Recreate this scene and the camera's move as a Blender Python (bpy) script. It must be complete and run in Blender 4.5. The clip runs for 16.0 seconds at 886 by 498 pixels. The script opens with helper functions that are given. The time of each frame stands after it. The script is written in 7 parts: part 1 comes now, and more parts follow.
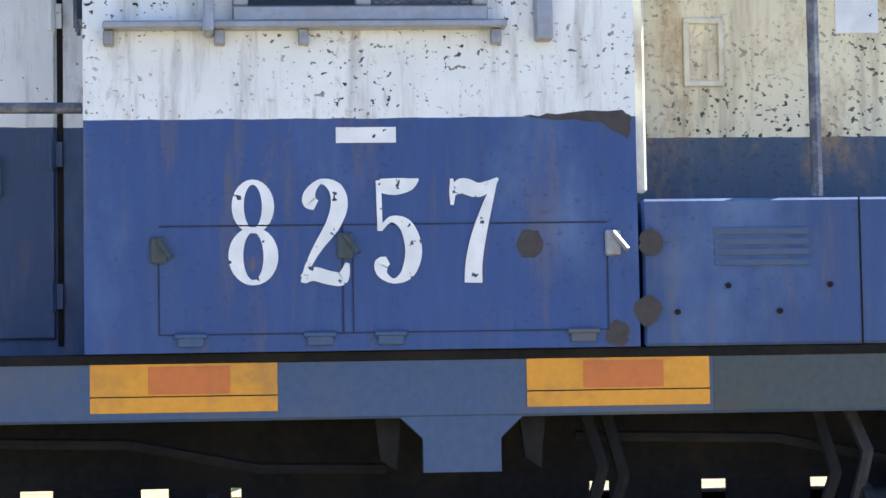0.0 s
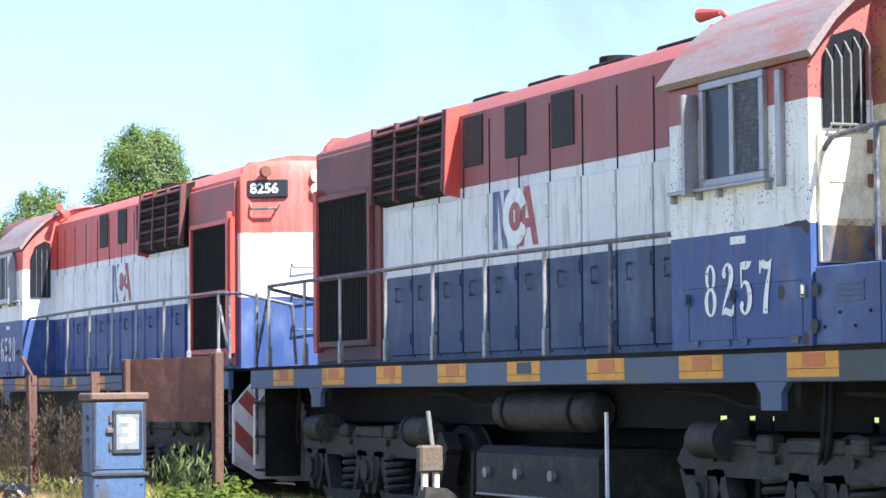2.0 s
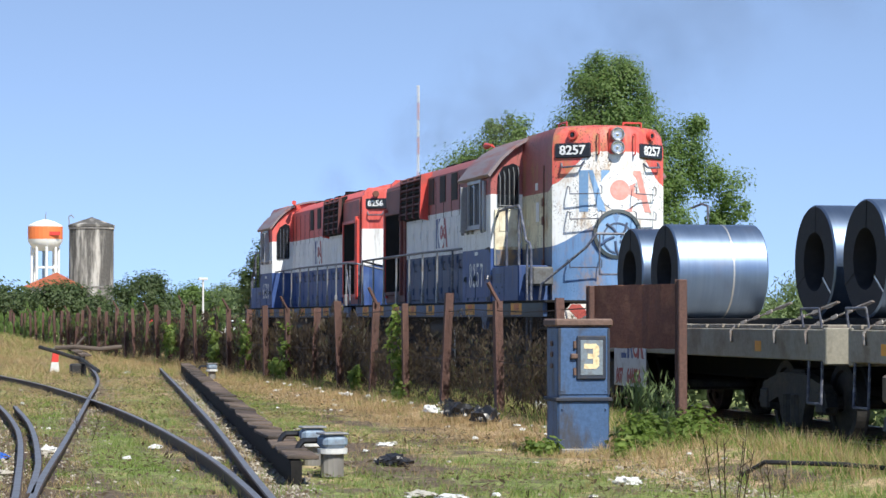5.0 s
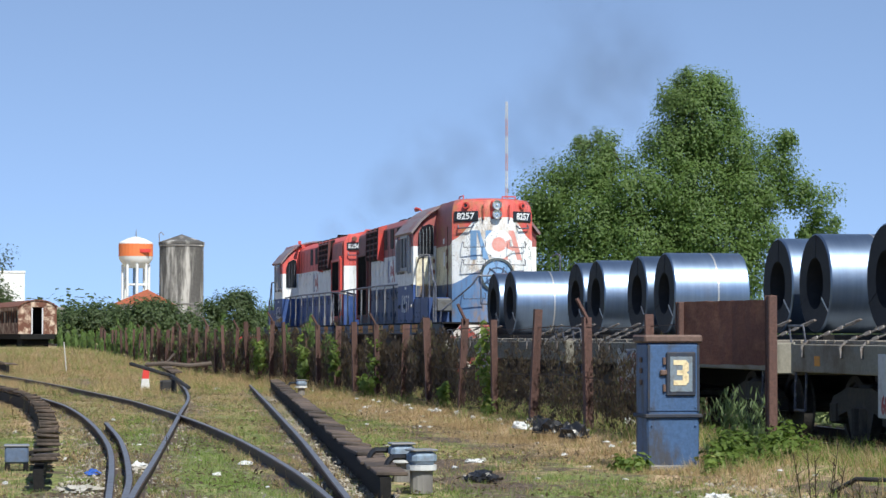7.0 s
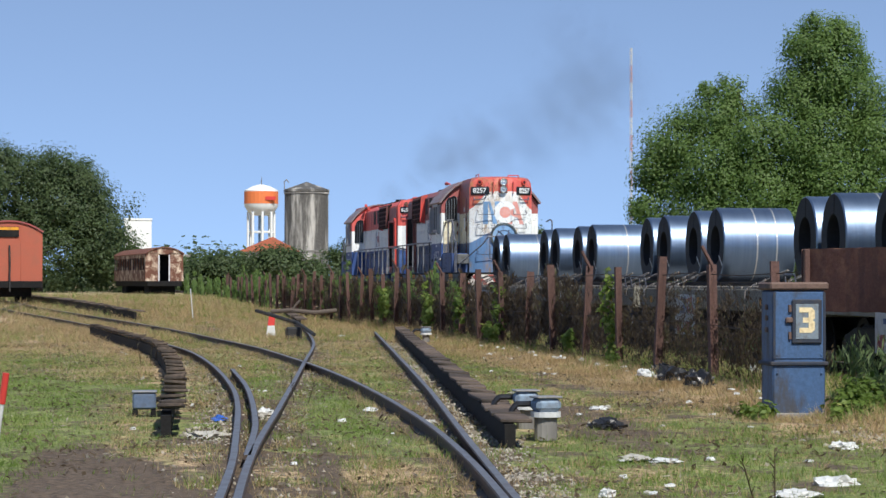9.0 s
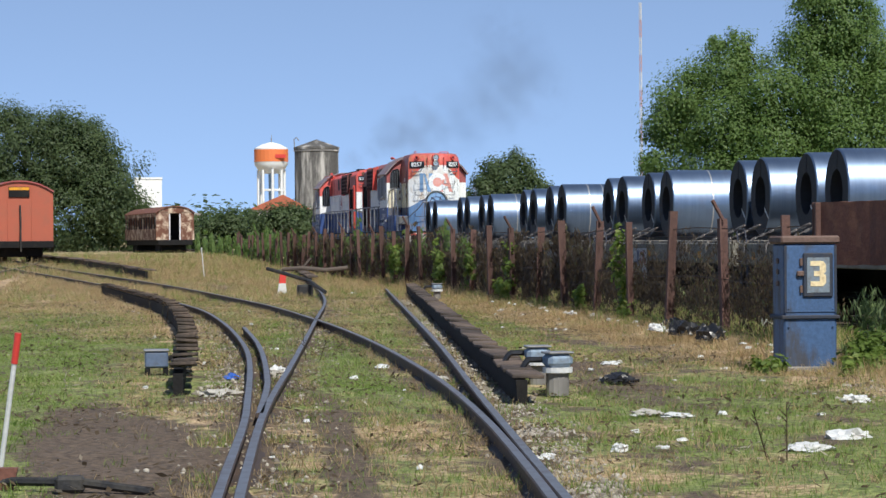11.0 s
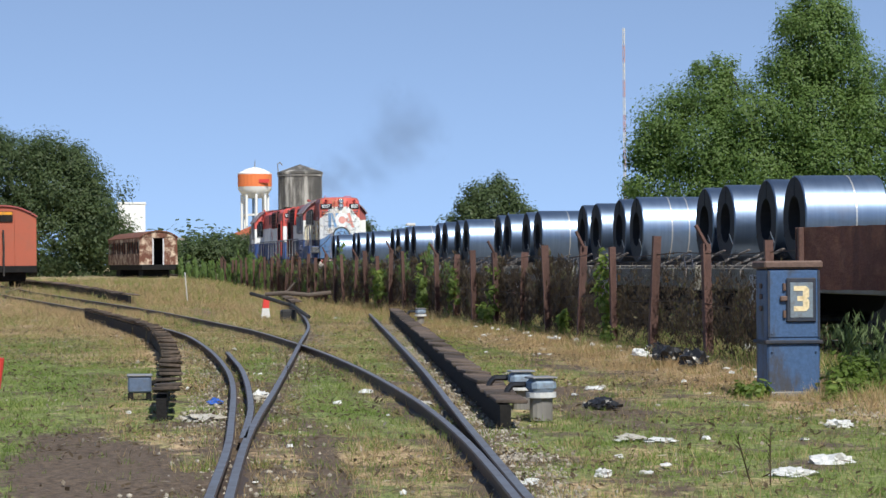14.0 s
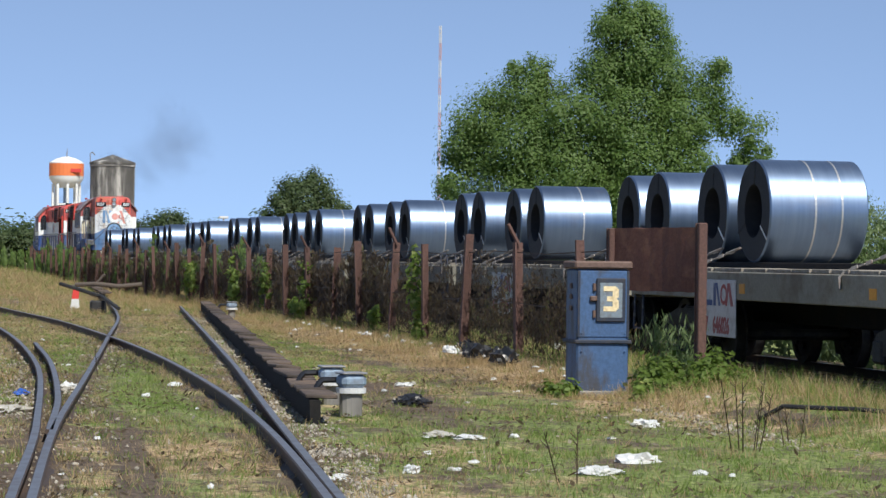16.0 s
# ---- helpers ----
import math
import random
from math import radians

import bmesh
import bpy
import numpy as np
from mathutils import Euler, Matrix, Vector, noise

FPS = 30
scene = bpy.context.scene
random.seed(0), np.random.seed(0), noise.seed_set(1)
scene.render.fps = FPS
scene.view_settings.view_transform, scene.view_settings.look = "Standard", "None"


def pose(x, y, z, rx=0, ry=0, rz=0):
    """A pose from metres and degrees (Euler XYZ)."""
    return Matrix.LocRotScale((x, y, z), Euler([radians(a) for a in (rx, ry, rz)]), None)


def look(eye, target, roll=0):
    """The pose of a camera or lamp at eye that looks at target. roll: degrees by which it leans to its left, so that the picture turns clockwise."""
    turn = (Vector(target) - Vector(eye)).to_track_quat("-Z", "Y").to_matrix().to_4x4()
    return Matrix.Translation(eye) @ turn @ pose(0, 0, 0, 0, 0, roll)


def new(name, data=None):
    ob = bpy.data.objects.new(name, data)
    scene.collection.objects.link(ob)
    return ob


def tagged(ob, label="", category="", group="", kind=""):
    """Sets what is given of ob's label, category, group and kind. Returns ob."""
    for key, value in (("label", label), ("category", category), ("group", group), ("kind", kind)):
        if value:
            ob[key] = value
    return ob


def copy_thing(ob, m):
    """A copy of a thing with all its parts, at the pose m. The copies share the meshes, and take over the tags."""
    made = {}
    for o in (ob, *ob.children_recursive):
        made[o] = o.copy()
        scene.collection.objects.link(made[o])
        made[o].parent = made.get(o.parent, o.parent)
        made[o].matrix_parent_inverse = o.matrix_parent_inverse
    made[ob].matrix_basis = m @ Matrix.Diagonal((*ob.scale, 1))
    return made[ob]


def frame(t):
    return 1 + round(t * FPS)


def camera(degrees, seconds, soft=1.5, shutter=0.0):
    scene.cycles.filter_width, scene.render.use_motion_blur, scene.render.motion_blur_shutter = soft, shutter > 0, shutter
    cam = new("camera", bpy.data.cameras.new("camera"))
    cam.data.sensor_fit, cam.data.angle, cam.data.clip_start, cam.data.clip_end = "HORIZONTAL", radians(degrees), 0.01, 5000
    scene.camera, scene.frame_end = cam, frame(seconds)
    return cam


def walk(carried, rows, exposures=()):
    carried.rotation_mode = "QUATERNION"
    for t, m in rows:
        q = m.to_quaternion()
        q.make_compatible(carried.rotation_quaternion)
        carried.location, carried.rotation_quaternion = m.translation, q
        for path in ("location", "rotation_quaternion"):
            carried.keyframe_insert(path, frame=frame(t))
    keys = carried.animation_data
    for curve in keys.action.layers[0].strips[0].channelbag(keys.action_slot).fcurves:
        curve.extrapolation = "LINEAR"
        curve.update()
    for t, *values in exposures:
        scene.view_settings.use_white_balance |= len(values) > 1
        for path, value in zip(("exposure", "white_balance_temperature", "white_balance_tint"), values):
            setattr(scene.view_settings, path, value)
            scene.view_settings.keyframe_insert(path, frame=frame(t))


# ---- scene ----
# The camera stands still beside the line and pans after the train: seconds, bearing, tilt, lean in degrees.
EYE = (0.0, 0.0, 1.5)
PAN = [
    (0.0, 4.398, 4.195, -0.987),
    (0.5, -23.849, 4.037, -0.782),
    (1.0, -46.809, 3.230, 1.451),
    (1.5, -59.619, 2.589, 1.119),
    (2.0, -67.105, 3.322, -0.508),
    (2.5, -70.157, 3.108, -0.283),
    (3.0, -71.896, 2.694, -0.444),
    (3.5, -72.617, 1.709, -0.300),
    (4.0, -74.326, 1.337, -0.581),
    (4.5, -76.711, 1.414, -0.108),
    (7.0, -80.067, 2.034, 0.039),
    (7.5, -81.437, 1.944, -0.027),
    (8.0, -82.070, 1.730, -0.390),
    (8.5, -82.682, 1.185, -0.139),
    (9.0, -82.984, 0.791, 0.059),
    (11.5, -83.283, -0.350, -0.456),
    (12.0, -83.486, -0.406, -0.435),
    (12.5, -84.109, -0.263, -0.708),
    (13.0, -83.604, -0.064, -0.169),
    (13.5, -83.362, -0.223, -0.257),
    (14.0, -82.847, 0.352, -0.401),
    (14.5, -82.265, 0.530, 0.282),
    (15.0, -80.920, 0.447, 0.677),
    (15.5, -79.127, 0.143, 0.976),
    (16.0, -78.451, 0.259, 0.704),
]


def aim(bearing, tilt, lean):
    b, e = radians(bearing), radians(tilt)
    way = Vector((math.sin(b) * math.cos(e), math.cos(b) * math.cos(e), math.sin(e)))
    return look(EYE, Vector(EYE) + way * 10, lean)


cam = camera(20.593, 16.0, soft=1.5)
walk(cam, [(t, aim(b, e, r)) for t, b, e, r in PAN],
     exposures=[(0, 1.95, 6050, 7), (1.0, 2.05, 6050, 7), (1.6, 2.12, 6450, 9), (2.5, 1.87, 6700, 11), (3.5, 1.38, 6650, 10), (4.5, 0.98, 6550, 8), (7.0, 0.63, 6350, 6), (8.0, 0.53, 6350, 6), (9.0, 0.46, 6400, 7), (16.0, 0.5, 6500, 7)])

# ---- daylight ----
SUN_AZ, SUN_EL = 75.0, 50.0
world = bpy.data.worlds.new("daylight")
scene.world = world
world.use_nodes = True
wn = world.node_tree.nodes
sky = wn.new("ShaderNodeTexSky")
sky.sky_type, sky.sun_disc = "NISHITA", False
sky.sun_elevation, sky.sun_rotation = radians(SUN_EL), radians(SUN_AZ)
sky.dust_density, sky.ozone_density, sky.air_density = 0.1, 6.0, 0.7
wn["Background"].inputs["Strength"].default_value = 0.146
sky.altitude = 2500
# the hazy horizon sinks below the tree line
lift = wn.new("ShaderNodeVectorMath")
lift.operation = "ADD"
lift.inputs[1].default_value = (0.0, 0.0, 0.15)
level = wn.new("ShaderNodeVectorMath")
level.operation = "NORMALIZE"
world.node_tree.links.new(wn.new("ShaderNodeTexCoord").outputs["Generated"], lift.inputs[0])
world.node_tree.links.new(lift.outputs[0], level.inputs[0])
world.node_tree.links.new(level.outputs[0], sky.inputs[0])
tint = wn.new("ShaderNodeMix")
tint.data_type, tint.blend_type = "RGBA", "MULTIPLY"
tint.inputs[0].default_value, tint.inputs[7].default_value = 1.0, (1.03, 1.0, 0.92, 1.0)
world.node_tree.links.new(sky.outputs[0], tint.inputs[6])
pale = wn.new("ShaderNodeHueSaturation")
pale.inputs["Saturation"].default_value = 0.83
world.node_tree.links.new(tint.outputs[2], pale.inputs["Color"])
world.node_tree.links.new(pale.outputs[0], wn["Background"].inputs["Color"])
sun = new("sun", bpy.data.lights.new("sun", "SUN"))
sun.data.energy, sun.data.angle, sun.data.color = 3.9, radians(0.5), (1.0, 0.95, 0.87)
sun.matrix_world = look((60 * math.sin(radians(SUN_AZ)), 60 * math.cos(radians(SUN_AZ)), 60 * math.tan(radians(SUN_EL))), (0, 0, 0))

# ---- materials ----


def nodes_of(name):
    m = bpy.data.materials.new(name)
    m.use_nodes = True
    return m, m.node_tree.nodes, m.node_tree.links, m.node_tree.nodes["Principled BSDF"]


def rgb(c):
    return (c[0], c[1], c[2], 1.0)


def noise_node(n, l, coord, scale, detail=4.0, stretch=None, rough=0.55):
    t = n.new("ShaderNodeTexNoise")
    t.inputs["Scale"].default_value, t.inputs["Detail"].default_value, t.inputs["Roughness"].default_value = scale, detail, rough
    if stretch:
        mp = n.new("ShaderNodeMapping")
        mp.inputs["Scale"].default_value = stretch
        l.new(coord, mp.inputs["Vector"])
        coord = mp.outputs[0]
    l.new(coord, t.inputs["Vector"])
    return t.outputs["Fac"]


def ramp(n, l, value, lo, hi):
    r = n.new("ShaderNodeMapRange")
    r.inputs["From Min"].default_value, r.inputs["From Max"].default_value = lo, hi
    r.interpolation_type = "SMOOTHSTEP"
    l.new(value, r.inputs["Value"])
    return r.outputs[0]


def mixed(n, l, fac, a, b):
    m = n.new("ShaderNodeMix")
    m.data_type = "RGBA"
    for socket, v in ((m.inputs[0], fac), (m.inputs[6], a), (m.inputs[7], b)):
        if isinstance(v, (tuple, list)):
            socket.default_value = rgb(v)
        elif isinstance(v, (int, float)):
            socket.default_value = v
        else:
            l.new(v, socket)
    return m.outputs[2]


def calc(n, l, op, a, b=None):
    m = n.new("ShaderNodeMath")
    m.operation = op
    for socket, v in zip(m.inputs, (a, b)):
        if v is None:
            continue
        if isinstance(v, (int, float)):
            socket.default_value = v
        else:
            l.new(v, socket)
    return m.outputs[0]


def bumped(n, l, bsdf, height, strength, distance=0.02):
    b = n.new("ShaderNodeBump")
    b.inputs["Strength"].default_value, b.inputs["Distance"].default_value = strength, distance
    l.new(height, b.inputs["Height"])
    l.new(b.outputs[0], bsdf.inputs["Normal"])


def plain(name, c, dark=0.75, stain=None, rough=0.6, metal=0.0, grain=30.0, patch=2.0, bump=0.15, amount=0.5, stretch=None, per_object=0.0, gloss=0.5):
    """A surface with fine grain and broad stains."""
    m, n, l, p = nodes_of(name)
    co = n.new("ShaderNodeTexCoord").outputs["Object"]
    fine = noise_node(n, l, co, grain, 5)
    broad = noise_node(n, l, co, patch, 6, stretch, 0.65)
    col = mixed(n, l, ramp(n, l, fine, 0.3, 0.7), tuple(v * dark for v in c), c)
    if stain:
        f = calc(n, l, "MULTIPLY", ramp(n, l, broad, 0.45, 0.68), amount)
        col = mixed(n, l, f, col, stain)
    if per_object:
        info = n.new("ShaderNodeObjectInfo").outputs["Random"]
        hs = n.new("ShaderNodeHueSaturation")
        l.new(calc(n, l, "ADD", calc(n, l, "MULTIPLY", info, per_object), 1 - per_object / 2), hs.inputs["Value"])
        l.new(col, hs.inputs["Color"])
        col = hs.outputs[0]
    l.new(col, p.inputs["Base Color"])
    l.new(calc(n, l, "ADD", calc(n, l, "MULTIPLY", broad, 0.3), rough - 0.15), p.inputs["Roughness"])
    p.inputs["Metallic"].default_value = metal
    p.inputs["Specular IOR Level"].default_value = gloss
    if bump:
        bumped(n, l, p, fine, bump)
    return m


BLUE, WHITE, RED, MAROON = (0.014, 0.058, 0.225), (0.8, 0.82, 0.83), (0.62, 0.075, 0.06), (0.36, 0.085, 0.08)


def livery(name, blue=BLUE, white=WHITE, red=RED, low=2.73, high=3.56, front=False, fade=1.0, chips=0.66, rusty=0.55):
    """Three painted bands one over another, chipped, streaked and faded; front: the bands sweep over the nose."""
    m, n, l, p = nodes_of(name)
    co = n.new("ShaderNodeTexCoord").outputs["Object"]
    sep = n.new("ShaderNodeSeparateXYZ")
    l.new(co, sep.inputs[0])
    x, y, z = sep.outputs
    lo, hi = low, high
    if front:
        ay = calc(n, l, "ABSOLUTE", y)
        on = ramp(n, l, x, 3.1, 3.75)
        lo = calc(n, l, "ADD", low, calc(n, l, "MULTIPLY", on, calc(n, l, "MULTIPLY", calc(n, l, "SUBTRACT", 0.95, ay), 0.55)))
        sweep = calc(n, l, "SUBTRACT", 0.62, calc(n, l, "MULTIPLY", ramp(n, l, ay, 0.3, 0.95), 0.42))
        hi = calc(n, l, "ADD", high, calc(n, l, "MULTIPLY", on, sweep))
    wob = calc(n, l, "MULTIPLY", calc(n, l, "SUBTRACT", noise_node(n, l, co, 9), 0.5), 0.012)
    zz = calc(n, l, "ADD", z, wob)
    tones = [blue, white, red]
    if front:  # the chamfered front takes brighter tones, the sides darker ones
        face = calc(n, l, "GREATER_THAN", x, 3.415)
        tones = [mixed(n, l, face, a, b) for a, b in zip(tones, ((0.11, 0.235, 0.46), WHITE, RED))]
    above = calc(n, l, "GREATER_THAN", zz, lo)
    col = mixed(n, l, above, tones[0], tones[1])
    col = mixed(n, l, calc(n, l, "GREATER_THAN", zz, hi), col, tones[2])
    broad = noise_node(n, l, co, 1.3, 6, None, 0.65)
    streak = noise_node(n, l, co, 3.0, 5, (3.0, 3.0, 0.35), 0.7)
    fine = noise_node(n, l, co, 45, 4)
    hs = n.new("ShaderNodeHueSaturation")
    l.new(col, hs.inputs["Color"])
    l.new(calc(n, l, "ADD", 0.72, calc(n, l, "MULTIPLY", broad, 0.5)), hs.inputs["Value"])
    l.new(calc(n, l, "ADD", 0.7 * fade, calc(n, l, "MULTIPLY", streak, 0.5)), hs.inputs["Saturation"])
    chalk = ramp(n, l, noise_node(n, l, co, 1.9, 5, (1.0, 1.0, 0.55), 0.6), 0.5, 0.78)
    worn = mixed(n, l, calc(n, l, "MULTIPLY", chalk, calc(n, l, "SUBTRACT", 0.34, calc(n, l, "MULTIPLY", above, 0.28))), hs.outputs[0], (0.2, 0.3, 0.5))
    scuff = ramp(n, l, noise_node(n, l, co, 7.0, 6, (2.6, 2.6, 0.5), 0.75), 0.56, 0.74)
    worn = mixed(n, l, calc(n, l, "MULTIPLY", scuff, 0.4), worn, (0.07, 0.065, 0.07))
    col = mixed(n, l, calc(n, l, "MULTIPLY", ramp(n, l, streak, 0.5, 0.72), 0.45), worn, (0.16, 0.13, 0.11))
    rust = calc(n, l, "MULTIPLY", ramp(n, l, noise_node(n, l, co, 2.2, 8, (1, 1, 0.5), 0.75), 0.48 if front else 0.6, 0.7), rusty)
    col = mixed(n, l, rust, col, (0.34, 0.2, 0.08) if front else (0.2, 0.11, 0.06))
    spots = noise_node(n, l, co, 40, 3, (1.0, 1.0, 1.2), 0.5)
    where = ramp(n, l, noise_node(n, l, co, 2.0, 3), 0.35, 0.6)
    chip = calc(n, l, "MULTIPLY", ramp(n, l, spots, chips, chips + 0.018), where)
    chip = calc(n, l, "MULTIPLY", chip, calc(n, l, "ADD", 0.3, calc(n, l, "MULTIPLY", above, 0.7)))
    col = mixed(n, l, chip, col, (0.012, 0.011, 0.012))
    l.new(col, p.inputs["Base Color"])
    l.new(calc(n, l, "ADD", 0.38, calc(n, l, "MULTIPLY", broad, 0.3)), p.inputs["Roughness"])
    bumped(n, l, p, calc(n, l, "SUBTRACT", calc(n, l, "MULTIPLY", broad, 1.5), chip), 0.25, 0.01)
    return m


SIDE = livery("body_paint")
STEPBOX = livery("step_box_paint", blue=(0.02, 0.06, 0.2), rusty=0.8)
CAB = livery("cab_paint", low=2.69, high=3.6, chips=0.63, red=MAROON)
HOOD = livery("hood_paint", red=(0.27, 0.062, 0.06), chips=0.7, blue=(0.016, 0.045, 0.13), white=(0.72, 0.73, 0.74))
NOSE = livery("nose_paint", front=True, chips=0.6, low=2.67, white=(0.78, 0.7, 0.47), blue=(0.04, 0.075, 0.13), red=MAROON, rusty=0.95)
STRIPE = plain("dirty_stripe_red", (0.4, 0.07, 0.055), 0.8, (0.22, 0.12, 0.09), 0.55, patch=4, amount=0.75, bump=0.06)
SILVER = plain("silvered_reflector", (0.8, 0.8, 0.78), 0.95, None, 0.3, 1.0, bump=0)
# logo blue made brighter: sunlight on the hood end is in the colour
MARKBLUE = plain("sunlit_mark_blue", (0.03, 0.07, 0.33), 0.9, (0.2, 0.24, 0.42), 0.5, patch=8, amount=0.4, bump=0.02)
REDP = plain("red_paint", RED, 0.85, (0.2, 0.06, 0.05), 0.45, amount=0.6, bump=0.05)
MAROONP = plain("dull_maroon_paint", MAROON, 0.8, (0.17, 0.1, 0.09), 0.55, amount=0.7, bump=0.08)
ROOFP = plain("faded_cab_roof_paint", (0.24, 0.2, 0.215), 0.75, (0.24, 0.085, 0.075), 0.5, patch=2.6, amount=0.85, stretch=(0.4, 2, 2))
SILL = plain("blue_sill_paint", (0.048, 0.09, 0.19), 0.85, (0.1, 0.1, 0.11), 0.5, patch=1.2, amount=0.8, bump=0.08)
ORANGE = plain("orange_marker", (0.74, 0.33, 0.02), 0.9, (0.25, 0.14, 0.06), 0.5, patch=3, amount=0.55, bump=0.03)
ORANGE_IN = plain("dark_orange_marker", (0.6, 0.17, 0.03), 0.9, (0.3, 0.12, 0.05), 0.5, patch=3, amount=0.4, bump=0.03)


def chipped_white():
    """White lettering paint with small sharp flakes gone."""
    m, n, l, p = nodes_of("white_stencil_paint")
    co = n.new("ShaderNodeTexCoord").outputs["Object"]
    tone = mixed(n, l, ramp(n, l, noise_node(n, l, co, 9, 5), 0.3, 0.7), (0.7, 0.72, 0.74), (0.83, 0.84, 0.85))
    gone = ramp(n, l, noise_node(n, l, co, 26, 3), 0.655, 0.675)
    l.new(mixed(n, l, gone, tone, (0.03, 0.035, 0.07)), p.inputs["Base Color"])
    p.inputs["Roughness"].default_value = 0.5
    bumped(n, l, p, gone, 0.1, 0.004)
    return m


STENCIL = chipped_white()
LOGO_BLUE = plain("logo_blue", (0.035, 0.075, 0.24), 0.85, (0.4, 0.42, 0.48), 0.5, patch=5, amount=0.5, bump=0.02)
LOGO_RED = plain("logo_red", (0.36, 0.055, 0.06), 0.85, (0.4, 0.3, 0.3), 0.5, patch=5, amount=0.35, bump=0.02)
PALE_BLUE = plain("pale_mark_blue", (0.2, 0.36, 0.6), 0.9, (0.4, 0.45, 0.52), 0.5, patch=6, amount=0.4, bump=0.02)
PALE_RED = plain("logo_pink_red", (0.72, 0.3, 0.26), 0.9, (0.7, 0.5, 0.46), 0.5, patch=6, amount=0.4, bump=0.02)
IRON = plain("greasy_cast_iron", (0.036, 0.036, 0.038), 0.6, (0.08, 0.072, 0.06), 0.62, 0.1, patch=4, amount=0.7, bump=0.3, gloss=0.3)
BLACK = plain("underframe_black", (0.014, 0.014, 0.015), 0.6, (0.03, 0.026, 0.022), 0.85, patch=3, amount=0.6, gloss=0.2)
SCREEN = plain("dark_screen", (0.022, 0.022, 0.026), 0.5, (0.05, 0.045, 0.04), 0.75, patch=4)
STEEL = plain("worn_grey_steel", (0.34, 0.35, 0.37), 0.8, (0.2, 0.15, 0.12), 0.45, 0.5, patch=6, amount=0.6)
RAILING = plain("dark_handrail_paint", (0.07, 0.08, 0.12), 0.7, (0.3, 0.3, 0.31), 0.5, patch=12, amount=0.6)
ALU = plain("dull_aluminium", (0.36, 0.36, 0.385), 0.85, (0.3, 0.28, 0.26), 0.4, 0.6, patch=8, amount=0.5, bump=0.05)
RUST = plain("rust_red_paint", (0.17, 0.066, 0.045), 0.7, (0.27, 0.13, 0.08), 0.75, patch=4, amount=0.7, bump=0.3)
POSTM = plain("rusty_post", (0.12, 0.062, 0.05), 0.65, (0.09, 0.05, 0.045), 0.8, patch=5, amount=0.7, bump=0.35, per_object=0.4)
BOXP = plain("cabinet_blue_paint", (0.06, 0.12, 0.25), 0.75, (0.05, 0.048, 0.05), 0.5, patch=3.5, amount=0.9, stretch=(1.5, 1.5, 0.5), bump=0.12)
BOXT = plain("cabinet_brown_cap", (0.16, 0.1, 0.08), 0.7, (0.07, 0.05, 0.045), 0.7, patch=8)
YELLOW = plain("pale_yellow_paint", (0.82, 0.68, 0.42), 0.9, (0.3, 0.2, 0.1), 0.5, patch=14, amount=0.5, bump=0.02)
RAILM = plain("rail_steel", (0.065, 0.048, 0.04), 0.7, (0.14, 0.085, 0.06), 0.65, 0.15, patch=3, amount=0.5)
RAILTOP = plain("worn_rail_head", (0.27, 0.265, 0.27), 0.85, (0.16, 0.12, 0.1), 0.42, 0.7, patch=5, amount=0.4, bump=0.05)
TIMBER = plain("oily_timber", (0.14, 0.1, 0.075), 0.5, (0.035, 0.028, 0.024), 0.8, grain=18, patch=3, amount=0.8, bump=0.5, per_object=0.9)
DARKTIMBER = plain("tarred_board", (0.014, 0.013, 0.013), 0.6, (0.035, 0.03, 0.026), 0.8, patch=3, amount=0.6, bump=0.3, gloss=0.25)
WAGON = plain("grey_wagon_paint", (0.27, 0.255, 0.21), 0.8, (0.14, 0.1, 0.07), 0.6, patch=1.8, amount=0.8, bump=0.15)
DECKM = plain("worn_plank_deck", (0.33, 0.3, 0.26), 0.7, (0.15, 0.13, 0.11), 0.8, patch=3, amount=0.7, bump=0.3)
PLATEP = plain("white_plate_paint", (0.62, 0.63, 0.66), 0.9, (0.3, 0.26, 0.25), 0.5, patch=7, amount=0.5, bump=0.03)
PALEDOOR = plain("cream_door_paint", (0.74, 0.7, 0.55), 0.9, (0.38, 0.28, 0.16), 0.5, patch=7, amount=0.6, stretch=(1, 1, 0.5), bump=0.08)
NUMPLATE = plain("black_number_glass", (0.02, 0.022, 0.028), 0.8, None, 0.25, bump=0)
BRICKO = plain("orange_wagon_paint", (0.4, 0.1, 0.055), 0.88, (0.3, 0.1, 0.06), 0.6, patch=1.5, amount=0.6)
RUSTC = plain("flaking_coach_paint", (0.16, 0.06, 0.035), 0.6, (0.68, 0.55, 0.42), 0.75, patch=1.6, amount=0.95)
CONCRETE = plain("streaked_concrete", (0.2, 0.19, 0.18), 0.75, (0.48, 0.46, 0.43), 0.85, patch=0.35, amount=0.9, stretch=(1, 1, 0.25), grain=3)
TANKWALL = plain("sooty_tank_wall", (0.1, 0.095, 0.09), 0.7, (0.5, 0.48, 0.45), 0.85, patch=0.5, amount=0.9, stretch=(1.2, 1.2, 0.16), grain=3)
TANKW = plain("tank_white", (0.78, 0.79, 0.78), 0.93, None, 0.6, bump=0)
TANKO = plain("tank_orange", (0.75, 0.2, 0.06), 0.9, None, 0.6, bump=0)
ROOFTILE = plain("terracotta_roof", (0.45, 0.13, 0.07), 0.7, (0.3, 0.1, 0.06), 0.8, patch=1)
PLASTIC = plain("white_plastic", (0.62, 0.63, 0.63), 0.85, (0.5, 0.47, 0.42), 0.5, patch=6, amount=0.5)
BLUEBAG = plain("blue_plastic", (0.03, 0.12, 0.5), 0.8, None, 0.4)
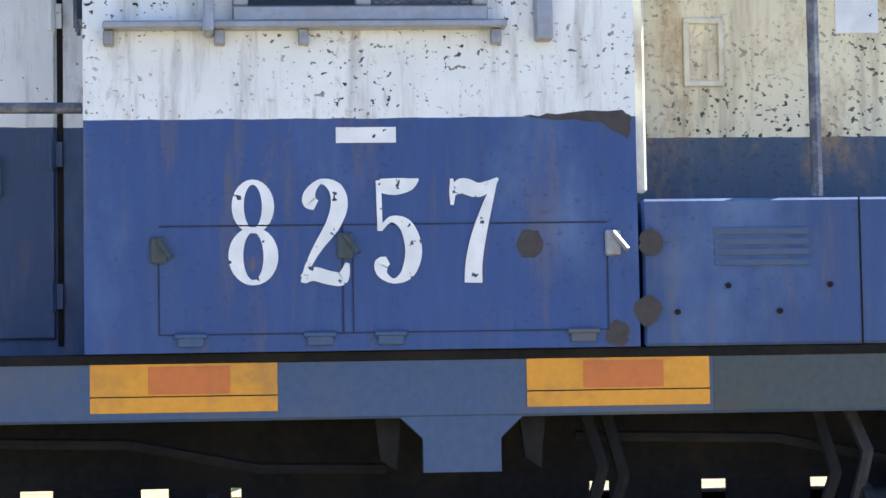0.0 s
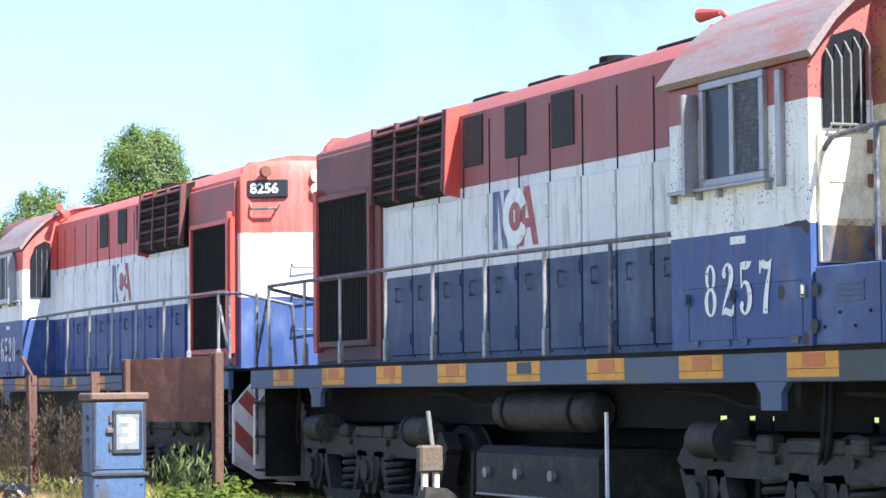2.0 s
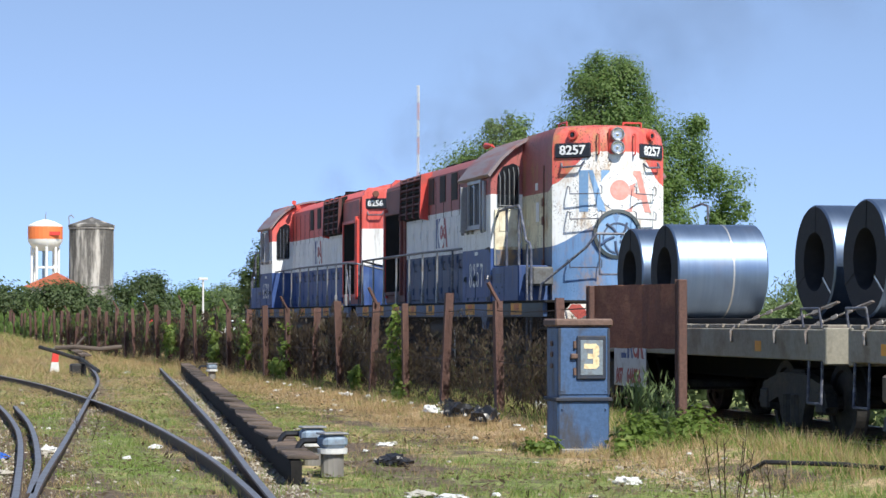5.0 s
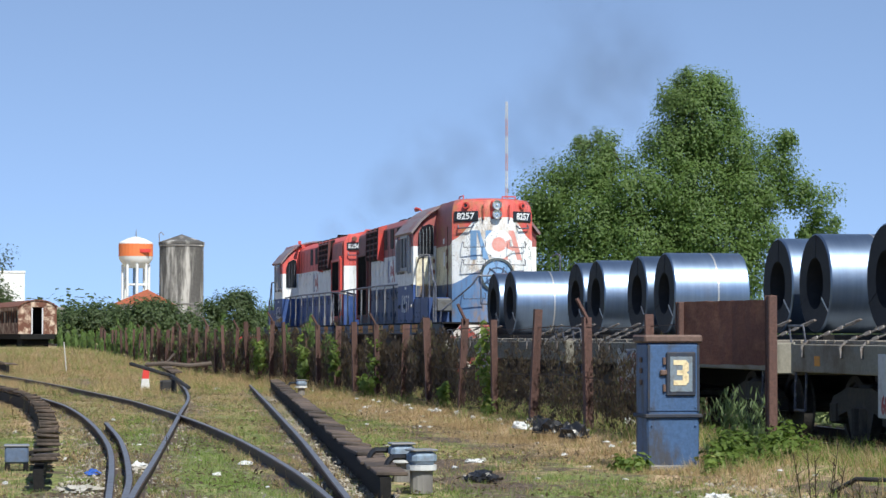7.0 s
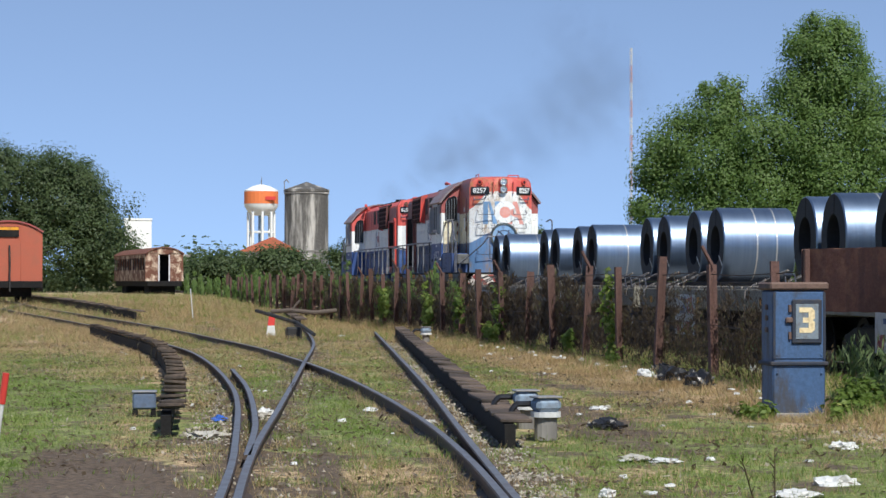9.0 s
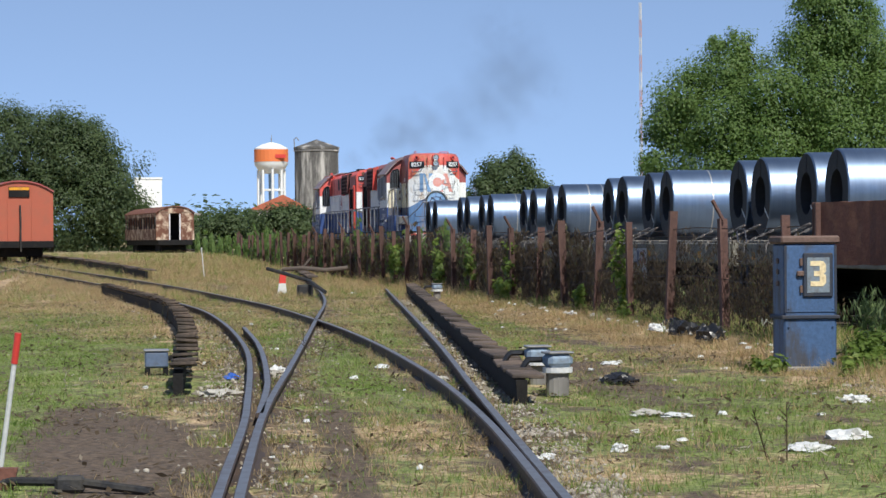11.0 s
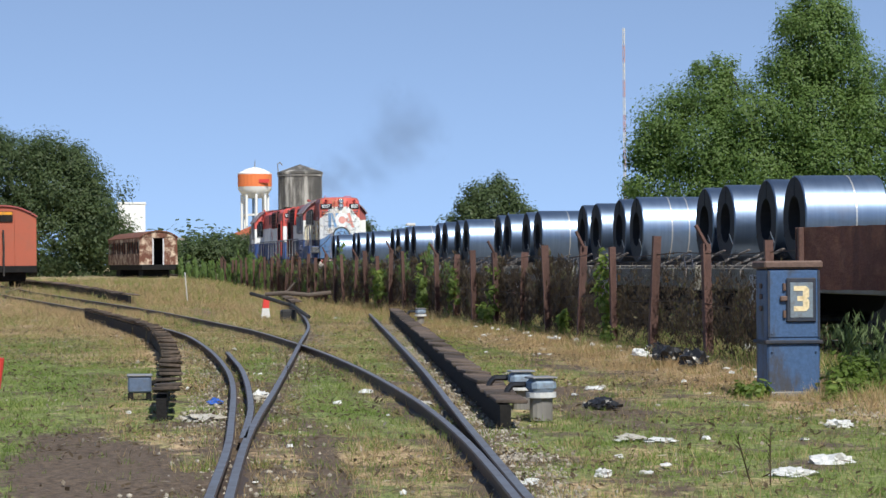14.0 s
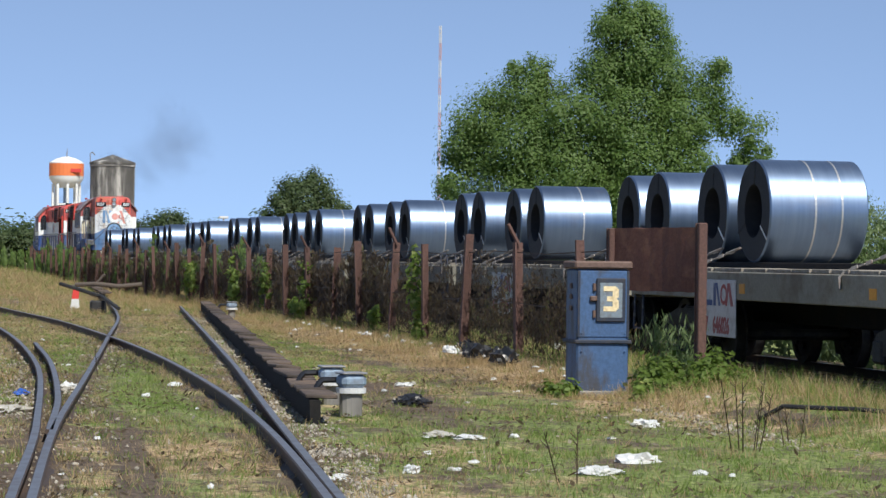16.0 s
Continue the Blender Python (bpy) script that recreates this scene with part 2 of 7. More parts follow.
BLACKBAG = plain("black_plastic", (0.018, 0.018, 0.02), 0.7, None, 0.32)
CARD = plain("grey_cardboard", (0.42, 0.4, 0.36), 0.85, (0.25, 0.22, 0.18), 0.8)
REDW = plain("marker_red", (0.6, 0.05, 0.04), 0.9, None, 0.5, bump=0)
BARK = plain("bark", (0.13, 0.1, 0.075), 0.6, (0.07, 0.055, 0.045), 0.9, patch=6, bump=0.6)
CHAIN = plain("rusty_chain", (0.3, 0.28, 0.26), 0.7, (0.2, 0.11, 0.07), 0.55, 0.4, patch=10)
DEADWOOD = plain("dead_wood", (0.12, 0.095, 0.078), 0.7, (0.1, 0.08, 0.07), 0.9, patch=5, bump=0.5)
SKINW = plain("lamp_white", (0.8, 0.79, 0.74), 0.95, None, 0.35, bump=0)


def coil_paint():
    m, n, l, p = nodes_of("oiled_sheet_steel")
    co = n.new("ShaderNodeTexCoord").outputs["Object"]
    info = n.new("ShaderNodeObjectInfo").outputs["Random"]
    band = noise_node(n, l, co, 2.0, 6, (0.3, 6.0, 0.3), 0.7)
    broad = noise_node(n, l, co, 2.5, 5)
    col = mixed(n, l, band, (0.13, 0.19, 0.3), (0.26, 0.34, 0.47))
    col = mixed(n, l, calc(n, l, "MULTIPLY", ramp(n, l, broad, 0.5, 0.75), 0.5), col, (0.17, 0.19, 0.25))
    hs = n.new("ShaderNodeHueSaturation")
    l.new(calc(n, l, "ADD", 0.85, calc(n, l, "MULTIPLY", info, 0.3)), hs.inputs["Value"])
    l.new(col, hs.inputs["Color"])
    l.new(hs.outputs[0], p.inputs["Base Color"])
    p.inputs["Metallic"].default_value = 0.92
    l.new(calc(n, l, "ADD", 0.3, calc(n, l, "MULTIPLY", broad, 0.22)), p.inputs["Roughness"])
    bumped(n, l, p, band, 0.08, 0.01)
    return m


COIL = coil_paint()
# end faces and bore: their shade is put into this near-black colour
COILFACE = plain("shaded_coil_edge_laps", (0.012, 0.013, 0.017), 0.7, (0.03, 0.031, 0.036), 0.75, 0.0, grain=60, patch=6, amount=0.6)
STRAP = plain("steel_strap", (0.6, 0.6, 0.6), 0.9, None, 0.35, 0.7, bump=0)


def leafy(name, a, b, c):
    """Leaves: each one its own mix of three colours, a little light comes through."""
    m, n, l, p = nodes_of(name)
    r = n.new("ShaderNodeNewGeometry").outputs["Random Per Island"]
    co = n.new("ShaderNodeTexCoord").outputs["Object"]
    col = mixed(n, l, ramp(n, l, r, 0.0, 0.6), a, b)
    col = mixed(n, l, ramp(n, l, r, 0.75, 1.0), col, c)
    col = mixed(n, l, ramp(n, l, noise_node(n, l, co, 0.6, 3), 0.35, 0.65), col, a)
    l.new(col, p.inputs["Base Color"])
    p.inputs["Roughness"].default_value = 0.55
    t = n.new("ShaderNodeBsdfTranslucent")
    l.new(col, t.inputs["Color"])
    mx = n.new("ShaderNodeMixShader")
    mx.inputs[0].default_value = 0.58
    l.new(p.outputs[0], mx.inputs[1])
    l.new(t.outputs[0], mx.inputs[2])
    l.new(mx.outputs[0], n["Material Output"].inputs["Surface"])
    return m


LEAF = leafy("tree_leaves", (0.155, 0.245, 0.068), (0.18, 0.27, 0.078), (0.2, 0.29, 0.09))
LEAF_DARK = leafy("dark_bush_leaves", (0.09, 0.135, 0.055), (0.115, 0.165, 0.066), (0.15, 0.2, 0.09))
LEAF_GREY = leafy("willow_leaves", (0.17, 0.24, 0.1), (0.25, 0.33, 0.15), (0.34, 0.4, 0.2))
VINE = leafy("vine_leaves", (0.13, 0.2, 0.04), (0.24, 0.34, 0.07), (0.42, 0.44, 0.14))
DRYVINE = leafy("dry_creeper", (0.075, 0.055, 0.035), (0.15, 0.11, 0.065), (0.15, 0.17, 0.06))
GRASS = leafy("grass_blades", (0.18, 0.27, 0.055), (0.27, 0.35, 0.085), (0.42, 0.42, 0.17))
STRAW = leafy("straw_blades", (0.42, 0.31, 0.165), (0.57, 0.44, 0.25), (0.36, 0.34, 0.16))


def ground_mat():
    m, n, l, p = nodes_of("yard_soil_and_turf")
    co = n.new("ShaderNodeTexCoord").outputs["Object"]
    soil_and_shade = n.new("ShaderNodeAttribute")
    soil_and_shade.attribute_name = "soil_and_shade"
    dry = n.new("ShaderNodeAttribute")
    dry.attribute_name = "dry"
    fine = noise_node(n, l, co, 14, 6, None, 0.7)
    mid = noise_node(n, l, co, 1.7, 6, None, 0.65)
    grit = noise_node(n, l, co, 55, 3)
    # dark specks of the fine noise paint the tufts' small shadows
    green = mixed(n, l, ramp(n, l, fine, 0.38, 0.62), (0.075, 0.1, 0.028), (0.27, 0.31, 0.1))
    straw = mixed(n, l, ramp(n, l, fine, 0.38, 0.62), (0.2, 0.135, 0.075), (0.6, 0.44, 0.27))
    d = calc(n, l, "ADD", dry.outputs["Fac"], calc(n, l, "ADD", calc(n, l, "MULTIPLY", calc(n, l, "SUBTRACT", mid, 0.5), 1.9), calc(n, l, "MULTIPLY", calc(n, l, "SUBTRACT", noise_node(n, l, co, 0.45, 4), 0.42), 1.2)))
    col = mixed(n, l, ramp(n, l, d, 0.3, 0.7), green, straw)
    earth = mixed(n, l, ramp(n, l, fine, 0.3, 0.7), (0.04, 0.027, 0.019), (0.16, 0.115, 0.08))
    stones = calc(n, l, "MULTIPLY", ramp(n, l, grit, 0.62, 0.7), 0.5)
    earth = mixed(n, l, stones, earth, (0.26, 0.235, 0.2))
    s = calc(n, l, "ADD", soil_and_shade.outputs["Fac"], calc(n, l, "MULTIPLY", calc(n, l, "SUBTRACT", noise_node(n, l, co, 2.6, 7, None, 0.75), 0.45), 1.5))
    col = mixed(n, l, ramp(n, l, s, 0.35, 0.65), col, earth)
    l.new(col, p.inputs["Base Color"])
    p.inputs["Roughness"].default_value = 0.95
    bumped(n, l, p, calc(n, l, "ADD", fine, calc(n, l, "MULTIPLY", grit, 0.4)), 0.7, 0.04)
    return m


GROUND = ground_mat()


def glassy(name, tint):
    m, n, l, p = nodes_of(name)
    p.inputs["Base Color"].default_value = rgb(tint)
    p.inputs["Roughness"].default_value = 0.15
    p.inputs["Specular IOR Level"].default_value = 0.25
    p.inputs["Transmission Weight"].default_value = 0.3
    return m


GLASS = glassy("dusty_dark_glass", (0.02, 0.024, 0.03))
LENS = glassy("headlight_glass", (0.85, 0.82, 0.72))


def smoke_mat():
    """Wisps that thin out from their middle to their rim."""
    m, n, l, p = nodes_of("thin_diesel_smoke")
    uv = n.new("ShaderNodeUVMap")
    uv.uv_map = "wisp"
    far = n.new("ShaderNodeVectorMath")
    far.operation = "LENGTH"
    l.new(uv.outputs[0], far.inputs[0])
    soft = ramp(n, l, calc(n, l, "SUBTRACT", 1.0, far.outputs["Value"]), 0.0, 0.9)
    f = ramp(n, l, noise_node(n, l, n.new("ShaderNodeTexCoord").outputs["Object"], 0.8, 4), 0.25, 0.7)
    p.inputs["Base Color"].default_value = (0.07, 0.068, 0.068, 1)
    p.inputs["Roughness"].default_value = 1.0
    p.inputs["Specular IOR Level"].default_value = 0.0
    t = n.new("ShaderNodeBsdfTransparent")
    mx = n.new("ShaderNodeMixShader")
    l.new(calc(n, l, "MULTIPLY", calc(n, l, "MULTIPLY", f, soft), 0.15), mx.inputs[0])
    l.new(t.outputs[0], mx.inputs[1])
    l.new(p.outputs[0], mx.inputs[2])
    l.new(mx.outputs[0], n["Material Output"].inputs["Surface"])
    return m


SMOKE = smoke_mat()

# ---- mesh helpers ----


def part(name, bm, material, parent=None, label="", smooth=False):
    """Links a bmesh as one mesh object under a thing or a part."""
    bmesh.ops.recalc_face_normals(bm, faces=bm.faces)
    me = bpy.data.meshes.new(name)
    bm.to_mesh(me)
    bm.free()
    me.materials.append(material)
    if smooth:
        me.shade_smooth()
        me.set_sharp_from_angle(angle=radians(35))
    ob = new(name, me)
    ob.parent = parent
    if label:
        tagged(ob, label)
    return ob


def thing(name, label, category, group="", at=None):
    ob = new(name)
    ob.empty_display_size = 0.2
    if at is not None:
        ob.matrix_basis = at
    return tagged(ob, label, category, group)


def solo(name, bm, material, label, category, group="", at=None, smooth=False, kind=""):
    ob = part(name, bm, material, None, "", smooth)
    if at is not None:
        ob.matrix_basis = at
    return tagged(ob, label, category, group, kind)


def bx(bm, x0, x1, y0, y1, z0, z1, bevel=0.0, m=None):
    """A block, its edges bevelled."""
    mat = Matrix.Translation(((x0 + x1) / 2, (y0 + y1) / 2, (z0 + z1) / 2)) @ Matrix.Diagonal((abs(x1 - x0), abs(y1 - y0), abs(z1 - z0), 1))
    vs = bmesh.ops.create_cube(bm, size=1, matrix=mat)["verts"]
    if bevel:
        es = list({e for v in vs for e in v.link_edges})
        r = bmesh.ops.bevel(bm, geom=es, offset=bevel, segments=1, affect="EDGES")
        vs = list({v for f in r["faces"] for v in f.verts} | {v for v in vs if v.is_valid})
    if m is not None:
        bmesh.ops.transform(bm, matrix=m, verts=vs)
    return bm


def block(*a, **k):
    return bx(bmesh.new(), *a, **k)


def rod(bm, p0, p1, r, seg=8, r2=None):
    a, b = Vector(p0), Vector(p1)
    q = (b - a).to_track_quat("Z", "Y").to_matrix().to_4x4()
    bmesh.ops.create_cone(bm, cap_ends=True, segments=seg, radius1=r, radius2=r if r2 is None else r2, depth=(b - a).length,
                          matrix=Matrix.Translation((a + b) / 2) @ q)
    return bm


def pipe(bm, pts, r, seg=7):
    for a, b in zip(pts, pts[1:]):
        rod(bm, a, b, r, seg)
    for c in pts[1:-1]:
        bmesh.ops.create_icosphere(bm, subdivisions=1, radius=r * 1.02, matrix=Matrix.Translation(c))
    return bm


def prism(bm, pts, axis, a, b):
    """A closed outline of 2D points, drawn out along an axis from a to b."""
    def at(p, d):
        return {"x": (d, p[0], p[1]), "y": (p[0], d, p[1]), "z": (p[0], p[1], d)}[axis]
    lo, hi = [bm.verts.new(at(p, a)) for p in pts], [bm.verts.new(at(p, b)) for p in pts]
    bm.faces.new(lo)
    bm.faces.new(hi[::-1])
    for i in range(len(pts)):
        j = (i + 1) % len(pts)
        bm.faces.new((lo[i], lo[j], hi[j], hi[i]))
    return bm


def lathe(bm, profile, seg, m):
    """Turns (radius, height) points round z, then poses them by m."""
    rings = [[bm.verts.new(m @ Vector((r * math.cos(2 * math.pi * i / seg), r * math.sin(2 * math.pi * i / seg), h))) for i in range(seg)] for r, h in profile]
    for a, b in zip(rings, rings[1:]):
        for i in range(seg):
            j = (i + 1) % seg
            bm.faces.new((a[i], a[j], b[j], b[i]))
    return rings


def disc(bm, c, r, axis, depth, seg=20):
    d = {"x": (depth, 0, 0), "y": (0, depth, 0), "z": (0, 0, depth)}[axis]
    return rod(bm, c, Vector(c) + Vector(d), r, seg)


def letters(text, height, depth=0.004, bold=0.0, wide=1.0):
    """Writing as a bmesh, in the x-y plane, its middle at the origin."""
    cu = bpy.data.curves.new("writing", "FONT")
    cu.body, cu.size, cu.align_x, cu.align_y, cu.extrude, cu.offset = text, height / 0.73, "CENTER", "CENTER", depth / 2, bold
    cu.resolution_u = 3
    ob = new("writing", cu)
    bpy.context.view_layer.update()
    me = bpy.data.meshes.new_from_object(ob.evaluated_get(bpy.context.evaluated_depsgraph_get()))
    bpy.data.objects.remove(ob)
    bm = bmesh.new()
    bm.from_mesh(me)
    bpy.data.meshes.remove(me)
    bmesh.ops.transform(bm, matrix=Matrix.Diagonal((wide, 1, 1, 1)), verts=bm.verts)
    return bm


def posed(bm, m):
    bmesh.ops.transform(bm, matrix=m, verts=bm.verts)
    return bm


def from_lists(name, verts, faces, material, smooth=False):
    me = bpy.data.meshes.new(name)
    me.from_pydata(verts, [], faces)
    me.materials.append(material)
    if smooth:
        me.shade_smooth()
    return new(name, me)


FACING = {  # writing that faces a side: its x-y plane turned there
    -1: Matrix(((1, 0, 0, 0), (0, 0, -1, 0), (0, 1, 0, 0), (0, 0, 0, 1))),
    1: Matrix(((-1, 0, 0, 0), (0, 0, 1, 0), (0, 1, 0, 0), (0, 0, 0, 1))),
}

# ---- the line and the ground ----
SPEED, START, MIDDLE, BEND, BENT = 8.2955, -0.049, 10.77, -34.6, 0.0002387


def line_y(x):
    return MIDDLE - BENT * max(0.0, BEND - x) ** 2


def line_turn(x):
    return math.degrees(math.atan(2 * BENT * max(0.0, BEND - x)))


def ease(v):
    v = min(1.0, max(0.0, v))
    return v * v * (3 - 2 * v)


def rise(x, y):
    """The yard climbs a little away from the eye, on the near side of the line."""
    return 0.6 * ease((-x - 55) / 70) * ease((7 - y) / 4)


def curve_at(pts, x):
    """y at x along a run of (x, y) points, smooth."""
    pts = sorted(pts)
    if x <= pts[0][0] or x >= pts[-1][0]:
        a, b = (pts[0], pts[1]) if x <= pts[0][0] else (pts[-2], pts[-1])
        return a[1] + (b[1] - a[1]) * (x - a[0]) / (b[0] - a[0])
    for i in range(len(pts) - 1):
        if pts[i][0] <= x <= pts[i + 1][0]:
            p0, p1, p2, p3 = pts[max(i - 1, 0)], pts[i], pts[i + 1], pts[min(i + 2, len(pts) - 1)]
            h = p2[0] - p1[0]
            m1 = (p2[1] - p0[1]) / (p2[0] - p0[0])
            m2 = (p3[1] - p1[1]) / (p3[0] - p1[0])
            t = (x - p1[0]) / h
            return (2 * t**3 - 3 * t**2 + 1) * p1[1] + (t**3 - 2 * t**2 + t) * h * m1 + (-2 * t**3 + 3 * t**2) * p2[1] + (t**3 - t**2) * h * m2


STRAIGHT_R = [(-68, 6.45), (-32.9, 3.8), (-20.6, 2.79), (-9.6, 1.92)]
CURVED_R = [(-112, -6.2), (-97, -4.0), (-71.5, 0.45), (-55, 2.2), (-42.7, 2.78), (-34, 2.93), (-25.2, 2.82), (-19.4, 2.57), (-13.6, 2.16), (-9.6, 1.8)]
CURVED_L = [(-112, -7.9), (-97, -5.7), (-71.5, -1.25), (-55, 0.5), (-46.4, 1.04), (-32, 1.17), (-20.1, 0.75), (-14, 0.38), (-9.6, 0.1)]
STRAIGHT_L = [(-100, 5.1), (-74.5, 4.75), (-56.8, 3.95), (-42, 2.76), (-27.7, 1.56), (-20, 0.9), (-14, 0.5), (-9.6, 0.24)]
SWITCH_L = [(-39, 1.42), (-32, 1.36), (-24, 1.1), (-19.5, 0.83)]
BOARD_R = [(-67.7, 7.1), (-40, 4.83), (-21.6, 3.33)]
BOARD_L = [(-68, -1.35), (-51.4, 0.16), (-43, 0.42), (-35.8, 0.46), (-29, 0.38), (-23.6, 0.27)]
FAR_PILE = [(-114, -5.2), (-100, -2.7), (-82, -0.1)]
rails_plan = (STRAIGHT_R, CURVED_R, CURVED_L, STRAIGHT_L)


def ground():
    xs = np.concatenate([[-3500, -1800, -900, -500, -330, -240, -190, -160], np.arange(-140, -60, 1.6), np.arange(-60, -8, 0.28), np.arange(-8, 40, 3.0), [60, 120, 300, 900, 3500]])
    ys = np.concatenate([[-3500, -1500, -600, -250, -120, -70, -45, -30, -20], np.arange(-14, -4, 0.8), np.arange(-4, 12.6, 0.2), np.arange(13, 24, 1.0), [30, 45, 70, 120, 250, 600, 1500, 3500]])
    verts, soil_and_shade, dry = [], [], []
    for x in xs:
        near = -140 < x < -8
        for y in ys:
            z = rise(x, y)
            s = d = 0.0
            if near and -12 < y < 14:
                z += 0.035 * noise.noise((x * 0.9, y * 0.9, 0)) + 0.02 * noise.noise((x * 2.3, y * 2.3, 4))
                wob = 0.42 * noise.noise((x * 0.9, y * 1.3, 2)) + 0.3 * noise.noise((x * 2.6, y * 3.1, 7))
                z += 0.16 * ease((y - 7.0) / 1.2) * ease((9.3 - y) / 0.8)
                for k, plan in enumerate(rails_plan):
                    lo, hi = (-112, -9) if k in (1, 2) else ((-68, -9) if k == 0 else (-100, -9))
                    if lo < x < hi:
                        s = max(s, 0.72 - abs(y - curve_at(plan, x)) * 0.95)
                # bare trodden earth
                s = max(s, 1.45 - ((x + 17.6) / 5.2) ** 2 - ((y + 0.3 - 0.06 * (x + 18)) / 0.66) ** 2)
                s = max(s, 1.1 - ((x + 18) / 8.5) ** 2 - ((y - 1.42 + 0.045 * (x + 19)) / 0.19) ** 2)
                s = max(s, 0.75 - ((x + 33) / 14.0) ** 2 - ((y - curve_at(STRAIGHT_R, x) - 0.3) / 0.4) ** 2)
                s = max(s, 0.7 - ((x + 25) / 9.0) ** 2 - ((y - curve_at(BOARD_R, x) - 1.1) / 1.1) ** 2)
                s = max(s, 0.75 - ((x + 21.5) / 2.6) ** 2 - ((y - 7.6) / 0.5) ** 2)
                s = max(s, 0.45 - ((x + 70) / 30) ** 2 - ((y - 1.9) / 1.5) ** 2)
                s = max(s, 0.55 - ((x + 34) / 24.0) ** 2 - ((y - 6.3) / 1.5) ** 2)
                s = max(s, 0.28) + wob
                # under the train the dark earth colour also stands in for its shade
                s = max(s, ease((y - 9.2) / 0.4) * 0.8)
                d = 0.33 + 0.35 * noise.noise((x * 0.16, y * 0.3, 9)) + 0.45 * ease((-x - 36) / 40)
                d += 0.9 * max(0.0, 1 - ((x + 38) / 20) ** 2 - ((y - 7.1) / 1.0) ** 2)
                d += 0.5 * max(0.0, 1 - abs(y - curve_at(CURVED_L, x) + 0.9) / 0.9) * ease((-x - 34) / 15)
                d -= 0.85 * max(0.0, 1 - ((x + 24) / 17) ** 2 - ((y + 2.4) / 2.2) ** 2)
                d -= 0.2 * max(0.0, 1 - ((x + 16.5) / 5) ** 2 - ((y - 5.4) / 2.6) ** 2)
                d -= 0.5 * max(0.0, 1 - ((x + 34) / 13) ** 2 - ((y - 2.1) / 0.7) ** 2)
            verts.append((x, y, z))
            soil_and_shade.append(max(s, 0.0))
            dry.append(min(1.0, max(d, 0.0)) if near else 0.5)
    ny = len(ys)
    faces = [(i * ny + j, (i + 1) * ny + j, (i + 1) * ny + j + 1, i * ny + j + 1) for i in range(len(xs) - 1) for j in range(ny - 1)]
    ob = from_lists("ground", verts, faces, GROUND, True)
    for name, values in (("soil_and_shade", soil_and_shade), ("dry", dry)):
        ob.data.attributes.new(name, "FLOAT", "POINT").data.foreach_set("value", values)
    return tagged(ob, "rough railway yard ground of grass, straw and bare earth", "ground", "", "structure"), dict(zip([(round(v[0], 2), round(v[1], 2)) for v in verts], zip(soil_and_shade, dry)))


yard, ground_marks = ground()


def rail(plan, label, x0=None, x1=None, base=0.0, step=1.0):
    """A rail: foot, web and head, swept along its plan."""
    xa, xb = (min(p[0] for p in plan) if x0 is None else x0), (max(p[0] for p in plan) if x1 is None else x1)
    n = max(2, int((xb - xa) / step))
    prof = [(-0.065, 0.0), (-0.065, 0.015), (-0.012, 0.03), (-0.012, 0.1), (-0.034, 0.11), (-0.036, 0.135), (-0.028, 0.145), (0.028, 0.145), (0.036, 0.135), (0.034, 0.11), (0.012, 0.1), (0.012, 0.03), (0.065, 0.015), (0.065, 0.0)]
    bm = bmesh.new()
    rows = []
    for i in range(n + 1):
        x = xa + (xb - xa) * i / n
        y = curve_at(plan, x)
        dy = (curve_at(plan, x + 0.1) - curve_at(plan, x - 0.1)) / 0.2
        nx, nyy = -dy / math.hypot(1, dy), 1 / math.hypot(1, dy)
        z = rise(x, y) - 0.02 + base
        rows.append([bm.verts.new((x + nx * a, y + nyy * a, z + b)) for a, b in prof])
    k = len(prof)
    for a, b in zip(rows, rows[1:]):
        for i in range(k):
            j = (i + 1) % k
            f = bm.faces.new((a[i], a[j], b[j], b[i]))
            f.material_index = 1 if i == 6 else 0
    bm.faces.new(rows[0])
    bm.faces.new(rows[-1][::-1])
    ob = part("rail", bm, RAILM)
    ob.data.materials.append(RAILTOP)
    return tagged(ob, label, "rail", "rails of the turnout", "structure")


rail(STRAIGHT_R, "worn steel rail of a straight siding in dry grass")
rail(CURVED_R, "worn steel rail of the curving track")
rail(CURVED_L, "worn steel rail of the curving track", -112, -9.6)
rail(STRAIGHT_L, "worn steel rail crossing the curved one at the frog")
rail(SWITCH_L, "short switch blade lying beside the stock rail")
for off in (0.0, -1.68):
    rail([(-108, -5.0 + off), (-100, -5.1 + off), (-82, -6.3 + off), (-60, -8.8 + off)], "old steel rail of a siding leaving the yard", step=2.0)
for off in (-0.838, 0.838):
    plan = [(float(x), line_y(x) + off) for x in range(-260, 41, 10)]
    rail(plan, "steel rail of the main line under the train", step=6.0, base=0.05)


def sleepers():
    """Sleepers of the main line."""
    bm = bmesh.new()
    bx(bm, -0.11, 0.11, -1.25, 1.25, -0.1, 0.06, 0.015)
    base = part("sleeper", bm, TIMBER)
    tagged(base, "weathered timber sleeper half buried in earth", "sleeper", "sleepers", "structure")
    spots = []
    for x in np.arange(-45, 10, 0.75):
        spots.append((x, line_y(x), 0.0, line_turn(x)))
    base.matrix_basis = pose(*spots[0][:3], 0, 0, spots[0][3])
    for x, y, z, a in spots[1:]:
        copy_thing(base, pose(x, y, z, 0, 0, a))


sleepers()


